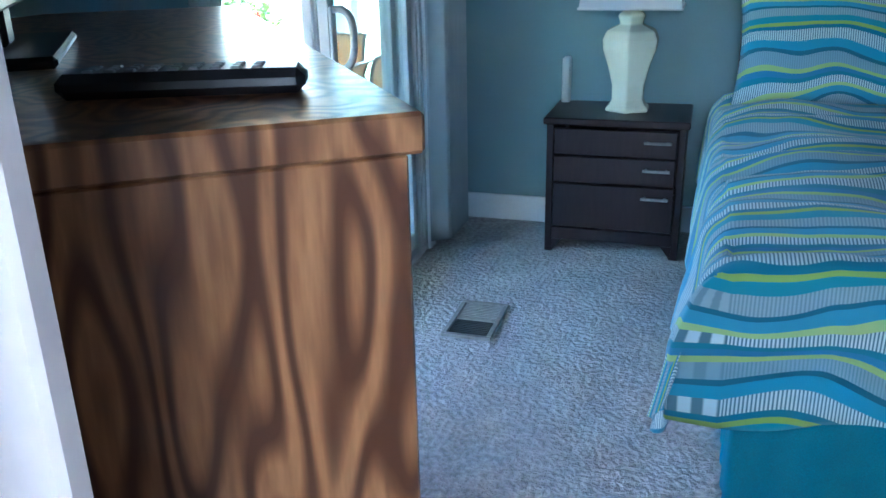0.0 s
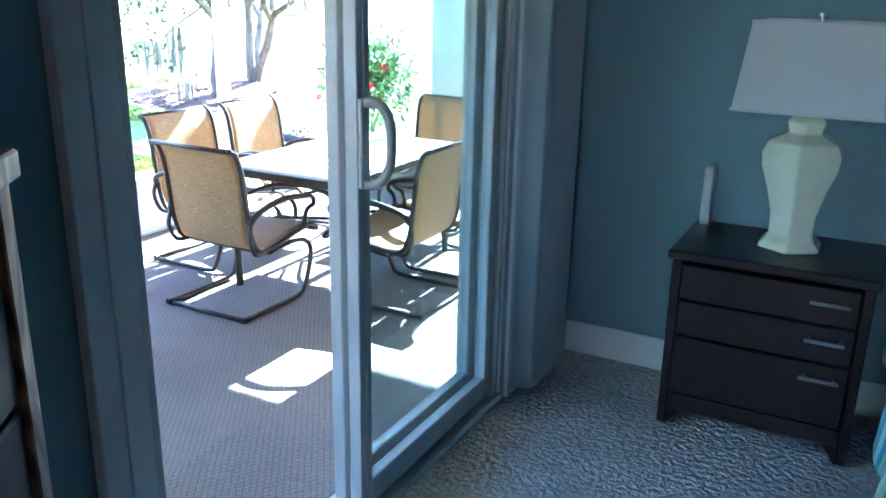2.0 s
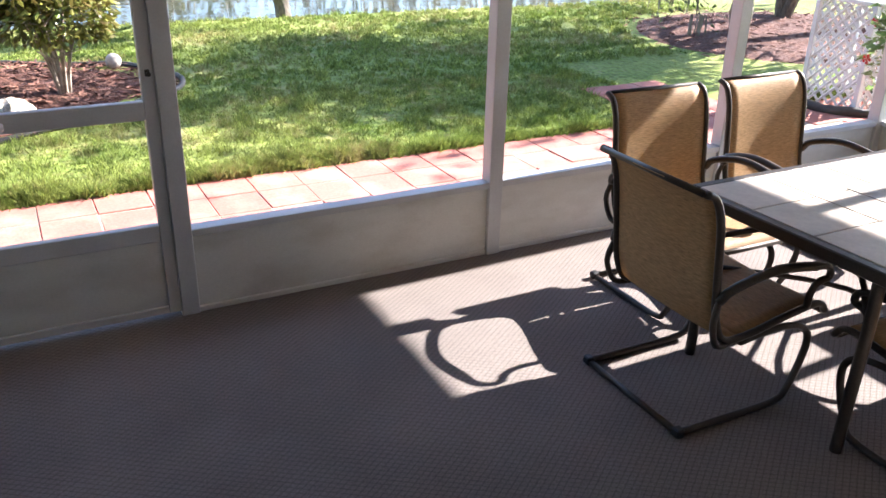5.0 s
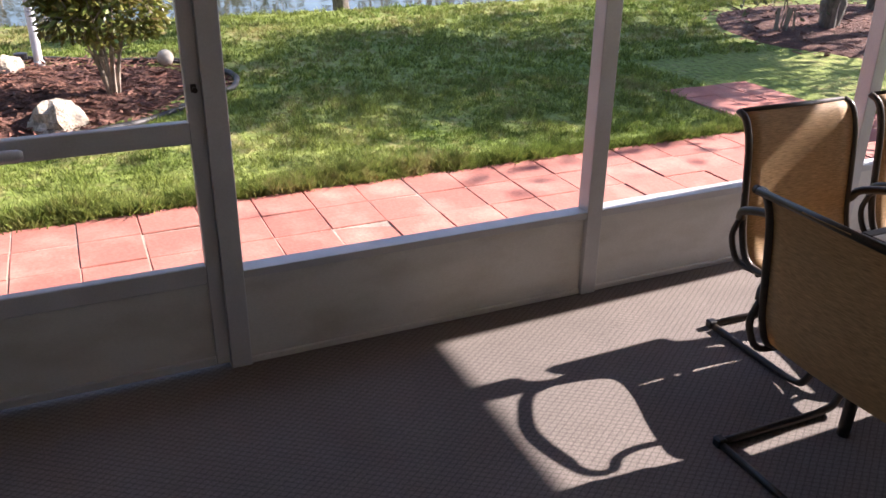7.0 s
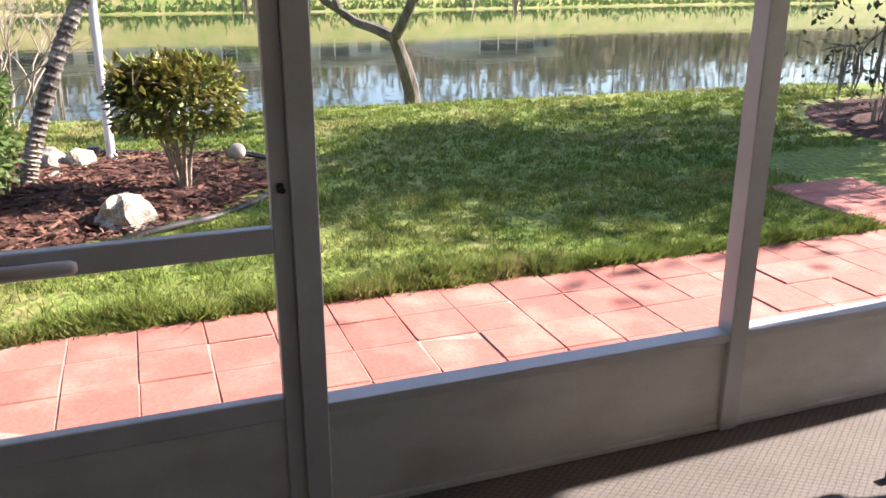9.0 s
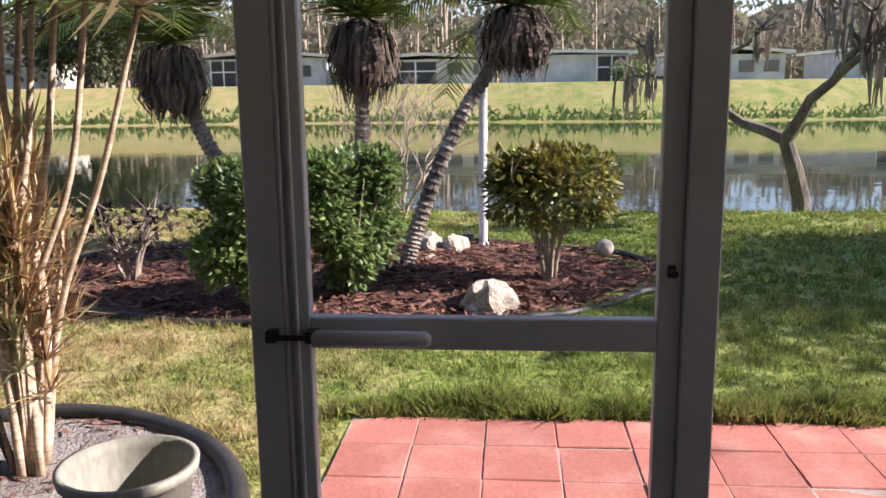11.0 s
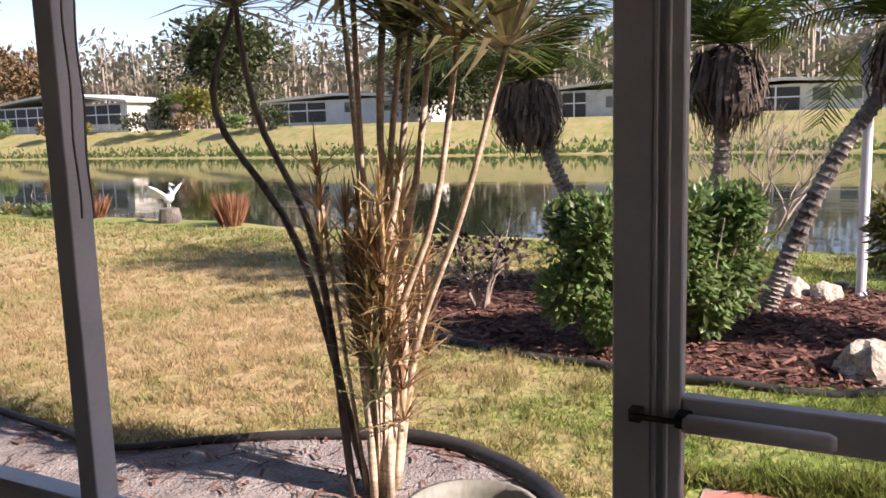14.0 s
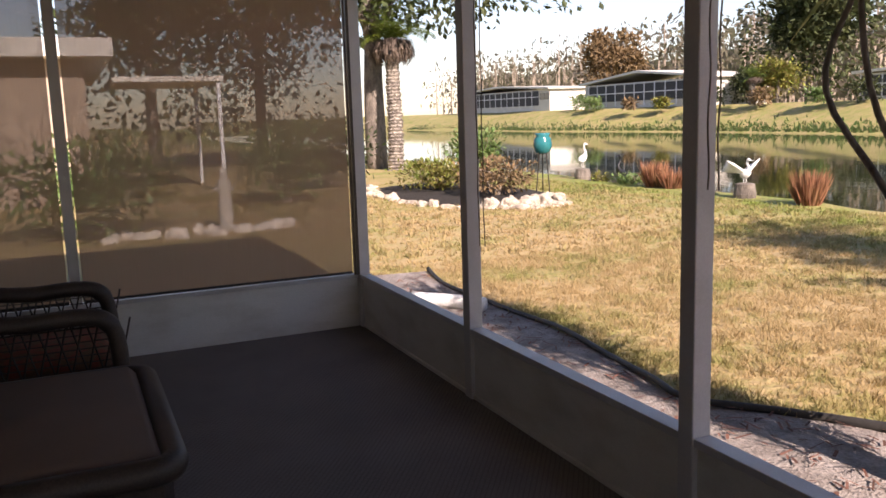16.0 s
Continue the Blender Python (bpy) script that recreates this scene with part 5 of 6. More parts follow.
def bush(name, at, radii, height, n, leaf, material, label, seed, stems=7, category="bush", low=0.25):
    rnd = random.Random(seed)
    t = thing(name, at, label, category)
    rz = (height * (1 - low)) / 2
    cz = height - rz
    for s in range(stems):
        bm = bmesh.new()
        a = s * math.tau / stems + rnd.random()
        r = .35 + .45 * rnd.random()
        top = (radii[0] * r * math.cos(a), radii[1] * r * math.sin(a), cz + rz * (.1 + .5 * rnd.random()))
        pts = smooth_path([(0.03 * math.cos(a), .03 * math.sin(a), -.03), (top[0] * .35, top[1] * .35, cz * .45), top], 3)
        tube(bm, pts, [.018 * (1 - .8 * i / (len(pts) - 1)) for i in range(len(pts))], 5)
        for b in range(3):
            k = pts[rnd.randrange(3, len(pts))]
            e = k + Vector((rnd.uniform(-.25, .25) * radii[0] * 2, rnd.uniform(-.25, .25) * radii[1] * 2, rnd.uniform(.05, .2)))
            tube(bm, [k, e], [.006, .003], 4)
        part("stem", bm, M["palebark"], t)
    pts = crown_points(rnd, n, ((0, 0, cz), (radii[0] * .85, radii[1] * .85, rz * .85), seed), name == "hedge_bush")
    leaf_cards("leaves", pts, leaf, material, t, seed)
    return t


bush("round_bush", (-7.0, 0.05, GZ), (.44, .50), .98, 4200, .075, M["yleaf"], "flat-topped yellow-green bush in the mulch bed", 3, 9, low=.42)
bush("hedge_bush", (-6.25, -1.85, GZ), (.36, .40), 1.02, 6500, .062, M["leaf"], "dense green leafy bush in the mulch bed", 4, low=.12)
bush("hedge_bush", (-6.55, -1.29, GZ), (.38, .40), 1.06, 7000, .066, M["leaf"], "bright green leafy bush in the mulch bed", 5, low=.12)
bush("withered_bush", (-6.93, -2.96, GZ), (.42, .48), .62, 260, .07, M["deadleaf"], "small withered bush with dark curled leaves", 6, 11, low=.5)


def spiky_head(centre, size, n, rnd, droop=.3, lift=.5):
    """Verts and faces of a rosette of long narrow blades."""
    vs, fs = [], []
    for k in range(n):
        a = rnd.random() * math.tau
        el = lift + rnd.uniform(-.75, .8)
        L = size * rnd.uniform(.65, 1.1)
        d = Vector((math.cos(a) * math.cos(el), math.sin(a) * math.cos(el), math.sin(el)))
        s = d.cross(Vector((0, 0, 1))).normalized() * (.011 * size / .45)
        p0 = Vector(centre)
        p1 = p0 + d * L * .5
        p2 = p0 + d * L + Vector((0, 0, -droop * L * rnd.random()))
        b = len(vs)
        vs += [p0 - s * .6, p0 + s * .6, p1 + s, p1 - s, p2]
        fs += [(b, b + 1, b + 2, b + 3), (b + 3, b + 2, b + 4)]
    return vs, fs


def dracaena():
    t = thing("dracaena", (-3.97, -1.99, GZ), "tall multi-stemmed dragon tree with pale canes and spiky leaf heads", "plant")
    rnd = random.Random(11)
    base = Vector((0, 0, 0))
    tips = [(-.05, -.64, 1.98), (.04, -.58, 2.30), (.0, -.04, 1.98), (-.08, .06, 2.16), (.0, .20, 1.86), (.05, .40, 1.76), (-.05, .53, 1.74), (-.02, .28, 1.96), (-.1, -.16, 2.02), (-.05, .12, 1.80)]
    for k, tip in enumerate(tips):
        tip = Vector(tip)
        tip.z *= .95
        sp = Vector((rnd.uniform(-.10, .10), (tip.y * .12) + rnd.uniform(-.05, .05), 0))
        mid1 = sp.lerp(tip, .33) + Vector((rnd.uniform(-.03, .03), (-.06 if tip.y > .15 else .05) * 1.0, .06))
        mid2 = sp.lerp(tip, .66) + Vector((rnd.uniform(-.03, .03), rnd.uniform(-.03, .03), .0))
        if k == 0:
            mid1, mid2 = Vector((0, -.34, .95)), Vector((0, -.72, 1.48))
        if k == 1:
            mid1, mid2 = Vector((0, -.26, .95)), Vector((0, -.52, 1.50))
        pts = smooth_path([sp, mid1, mid2, tip], 5)
        bm = bmesh.new()
        r0 = rnd.uniform(.013, .019)
        tube(bm, pts, [r0 * (1 - .35 * i / len(pts)) * (1 + .08 * (i % 2)) for i in range(len(pts))], 7)
        part("cane", bm, M["bark"] if k < 2 else M["cane"], t, smooth=True)
        v, f = spiky_head(tip, .50, 85, rnd, .25, .6)
        soup("leaf_head", v, f, M["spike"], t, "green spiky leaf head")
    for k in range(19):        # lower shoots, rusty
        p = Vector((rnd.uniform(-.16, .16), rnd.uniform(-.15, .13), rnd.uniform(.66, 1.24)))
        bm = bmesh.new()
        pts = smooth_path([(p.x * .3, p.y * .3, 0), (p.x * .6, p.y * .7, p.z * .5), tuple(p)], 3)
        tube(bm, pts, .009, 5)
        part("shoot", bm, M["cane"], t)
        vv, ff = [], []
        for lev in range(4):
            v, f = spiky_head(p + Vector((0, 0, -.12 * lev)), .21, 24, rnd, .15, .8)
            o = len(vv)
            vv += v
            ff += [tuple(i + o for i in q) for q in f]
        soup("shoot_leaves", vv, ff, M["spikered"] if k % 4 else M["spike"], t, "rusty brown spiky leaves")


dracaena()


def planter():
    t = thing("planter_pot", (-3.48, -1.365, GZ + .012), "empty weathered round plastic planter", "plant pot")
    bm = bmesh.new()
    lathe(bm, [(.12, 0), (.15, .01), (.186, .235), (.204, .24), (.208, .27), (.190, .273), (.178, .235), (.142, .06), (.02, .055)], 32, cap=True)
    part("pot", bm, M["planter"], t, smooth=True)
    bm = bmesh.new()
    lathe(bm, [(.150, .09), (.07, .105), (.01, .10)], 24)
    part("soil", bm, M["soil"], t)


planter()


def palm(name, at, pts, r, skirt_at, seed, fronds=16, lift=.45, label="palm with a ridged trunk and a skirt of dead fronds"):
    rnd = random.Random(seed)
    t = thing(name, at, label, "palm tree")
    path = smooth_path(pts, 12)
    # ridged trunk: leaf-base rings
    fine = []
    rr = []
    total = len(path) * 3
    for i in range(total):
        u = i / (total - 1) * (len(path) - 1)
        k = min(int(u), len(path) - 2)
        fine.append(Vector(path[k]).lerp(Vector(path[k + 1]), u - k))
        rr.append(r * (1.12 - .25 * i / total) * (1 + (.13 if i % 3 == 0 else -.05)))
    bm = bmesh.new()
    tube(bm, fine, rr, 12)
    part("trunk", bm, M["palmtrunk"], t)
    # stubs
    vs, fs = [], []
    for i in range(4, len(fine) - 2, 2):
        for k in range(7):
            a = k * math.tau / 7 + i * .7
            o = Vector((math.cos(a), math.sin(a), 0))
            p = Vector(fine[i]) + o * rr[i] * .9
            s = Vector((-o.y, o.x, 0)) * r * .28
            b = len(vs)
            vs += [p - s, p + s, p + o * r * .38 + Vector((0, 0, r * .55))]
            fs.append((b, b + 1, b + 2))
    soup("leaf_stub", vs, fs, M["palmtrunk"], t)["kind"] = "stuff"
    top = Vector(path[-1])
    # dead skirt
    vs, fs = [], []
    for k in range(620):
        a = rnd.random() * math.tau
        o = Vector((math.cos(a), math.sin(a), 0))
        st = top + Vector((0, 0, rnd.uniform(-.06, .12))) + o * r * .8
        w = skirt_at[0] * rnd.uniform(.45, 1.25)
        L = skirt_at[1] * rnd.uniform(.5, 1.0)
        p1 = st + o * w * .75 + Vector((0, 0, -.12 * L))
        p2 = st + o * w + Vector((rnd.uniform(-.05, .05), rnd.uniform(-.05, .05), -.6 * L))
        p3 = st + o * w * .72 + Vector((rnd.uniform(-.07, .07), rnd.uniform(-.07, .07), -L))
        s = Vector((-o.y, o.x, 0)) * rnd.uniform(.008, .02)
        b = len(vs)
        vs += [st - s, st + s, p1 - s, p1 + s, p2 - s, p2 + s, p3]
        fs += [(b, b + 1, b + 3, b + 2), (b + 2, b + 3, b + 5, b + 4), (b + 4, b + 5, b + 6)]
    soup("dead_fronds", vs, fs, M["deadfrond"], t, "hanging brown dead fronds")
    # live fronds: arching ribs with leaflets
    for k in range(fronds):
        a = k * math.tau / fronds + rnd.uniform(-.2, .2)
        o = Vector((math.cos(a), math.sin(a), 0))
        el = rnd.uniform(lift, 1.35)
        L = rnd.uniform(1.2, 1.7)
        rib = []
        p = top + Vector((0, 0, .10))
        d = o * math.cos(el) + Vector((0, 0, math.sin(el)))
        for i in range(9):
            rib.append(p.copy())
            p = p + d * L / 8
            d = (d + Vector((0, 0, -.17))).normalized()
        vs, fs = [], []
        for i in range(1, 8 * 5):
            u = i / 5
            j = min(int(u), 7)
            q = rib[j].lerp(rib[j + 1], u - j)
            dd = (rib[j + 1] - rib[j]).normalized()
            side = dd.cross(Vector((0, 0, 1))).normalized()
            for sg in (-1, 1):
                l = (side * sg + dd * .7 + Vector((0, 0, -.35 + rnd.uniform(-.2, .2)))).normalized() * .42 * (1 - (u / 8) ** 3 * .6)
                w = dd * .011
                b = len(vs)
                vs += [q - w, q + w, q + l * .6 + w, q + l]
                fs.append((b, b + 1, b + 2, b + 3))
        bm = bmesh.new()
        tube(bm, rib, [.012 * (1 - i / 10) for i in range(9)], 4)
        fr = part("frond", bm, M["frond"], t)
        soup("frond_fan", vs, fs, M["frond"], fr)["kind"] = "stuff"
    return t


palm("palm_tree", (-7.45, -1.03, GZ), [(0, 0, 0), (-.08, .12, .40), (-.22, .40, 1.1), (-.38, .72, 1.62), (-.45, .84, 1.88)], .056, (.20, .48), 21, 18, .05, label="leaning palm with a ridged grey trunk and dead fronds")
palm("palm_tree", (-8.60, -1.56, GZ), [(0, 0, 0), (0, 0, .5), (.02, .03, 1.1), (.02, .06, 1.86)], .066, (.22, .66), 22)
palm("palm_tree", (-8.60, -2.62, GZ), [(0, .05, 0), (0, -.12, .5), (0, -.38, 1.0), (0, -.62, 1.68)], .070, (.22, .62), 23)


def bare_branches(bm, p, d, L, r, depth, rnd, tips, spread=.55, lift=.12, kids=(2, 3)):
    q = p
    pts = [q.copy()]
    dd = d.copy()
    for i in range(3):
        dd = (dd + Vector((rnd.gauss(0, .16), rnd.gauss(0, .16), rnd.gauss(0, .10) + lift * .3))).normalized()
        q = q + dd * L / 3
        pts.append(q.copy())
    tube(bm, pts, [r, r * .88, r * .78, r * .66], 8 if depth > 2 else (5 if depth > 1 else 4))
    tips.append((q.copy(), dd.copy(), depth))
    if depth == 0:
        return
    for k in range(rnd.randint(*kids)):
        nd = (dd + Vector((rnd.gauss(0, spread), rnd.gauss(0, spread), rnd.gauss(0, spread * .6) + lift))).normalized()
        bare_branches(bm, q, nd, L * rnd.uniform(.62, .85), r * .62, depth - 1, rnd, tips, spread, lift, kids)


def bare_shrub(at, h, seed, label):
    rnd = random.Random(seed)
    t = thing("bare_shrub", at, label, "shrub")
    for k in range(6):
        bm = bmesh.new()
        a = k * math.tau / 6
        bare_branches(bm, Vector((0, 0, -.02)), Vector((math.cos(a) * .45, math.sin(a) * .45, 1)).normalized(), h * .36, .018, 4, rnd, [], .38, .1)
        part("branch", bm, M["palebark"], t)


bare_shrub((-10.0, -1.36, GZ), 1.45, 31, "leafless pale-twigged shrub by the pond")


def mossy_tree(at, dirs, h, r, seed, depth, label, moss=1, leaves=0, bark="bark", lean=None):
    rnd = random.Random(seed)
    t = thing("oak_tree", at, label, "tree")
    tips = []
    for d in dirs:
        bm = bmesh.new()
        bare_branches(bm, Vector((0, 0, -.1)), Vector(d).normalized(), h, r, depth, rnd, tips, .6, .10, (2, 3))
        part("limb", bm, M[bark], t)
    if moss:
        vs, fs = [], []
        for p, d, dep in tips:
            if rnd.random() < .30 * moss:
                L = rnd.uniform(.25, .9)
                for k in range(10):
                    o = Vector((rnd.gauss(0, .05), rnd.gauss(0, .05), 0))
                    s = Vector((rnd.gauss(0, 1), rnd.gauss(0, 1), 0)).normalized() * rnd.uniform(.012, .03)
                    a0 = p + o
                    m1 = a0 + Vector((rnd.gauss(0, .03), rnd.gauss(0, .03), -L * rnd.uniform(.3, .55)))
                    m2 = m1 + Vector((rnd.gauss(0, .03), rnd.gauss(0, .03), -L * .4))
                    b = len(vs)
                    vs += [a0 - s * .5, a0 + s * .5, m1 + s, m1 - s, m2]
                    fs += [(b, b + 1, b + 2, b + 3), (b + 3, b + 2, b + 4)]
        soup("hanging_moss", vs, fs, M["moss"], t, "grey hanging moss")["kind"] = "stuff"
    if leaves:
        pts = []
        for p, d, dep in tips:
            if dep <= 1:
                for k in range(leaves):
                    v = Vector((rnd.gauss(0, .22), rnd.gauss(0, .22), rnd.gauss(0, .16)))
                    pts.append((p + v, v.normalized() if v.length > 0 else Vector((0, 0, 1))))
        leaf_cards("leaves", pts, .085, M["oakleaf"], t, seed, fold=False)["kind"] = "stuff"
    return t


mossy_tree((-10.75, 3.05, GZ - .12), [(0.05, -.22, 1)], 1.05, .115, 41, 5, "leafless pond-side tree hung with grey moss", moss=1.0)
mossy_tree((-7.25, 7.55, GZ - .02), [(.25, -.2, 1), (-.2, .1, 1), (.1, .35, 1)], 1.25, .075, 42, 5, "multi-stemmed crepe-barked tree in the far mulch bed", moss=.2, leaves=30)
mossy_tree((-8.06, 9.2, GZ), [(.3, -.2, 1), (-.2, .3, 1), (0, -.4, 1)], 1.35, .085, 43, 5, "multi-stemmed tree in the far mulch bed", moss=.2, leaves=14)


# rocks, lamp post
def rock(at, size, seed, label="pale limestone boulder in the garden", name="boulder", material="rock", group=""):
    bm = bmesh.new()
    bmesh.ops.create_icosphere(bm, subdivisions=3, radius=1)
    for v in bm.verts:
        d = v.co.copy()
        k = 1 + .35 * noise.noise(d * 1.3 + Vector((seed, 0, 0))) + .14 * noise.noise(d * 3.5 + Vector((0, seed, 0))) + .05 * noise.noise(d * 9)
        v.co = Vector((d.x * size[0] * k, d.y * size[1] * k, max(-.25, d.z) * size[2] * k))
    ob = part(name, bm, M[material])
    ob.matrix_basis = pose(*at, 0, 0, seed * 40)
    return tagged(ob, label, "rock", group)


rock((-6.33, -0.36, GZ), (.19, .27, .20), 2, "pale jagged limestone boulder at the mulch bed's edge")
rock((-8.2, -0.92, GZ), (.16, .22, .16), 3)
rock((-8.1, -0.68, GZ), (.13, .13, .15), 4)
rock((-7.7, -.87, GZ + .02), (.07, .09, .05), 6)


def lamp_post():
    t = thing("lamp_post", (-8.32, -0.455, GZ), "white garden lamp post with a lantern head", "lamp post")
    bm = bmesh.new()
    lathe(bm, [(.05, 0), (.05, .04), (.036, .06), (.036, 1.55), (.05, 1.56), (.05, 1.60)], 16)
    part("post", bm, M["white"], t, smooth=False)
    bm = bmesh.new()
    lathe(bm, [(.05, 1.60), (.085, 1.80), (.10, 1.81), (.04, 1.90), (.012, 1.92), (.012, 1.97)], 6)
    part("lantern", bm, M["greysiding"], t, "pale lantern head")


lamp_post()
sp = thing("spotlight", (-8.2, -.58, GZ + .03), "small dark garden spotlight in the mulch", "garden light")
bm = bmesh.new()
lathe(bm, [(.02, 0), (.02, .07), (.05, .075), (.055, .12), (.03, .125)], 12)
part("body", bm, M["black"], sp)
globe = thing("solar_light", (-7.9, .54, GZ + .02), "round pale solar light fallen in the mulch", "garden light")
bm = bmesh.new()
bmesh.ops.create_uvsphere(bm, u_segments=16, v_segments=10, radius=.07)
bmesh.ops.translate(bm, verts=bm.verts, vec=(0, 0, .07))
part("globe", bm, M["gravelmat"], globe, smooth=True)
bm = bmesh.new()
tube(bm, [(0, .05, .04), (.12, .22, .02)], .010, 6)
part("stake", bm, M["black"], globe)
# ---- garden to the south, far bank, houses and woods ----
ISL = blob(-7.75, -14.1, 1.5, 2.95, 40, 8)
flat_patch("flower_bed", ISL, GZ, M["soil"], "dark flower bed edged with white stones")
rnd = random.Random(77)
for k in range(26):
    a = -1.35 + k * .115
    x, y = -7.75 + 1.5 * math.cos(a + .35), -14.1 + 2.95 * math.sin(a + .35)
    rock((x + rnd.uniform(-.08, .08), y + rnd.uniform(-.08, .08), GZ), (rnd.uniform(.08, .16), rnd.uniform(.08, .16), rnd.uniform(.05, .11)), 60 + k, "pale garden stone edging the flower bed", "edging_stone", "rock", "stones round the flower bed")
for k in range(14):
    x, y = -7.75 + 1.4 * math.cos(1.1 + k * .07), -14.1 + 2.75 * math.sin(1.1 + k * .07)
    rock((x + .15 * (k % 3), y - .1 * (k % 2), GZ + .04), (.10, .12, .12), 160 + k, "pale garden stone edging the flower bed", "edging_stone", "rock", "stones round the flower bed")
bush("flower_bush", (-7.9, -13.0, GZ), (.75, .85), .72, 1500, .085, M["rust"], "low rusty and green flower bush in the stone-edged bed", 12, 9, low=.1)
bush("flower_bush", (-7.6, -14.9, GZ), (.9, 1.1), .62, 1800, .085, M["yleaf"], "low yellow-green bush in the stone-edged bed", 13, 9, low=.1)
bush("boxwood_bush", (-9.6, -17.2, GZ), (.75, .75), 1.15, 1500, .12, M["leaf"], "rounded dark green clipped bush by the pond", 14, 5, low=.15)


def pot_on_stand():
    t = thing("garden_pot", (-8.9, -13.08, GZ), "teal glazed pot on a thin metal stand", "plant pot")
    bm = bmesh.new()
    for k in range(3):
        a = k * math.tau / 3
        tube(bm, [(.14 * math.cos(a), .14 * math.sin(a), 0), (.07 * math.cos(a), .07 * math.sin(a), .72)], .010, 6)
    part("stand", bm, M["bronze"], t)
    bm = bmesh.new()
    lathe(bm, [(.06, .70), (.13, .74), (.17, .85), (.15, .97), (.11, 1.02), (.14, 1.06), (.12, 1.07)], 24)
    part("pot", bm, M["teal"], t, smooth=True)


pot_on_stand()


def wading_bird(at, rz, material, label, wings=False, base=True, s=1.0):
    t = thing("bird_statue", at, label, "garden statue", rz=rz)
    bm = bmesh.new()
    if base:
        lathe(bm, [(.16, 0), (.18, .12), (.15, .28), (.05, .30)], 12)
        b = part("stump", bm, M["bark"], t, "weathered stump base")
        bm = bmesh.new()
    z = .28 if base else 0
    tube(bm, smooth_path([(-.16 * s, 0, z + .22 * s), (-.05 * s, 0, z + .24 * s), (.08 * s, 0, z + .32 * s), (.12 * s, 0, z + .42 * s), (.06 * s, 0, z + .52 * s), (.08 * s, 0, z + .62 * s), (.14 * s, 0, z + .62 * s), (.26 * s, 0, z + .60 * s)], 4), [.01, .03, .055, .07, .075, .08, .075, .07, .06, .05, .04, .03, .025, .022, .02, .018, .018, .018, .018, .02, .024, .024, .026, .024, .018, .012, .008, .005, .003], 8)
    for yy in (-.025, .025):
        tube(bm, [(0, yy, z), (-.01, yy, z + .25 * s)], .008, 5)
    if wings:
        for sg in (-1, 1):
            for k in range(7):
                e = Vector((-.05 - .04 * k, sg * (.34 - .02 * k), z + (.62 - .05 * k) * s))
                tube(bm, [(.02, sg * .03, z + .30 * s), tuple(Vector((.02, sg * .05, z + .35 * s)).lerp(e, .6)), tuple(e)], [.03, .028, .008], 5)
    part("bird", bm, material, t, smooth=True)


wading_bird((-11.3, -15.4, GZ - .08), 200, M["egret"], "white egret statue on a stump by the pond", s=.85)
wading_bird((-11.4, -14.15, GZ - .10), 20, M["black"], "dark heron statue at the pond's edge", base=False)
wading_bird((-10.8, -10.15, GZ - .05), 90, M["egret"], "white egret statue with spread wings on a stump", wings=True, s=.6)


def reeds(at, n, h, material, label, seed):
    rr = random.Random(seed)
    t = thing("grass_clump", at, label, "ornamental grass")
    vs, fs = [], []
    for k in range(n):
        a, q = rr.random() * math.tau, rr.random() ** .5
        p = Vector((.13 * q * math.cos(a), .13 * q * math.sin(a), 0))
        e = p + Vector((.20 * q * math.cos(a) + rr.gauss(0, .04), .20 * q * math.sin(a) + rr.gauss(0, .04), h * rr.uniform(.6, 1)))
        s = Vector((rr.gauss(0, 1), rr.gauss(0, 1), 0)).normalized() * .008
        b = len(vs)
        vs += [p - s, p + s, p.lerp(e, .6) + s, p.lerp(e, .6) - s, e]
        fs += [(b, b + 1, b + 2, b + 3), (b + 3, b + 2, b + 4)]
    soup("blade_tuft", vs, fs, material, t)


reeds((-10.75, -8.85, GZ - .06), 420, .62, M["reed"], "russet ornamental grass clump at the pond's edge", 1)
reeds((-11.0, -12.6, GZ - .06), 420, .60, M["reed"], "russet ornamental grass clump at the pond's edge", 2)
reeds((-11.05, -12.15, GZ - .06), 240, .50, M["reed"], "russet ornamental grass clump at the pond's edge", 3)
bush("shore_plant", (-11.15, -13.6, GZ - .08), (.32, .35), .32, 500, .07, M["leaf"], "low green plant at the pond's edge", 15, 5, low=.05)
bush("shore_plant", (-11.2, -14.6, GZ - .1), (.22, .25), .28, 300, .07, M["yleaf"], "low yellow-green plant at the pond's edge", 16, 5, low=.05)


def small_tree(name, at, h, r, seed, material, label, n, crown, leaf, trunk="bark", zc=.75):
    rr = random.Random(seed)
    t = thing(name, at, label, "tree")
    bm = bmesh.new()
    tube(bm, smooth_path([(0, 0, -.2), (.05, .1, h * .3), (-.05, .0, h * .55), (0, 0, h * .75)], 4), [r * (1 - .55 * i / 12) for i in range(13)], 10)
    part("trunk", bm, M[trunk], t, smooth=True)
    tips = []
    for k in range(6):
        bm = bmesh.new()
        a = k * math.tau / 6 + rr.random()
        bare_branches(bm, Vector((0, 0, h * rr.uniform(.4, .7))), Vector((math.cos(a), math.sin(a), .6)).normalized(), h * .16, r * .4, 3, rr, tips, .5, .1)
        part("limb", bm, M[trunk], t)
    pts = crown_points(rr, n, ((0, 0, h * zc), crown, seed))
    for c, d, dep in tips:
        for j in range(14):
            v = Vector((rr.gauss(0, .3), rr.gauss(0, .3), rr.gauss(0, .2)))
            pts.append((c + v, v.normalized()))
    leaf_cards("leaves", pts, leaf, M[material], t, seed, fold=False)
    return t


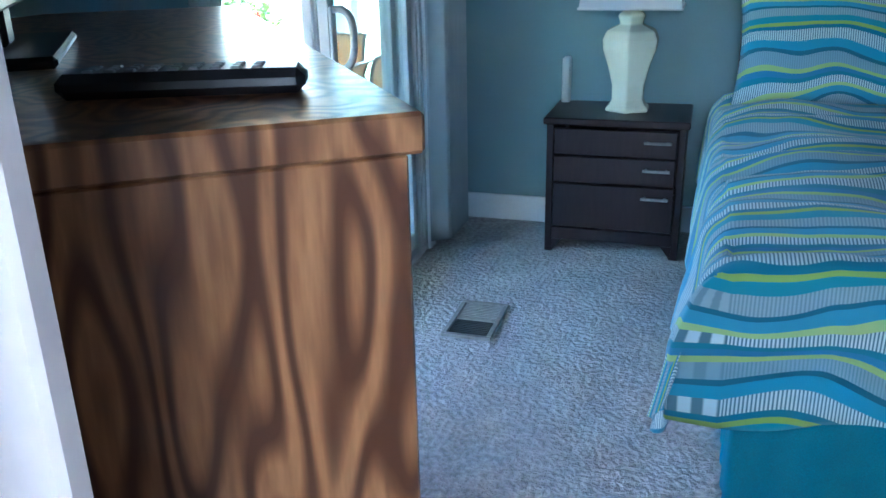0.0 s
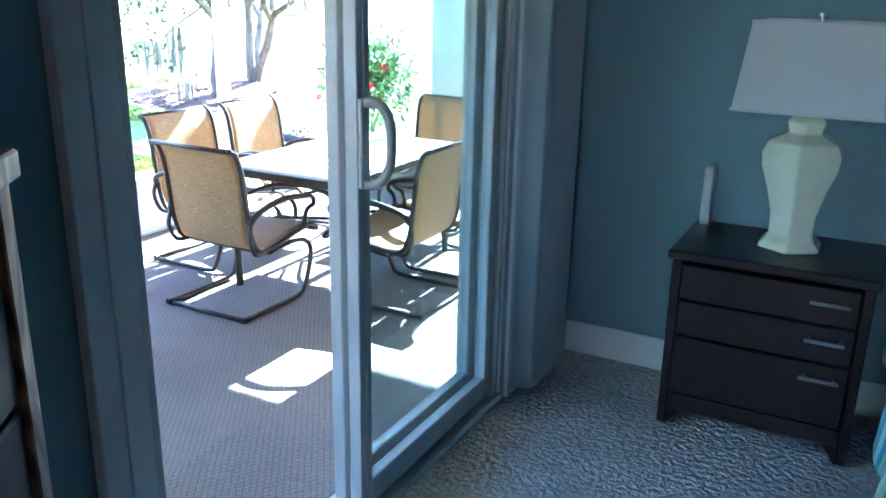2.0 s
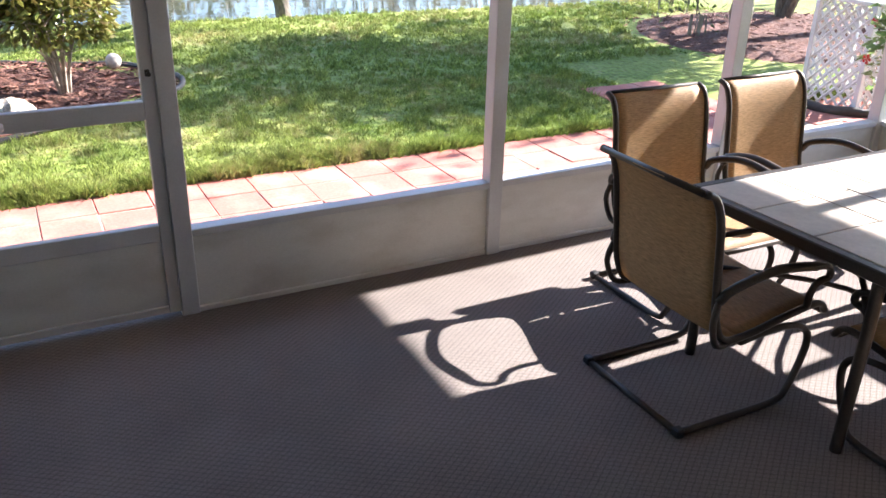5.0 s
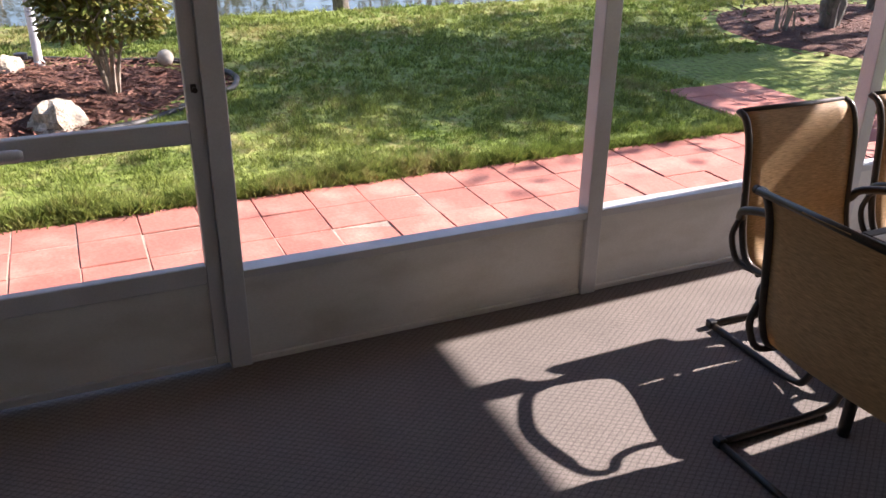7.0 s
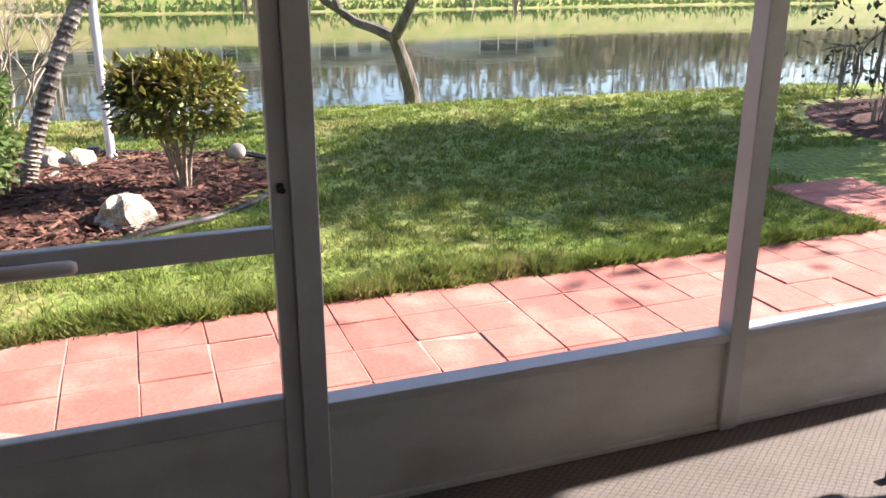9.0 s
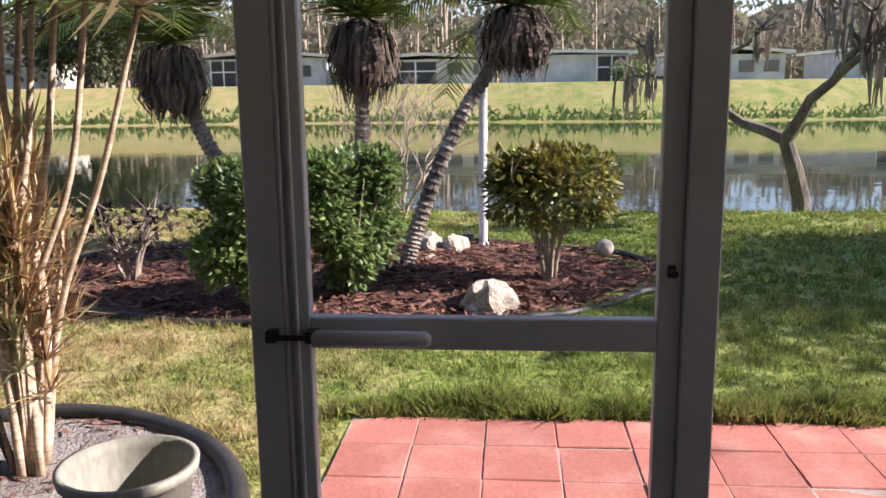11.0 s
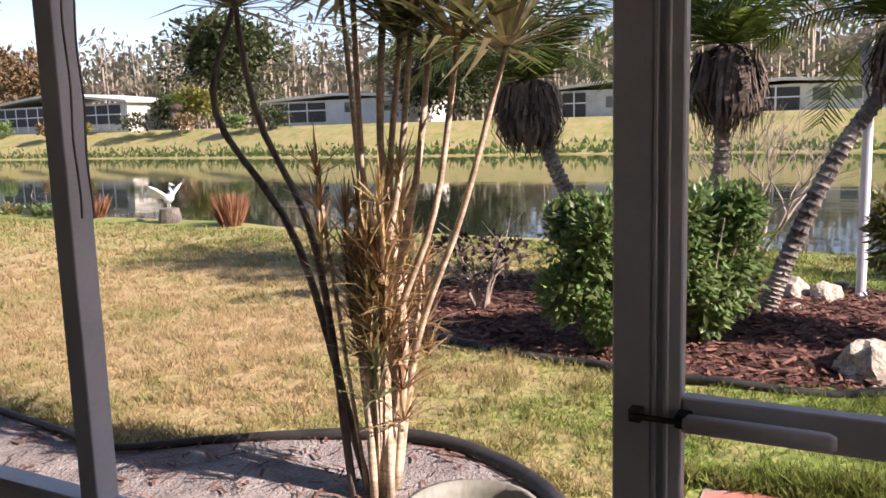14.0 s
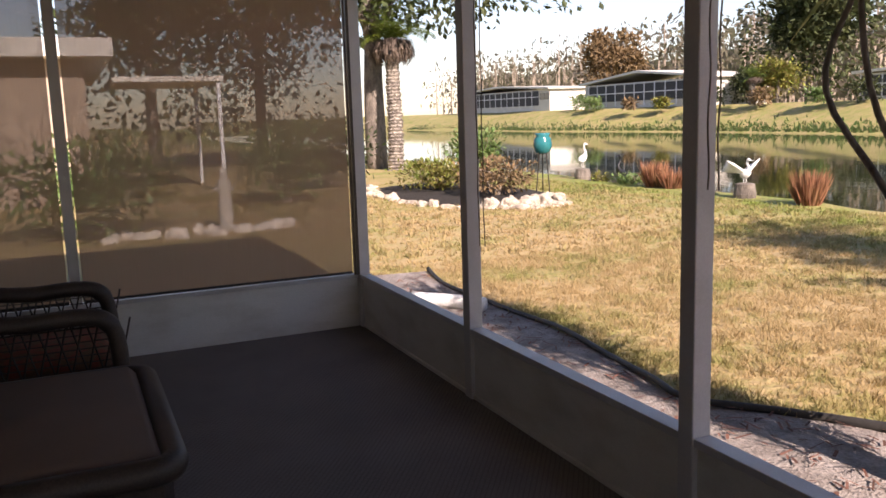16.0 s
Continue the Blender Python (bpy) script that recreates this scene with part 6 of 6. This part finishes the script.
# big trunks south of the lawn
palm("palm_tree", (-9.3, -21.4, GZ), [(0, 0, 0), (-.03, .0, 1.1), (-.05, -.1, 2.2), (-.05, -.1, 3.4)], .19, (.45, .7), 51, 18, .3, "tall palm with a thick pale trunk")
small_tree("oak_tree", (-9.2, -22.6, GZ), 8.0, .32, 52, "oakleaf", "large mossy oak with a pale trunk", 8000, (6.0, 4.2, 1.8), .24, zc=.72)

# out of view; placed so that its crown throws shade on the lawn
small_tree("oak_tree", (-6.9, 10.4, GZ), 5.8, .16, 54, "oakleaf", "unseen leafy oak added to throw shade on the lawn", 1000, (2.3, 2.7, 1.2), .16, zc=.76)

# things behind the brown shade
bush("garden_bush", (-1.4, -11.8, GZ), (1.3, .9), 1.35, 1800, .12, M["leaf"], "dark green garden bush beside the neighbouring house", 17, 7, low=.05)
bush("garden_bush", (-4.6, -14.5, GZ), (.9, .9), 1.5, 1500, .12, M["leaf"], "dark green garden bush", 18, 7, low=.05)
bush("garden_bush", (-6.2, -17.5, GZ), (1.3, 1.0), 1.6, 1500, .13, M["oakleaf"], "dull green garden bush under the trees", 19, 7, low=.05)
for (x, y, h, sd) in ((-3.6, -26, 6.5, 55), (-7.4, -29, 7.5, 56)):
    small_tree("oak_tree", (x, y, GZ), h, .2, sd, "oakleaf", "dark leafy oak behind the neighbouring garden", 2600, (3.0, 2.4, h * .34), .26, zc=.52)
bm = bmesh.new()
lathe(bm, [(.15, 0), (.15, .10), (.11, .12), (.13, .3), (.11, .55), (.10, .70), (.13, .82), (.10, .92), (.045, .95), (.07, 1.0), (.078, 1.06), (.06, 1.13), (.02, 1.16)], 18)
box(bm, -.17, .17, -.06, .06, .70, .80, .03)
ob = part("garden_statue", bm, M["statue"], smooth=True)
ob.data.transform(Matrix.Diagonal((.78, .78, .74, 1)))
ob.matrix_basis = pose(-3.03, -11.5, GZ)
tagged(ob, "pale cast-stone garden statue on a low base", "garden statue")
for k in range(22):
    rock((-3.9 + k * .11 + rnd.uniform(-.1, .1), -11.3 + rnd.uniform(-.25, .15), GZ), (rnd.uniform(.07, .14), rnd.uniform(.07, .14), rnd.uniform(.06, .13)), 300 + k, "white garden stone near the statue", "garden_stone", "gravelmat", "stones by the statue")
nb = thing("neighbour_house", (-1.6, -17.0, GZ), "neighbouring single-storey house of tan block with a white fascia", "house")
bm = bmesh.new()
box(bm, 0.0, 8, -9, 0, 0, 2.65)
part("wall", bm, M["brickwall"], nb)
bm = bmesh.new()
box(bm, -.5, 8.5, -9.5, .55, 2.65, 2.98, .01)
part("roof", bm, M["roofwhite"], nb)
bm = bmesh.new()
box(bm, -2.6, -.5, -4, -.6, 2.25, 2.36, .01)
part("carport_roof", bm, M["roofwhite"], nb)
for (x, y) in ((-2.5, -.7), (-2.5, -3.9)):
    bm = bmesh.new()
    box(bm, x - .04, x + .04, y - .04, y + .04, 0, 2.25, .005)
    part("carport_post", bm, M["white"], nb)
bm = bmesh.new()
tube(bm, smooth_path([(-3.46, -6.0, GZ + .06), (-3.66, -5.78, GZ + .06), (-3.83, -5.53, GZ + .06)], 4), .055, 12)
tagged(part("drain_pipe", bm, M["pvc"], smooth=True), "white corrugated drain pipe lying on the sand", "pipe")

# things north of the porch
bush("hibiscus_bush", (-3.45, 5.5, GZ), (.50, .42), 1.25, 2600, .075, M["leaf"], "green hibiscus bush with a few red flowers", 61, 8, low=.15)
for k in range(9):
    a, zz = k * 2.4, .45 + .08 * k
    fl = thing("hibiscus_flower", (-3.45 + .45 * math.cos(a), 5.42 - .33 * abs(math.sin(a)), GZ + zz), "red hibiscus flower on the bush", "flower", "red flowers on the hibiscus")
    bm = bmesh.new()
    for p in range(5):
        b_ = p * math.tau / 5
        c_, s_ = math.cos(b_), math.sin(b_)
        v = [bm.verts.new(q) for q in [(0, 0, 0), (.028 * c_ - .014 * s_, -.012, .028 * s_ + .014 * c_), (.040 * c_, -.004, .040 * s_), (.028 * c_ + .014 * s_, -.012, .028 * s_ - .014 * c_)]]
        bm.faces.new(v)
    part("petals", bm, M["flower"], fl)
lat = thing("lattice_box", (-4.34, 5.86, GZ), "white plastic lattice enclosure beside the paving", "screen")
W = .26
for (sx, sy, along) in ((0, -W, 0), (0, W, 0), (-W, 0, 1), (W, 0, 1)):
    for k in range(-8, 9):
        for sg in (-1, 1):
            # diagonal strips clipped to the panel
            pts = []
            for u in np.linspace(-W, W, 21):
                z = .42 + sg * (u * 1.0) + k * .095
                if 0.02 <= z <= .84:
                    pts.append((u, z))
            if len(pts) > 1:
                bm = bmesh.new()
                a, b = pts[0], pts[-1]
                A = (a[0], sy, a[1]) if not along else (sx, a[0], a[1])
                B = (b[0], sy, b[1]) if not along else (sx, b[0], b[1])
                tube(bm, [A, B], .013, 4)
                part("lattice_strip", bm, M["white"], lat)
bm = bmesh.new()
for sx in (-1, 1):
    for sy in (-1, 1):
        box(bm, sx * W - .02, sx * W + .02, sy * W - .02, sy * W + .02, 0, .86, .003)
box(bm, -W - .02, W + .02, -W - .02, W + .02, .84, .87, .003)
part("frame", bm, M["white"], lat)
ring = thing("bed_edging", (-4.34, 5.86, GZ), "black plastic edging ring round the lattice enclosure", "garden edging")
bm = bmesh.new()
tube(bm, [(.44 * math.cos(k * math.tau / 28), .44 * math.sin(k * math.tau / 28), .035 + .006 * math.sin(k * 1.9)) for k in range(28)], .042, 8, closed=True)
part("edging_strip", bm, M["rubber"], ring, smooth=True)
ut = thing("utility_cabinet", (-2.85, 6.3, GZ), "grey metal utility cabinet with meter boxes and a pipe", "utility box")
bm = bmesh.new()
box(bm, -.26, .12, -.10, .10, 0, 1.55, .01)
part("panel", bm, M["galv"], ut)
bm = bmesh.new()
box(bm, .12, .34, -.08, .08, .55, .85, .015)
box(bm, .14, .32, -.09, .07, .95, 1.25, .015)
part("meter_box", bm, M["galv"], ut)
bm = bmesh.new()
tube(bm, [(.23, 0, 0), (.23, 0, 1.5)], .03, 10)
part("conduit", bm, M["pvc"], ut)
structure(boxes("garden_wall", [(-3.6, -0.2, 5.25, 5.33, GZ - .1, GZ + .12)], M["rubber"]), "dark garden border")

# far houses: each faces the pond (+x)


def far_house(x, y0, y1, z0, h, ridge, screened, wall, label):
    t = thing("lakeside_house", (x, (y0 + y1) / 2, z0), label, "house")
    W = (y1 - y0) / 2
    bm = bmesh.new()
    box(bm, -8, 0, -W, W, -1.2, h)
    part("wall", bm, M[wall], t)
    bm = bmesh.new()
    o = .55
    A = [(-8.5, -W - o, h), (o, -W - o, h), (o, 0, h + ridge), (-8.5, 0, h + ridge), (o, W + o, h), (-8.5, W + o, h)]
    up = [bm.verts.new((a, b, c + .22)) for a, b, c in A]
    dn = [bm.verts.new((a, b, c)) for a, b, c in A]
    for f in ((0, 1, 2, 3), (3, 2, 4, 5)):
        bm.faces.new([up[i] for i in f])
        bm.faces.new([dn[i] for i in f][::-1])
    for a, b in ((0, 1), (1, 2), (2, 4), (4, 5), (5, 3), (3, 0)):
        bm.faces.new((up[a], dn[a], dn[b], up[b]))
    bmesh.ops.recalc_face_normals(bm, faces=bm.faces)
    part("roof", bm, M["roofwhite"], t, "low white roof")
    s0, s1 = screened
    n = max(2, int((s1 - s0) * 2 * W / 1.6))
    for k in range(n):
        a, b = -W + (s0 + (s1 - s0) * k / n) * 2 * W, -W + (s0 + (s1 - s0) * (k + 1) / n) * 2 * W
        bm = bmesh.new()
        box(bm, .01, .06, a + .07, b - .07, .55 if "gabled" in label else .15, h - .18)
        part("window", bm, M["darkscreen"], t, "dark porch screen")
        bm = bmesh.new()
        box(bm, .0, .10, a - .05, a + .05, 0, h, .005)
        part("post", bm, M["white"], t)
    bm = bmesh.new()
    box(bm, .05, .12, -W + s0 * 2 * W, -W + s1 * 2 * W, h * .55, h * .55 + .10)
    part("rail", bm, M["white"], t)
    if s1 < .95:
        for k in range(2):
            c = -W + (s1 + (1 - s1) * (.3 + .45 * k)) * 2 * W
            bm = bmesh.new()
            box(bm, .0, .05, c - .55, c + .55, .9, 1.75)
            part("window", bm, M["winglass"], t, "window pane")


far_house(-58, -119, -92.5, 1.95, 2.2, .6, (0.0, .9), "stucco", "far white house with a dark screened porch")
far_house(-58, -84.5, -64, 1.6, 2.5, 1.0, (.04, .96), "stucco", "far gabled white house with a screened veranda")
far_house(-62, -50, -35.5, 1.55, 2.0, .35, (0.0, .42), "stucco", "far cream house with a dark screened porch")
far_house(-66, -24.6, -14.4, 1.2, 2.3, .5, (0.1, .3), "greysiding", "far pale grey house behind the pond")
far_house(-66, -12.5, -1.4, 1.2, 2.05, .3, (.3, .6), "stucco", "far low white house")
far_house(-66, -0.9, 8.6, 1.2, 2.25, .15, (.75, .98), "greysiding", "far pale house with a carport")
far_house(-66, 12, 20, 1.1, 2.2, .4, (.2, .5), "greysiding", "far grey house behind the mossy tree")
far_house(-66, 24, 34, 1.1, 2.2, .4, (.3, .8), "greysiding", "far grey house with dark windows")

# distinct far trees
small_tree("oak_tree", (-76, -68, 1.3), 12.5, .5, 71, "oakleaf", "large dark evergreen oak across the pond", 5200, (5.0, 7.5, 5.2), .75, zc=.62)
small_tree("oak_tree", (-62, -31.5, 1.3), 7.0, .4, 72, "oakleaf", "broad dark evergreen tree on the far bank", 5200, (4.0, 6.0, 3.0), .5, zc=.55)
small_tree("cypress_tree", (-80, -110, 1.3), 11.5, .45, 73, "rust", "rusty-leaved tree across the pond", 2600, (4.5, 6.5, 4.5), .75, zc=.62)
small_tree("garden_tree", (-62, -59, 1.3), 4.0, .2, 74, "yleaf", "yellow-green garden tree by a far house", 1500, (2.0, 2.4, 1.5), .35, zc=.6)
small_tree("garden_tree", (-62, -62, 1.3), 3.2, .2, 75, "oakleaf", "dark garden tree by a far house", 1500, (2.0, 2.0, 1.3), .35, zc=.5)
palm("palm_tree", (-57, -57, 1.3), [(0, 0, 0), (0, 0, .8), (0, 0, 1.6), (0, .1, 2.3)], .28, (.5, .6), 76, 20, .2, "short palm on the far lawn")
for k, (x, y, s, c) in enumerate([(-56, -80, 1.0, "leaf"), (-56, -61, 1.1, "oakleaf"), (-56, -68, .7, "yleaf"), (-57, -56, 1.0, "rust"), (-56, -49, .8, "leaf"), (-57, -45.5, 1.2, "oakleaf"), (-64, 8.5, 1.1, "leaf"), (-62, -12, 1.0, "leaf"), (-57, -84, 1.2, "leaf"), (-55, -72, .7, "rust")]):
    bush("far_bush", (x, y, 1.3), (1.2 * s, 1.4 * s), 1.5 * s, 420, .35, M[c], "shrub beside a far house", 80 + k, 4, low=.05)


def woods():
    """The winter woods behind the houses: pale trunks, bare twigs and thin mixed foliage."""
    rr = random.Random(90)
    vs, fs = [], []
    ts, tf = [], []
    for k in range(520):
        x = -84 - rr.random() * 40
        y = -190 + 290 * rr.random()
        h = rr.uniform(10, 17) * (1 if y < 0 else .85)
        b = len(ts)
        lean = rr.uniform(-.6, .6)
        w = rr.uniform(.12, .30)
        for zz, ww, l in ((0, w, 0), (h * .5, w * .7, lean * .4), (h, w * .15, lean)):
            for sx, sy in ((1, 0), (-.5, .87), (-.5, -.87)):
                ts.append((x + sx * ww, y + sy * ww + l, zz))
        for lv in (0, 3):
            for i in range(3):
                tf.append((b + lv + i, b + lv + (i + 1) % 3, b + lv + 3 + (i + 1) % 3, b + lv + 3 + i))
        for j in range(11):      # side limbs
            z0 = h * rr.uniform(.3, .92)
            L = rr.uniform(1.0, 2.8)
            a = rr.random() * math.tau
            p, e = Vector((x, y + lean * z0 / h, z0)), Vector((x + L * math.cos(a), y + L * math.sin(a), z0 + L * rr.uniform(.3, 1.1)))
            s = Vector((0, .05, .03))
            b = len(ts)
            ts += [tuple(p - s), tuple(p + s), tuple(e)]
            tf.append((b, b + 1, b + 2))
        for j in range(60):
            c = Vector((x + rr.gauss(0, 1.8), y + rr.gauss(0, 2.0), h * rr.uniform(.18, 1.0)))
            s = rr.uniform(.25, .85)
            d = Vector((rr.gauss(0, .4), rr.gauss(0, 1), rr.gauss(0, 1.1))).normalized() * s
            n_ = Vector((rr.gauss(0, .4), rr.gauss(0, 1), rr.gauss(0, 1))).normalized() * s * .5
            b = len(vs)
            vs += [c - d, c + n_, c + d, c - n_]
            fs.append((b, b + 1, b + 2, b + 3))
    o = soup("far_woods_trunks", ts, tf, M["palebark"])
    tagged(o, "pale bare trunks of the winter woods", "woods", kind="stuff")
    o = soup("far_woods_foliage", vs, fs, M["woods"])
    tagged(o, "thin grey-brown and green foliage of the winter woods", "woods", kind="stuff")


woods()
vs, fs = [], []
NB = 160
for i in range(NB):
    y = -260 + i * 2.6
    for j in range(4):
        z = [0, 5, 9.5, 12.5 + 3.0 * noise.noise((y * .05, 0, 0)) + 1.3 * noise.noise((y * .4, 2, 0))][j]
        vs.append((-126 + 3 * noise.noise((y * .3, z, 5)), y, z))
for i in range(NB - 1):
    for j in range(3):
        a = i * 4 + j
        fs.append((a, a + 4, a + 5, a + 1))
structure(soup("backdrop", vs, fs, M["woods"]), "wooded skyline, haze put into its colour, far behind the pond")


def bank_plants():
    rr = random.Random(93)
    vs, fs = [], []
    for k in range(5200):
        y = -125 + 175 * rr.random()
        f = far_shore(y)
        x = f - abs(rr.gauss(0, .8)) + .3
        z = ground_z(x, y)
        h = rr.uniform(.1, .45)
        s = rr.uniform(.05, .16)
        b = len(vs)
        vs += [(x, y - s, z), (x, y + s, z), (x + rr.uniform(-.1, .2), y + rr.uniform(-.2, .2), z + h)]
        fs.append((b, b + 1, b + 2))
    tagged(soup("bank_weeds", vs, fs, M["leaf"]), "green waterside weeds on the far bank", "weeds", kind="stuff")


bank_plants()

# ---- lawn blades, mulch chips, litter ----


def inside(poly, x, y):
    c = False
    n = len(poly)
    for i in range(n):
        x1, y1 = poly[i]
        x2, y2 = poly[(i + 1) % n]
        if (y1 > y) != (y2 > y) and x < (x2 - x1) * (y - y1) / (y2 - y1) + x1:
            c = not c
    return c


PAD = (-5.67, -4.54, 4.08, 4.93)
PX = -4.545


def on_lawn(x, y):
    if x < near_shore(y) + .05:
        return False
    if x > PX and -0.93 < y:
        return False
    if x > PX and y > -1.3 and x > -3.6:
        return False
    if PAD[0] < x < PAD[1] and PAD[2] < y < PAD[3]:
        return False
    if inside(BED1, x, y) or inside(ISL, x, y) or inside(BED2, x, y):
        return False
    if x > -4.55 and inside(SAND, x, y):
        return False
    return x < -3.0


def blades(name, n, x0, x1, y0, y1, h, w, seed, label):
    rr = random.Random(seed)
    vs, fs = [], []
    k = 0
    while k < n:
        x, y = rr.uniform(x0, x1), rr.uniform(y0, y1)
        if noise.noise((x * 1.7, y * 1.7, 3)) < -.38 and rr.random() < .6:
            k += 1
            continue
        if not on_lawn(x, y):
            k += 1
            continue
        z = ground_z(x, y) - .004
        for j in range(5):
            a = rr.random() * math.tau
            px, py = x + rr.gauss(0, .02), y + rr.gauss(0, .02)
            hh = h * rr.uniform(.4, 1.1) * (1 + 1.1 * noise.noise((px * 5, py * 5, 7)))
            lx, ly = rr.gauss(0, .55) * hh, rr.gauss(0, .55) * hh
            cx, cy = w * math.cos(a), w * math.sin(a)
            b = len(vs)
            vs += [(px - cx, py - cy, z), (px + cx, py + cy, z), (px + lx, py + ly, z + hh)]
            fs.append((b, b + 1, b + 2))
        k += 1
    tagged(soup(name, vs, fs, M["blade"]), label, "grass", kind="stuff")


blades("grass", 34000, -6.6, -3.1, -7.5, 4.5, .050, .0042, 1, "short lawn grass blades")
blades("grass", 22000, -10.5, -6.6, -8, 9, .050, .0075, 2, "short lawn grass blades")
blades("grass", 9000, -10.5, -3.1, -17, -7.5, .055, .012, 3, "short lawn grass blades further off")
blades("grass", 9000, PX - .14, PX + .0, -1.0, 6.3, .075, .005, 4, "ragged grass along the paving")

rr = random.Random(5)
vs, fs = [], []
for poly, n, z in ((BED1, 11000, GZ + .02), (BED2, 2500, GZ + .02)):
    xs_, ys_ = [p[0] for p in poly], [p[1] for p in poly]
    cx, cy = sum(xs_) / len(xs_), sum(ys_) / len(ys_)
    for k in range(n):
        x, y = rr.uniform(min(xs_), max(xs_)), rr.uniform(min(ys_), max(ys_))
        if not inside(poly, x, y):
            continue
        f = max(abs(x - cx) / (max(xs_) - cx), abs(y - cy) / (max(ys_) - cy))
        zz = z + .045 * (1 - min(1, f) ** 2) + rr.uniform(-.015, .012)
        L, w = rr.uniform(.015, .05), rr.uniform(.004, .010)
        a, t_ = rr.random() * math.tau, rr.uniform(-.35, .35)
        d = Vector((math.cos(a) * L, math.sin(a) * L, t_ * L))
        s = Vector((-math.sin(a) * w, math.cos(a) * w, rr.uniform(-.004, .006)))
        c = Vector((x, y, zz))
        b = len(vs)
        vs += [c - d - s, c + d - s, c + d + s, c - d + s, c + Vector((0, 0, -.01))]
        fs += [(b, b + 1, b + 2, b + 3)]
tagged(soup("mulch_chips", vs, fs, M["chip"]), "loose red-brown mulch chips", "mulch", kind="stuff")

rr = random.Random(6)
vs, fs = [], []
for k in range(1500):
    x, y = rr.uniform(-4.4, -2.95), rr.uniform(-7, -1.1)
    if not inside(SAND, x, y):
        continue
    a, L, w = rr.random() * math.tau, rr.uniform(.006, .05), rr.uniform(.002, .008)
    c = Vector((x, y, GZ + .026))
    d, s = Vector((math.cos(a) * L, math.sin(a) * L, .004)), Vector((-math.sin(a) * w, math.cos(a) * w, 0))
    b = len(vs)
    vs += [c - d - s, c + d - s, c + d + s, c - d + s]
    fs.append((b, b + 1, b + 2, b + 3))
tagged(soup("leaf_litter", vs, fs, M["chip"]), "twigs and leaf litter on the sand", "leaf litter", kind="stuff")

# ---- pavers, the last of all ----
PP = 0.2825      # from paver to paver
structure(boxes("paving_bed", [(-4.535, WX - .06, -0.885, 6.3, GZ - .03, GZ + .006), (PAD[0] + .01, -4.535, PAD[2], PAD[3], GZ - .03, GZ + .003)], M["joint"]), "sandy joints under the pavers")
pav = new("pavement")
structure(pav, "red square concrete pavers laid in a grid beside the porch")
shapes = []
for v in range(6):
    bm = bmesh.new()
    box(bm, -.1396, .1396, -.1396, .1396, -.03, .010, .004)
    me = bpy.data.meshes.new("paver")
    bm.to_mesh(me)
    bm.free()
    me.materials.append(M["paver"])
    shapes.append(me)
rr = random.Random(8)
cells = [(-4.54 + PP * (i + .5), -.885 + PP * (j + .5)) for j in range(25) for i in range(6)] + [(-4.54 - PP * (i + .5), PAD[2] + PP * (j + .5)) for i in range(4) for j in range(3)]
for k, (x, y) in enumerate(cells):
    o = new("paver", shapes[k % 6])
    o.parent = pav
    o.matrix_basis = pose(x + rr.uniform(-.002, .002), y + rr.uniform(-.002, .002), GZ + rr.uniform(-.004, .004), rr.uniform(-.5, .5), rr.uniform(-.5, .5), rr.uniform(-.5, .5) + 90 * (k % 4))
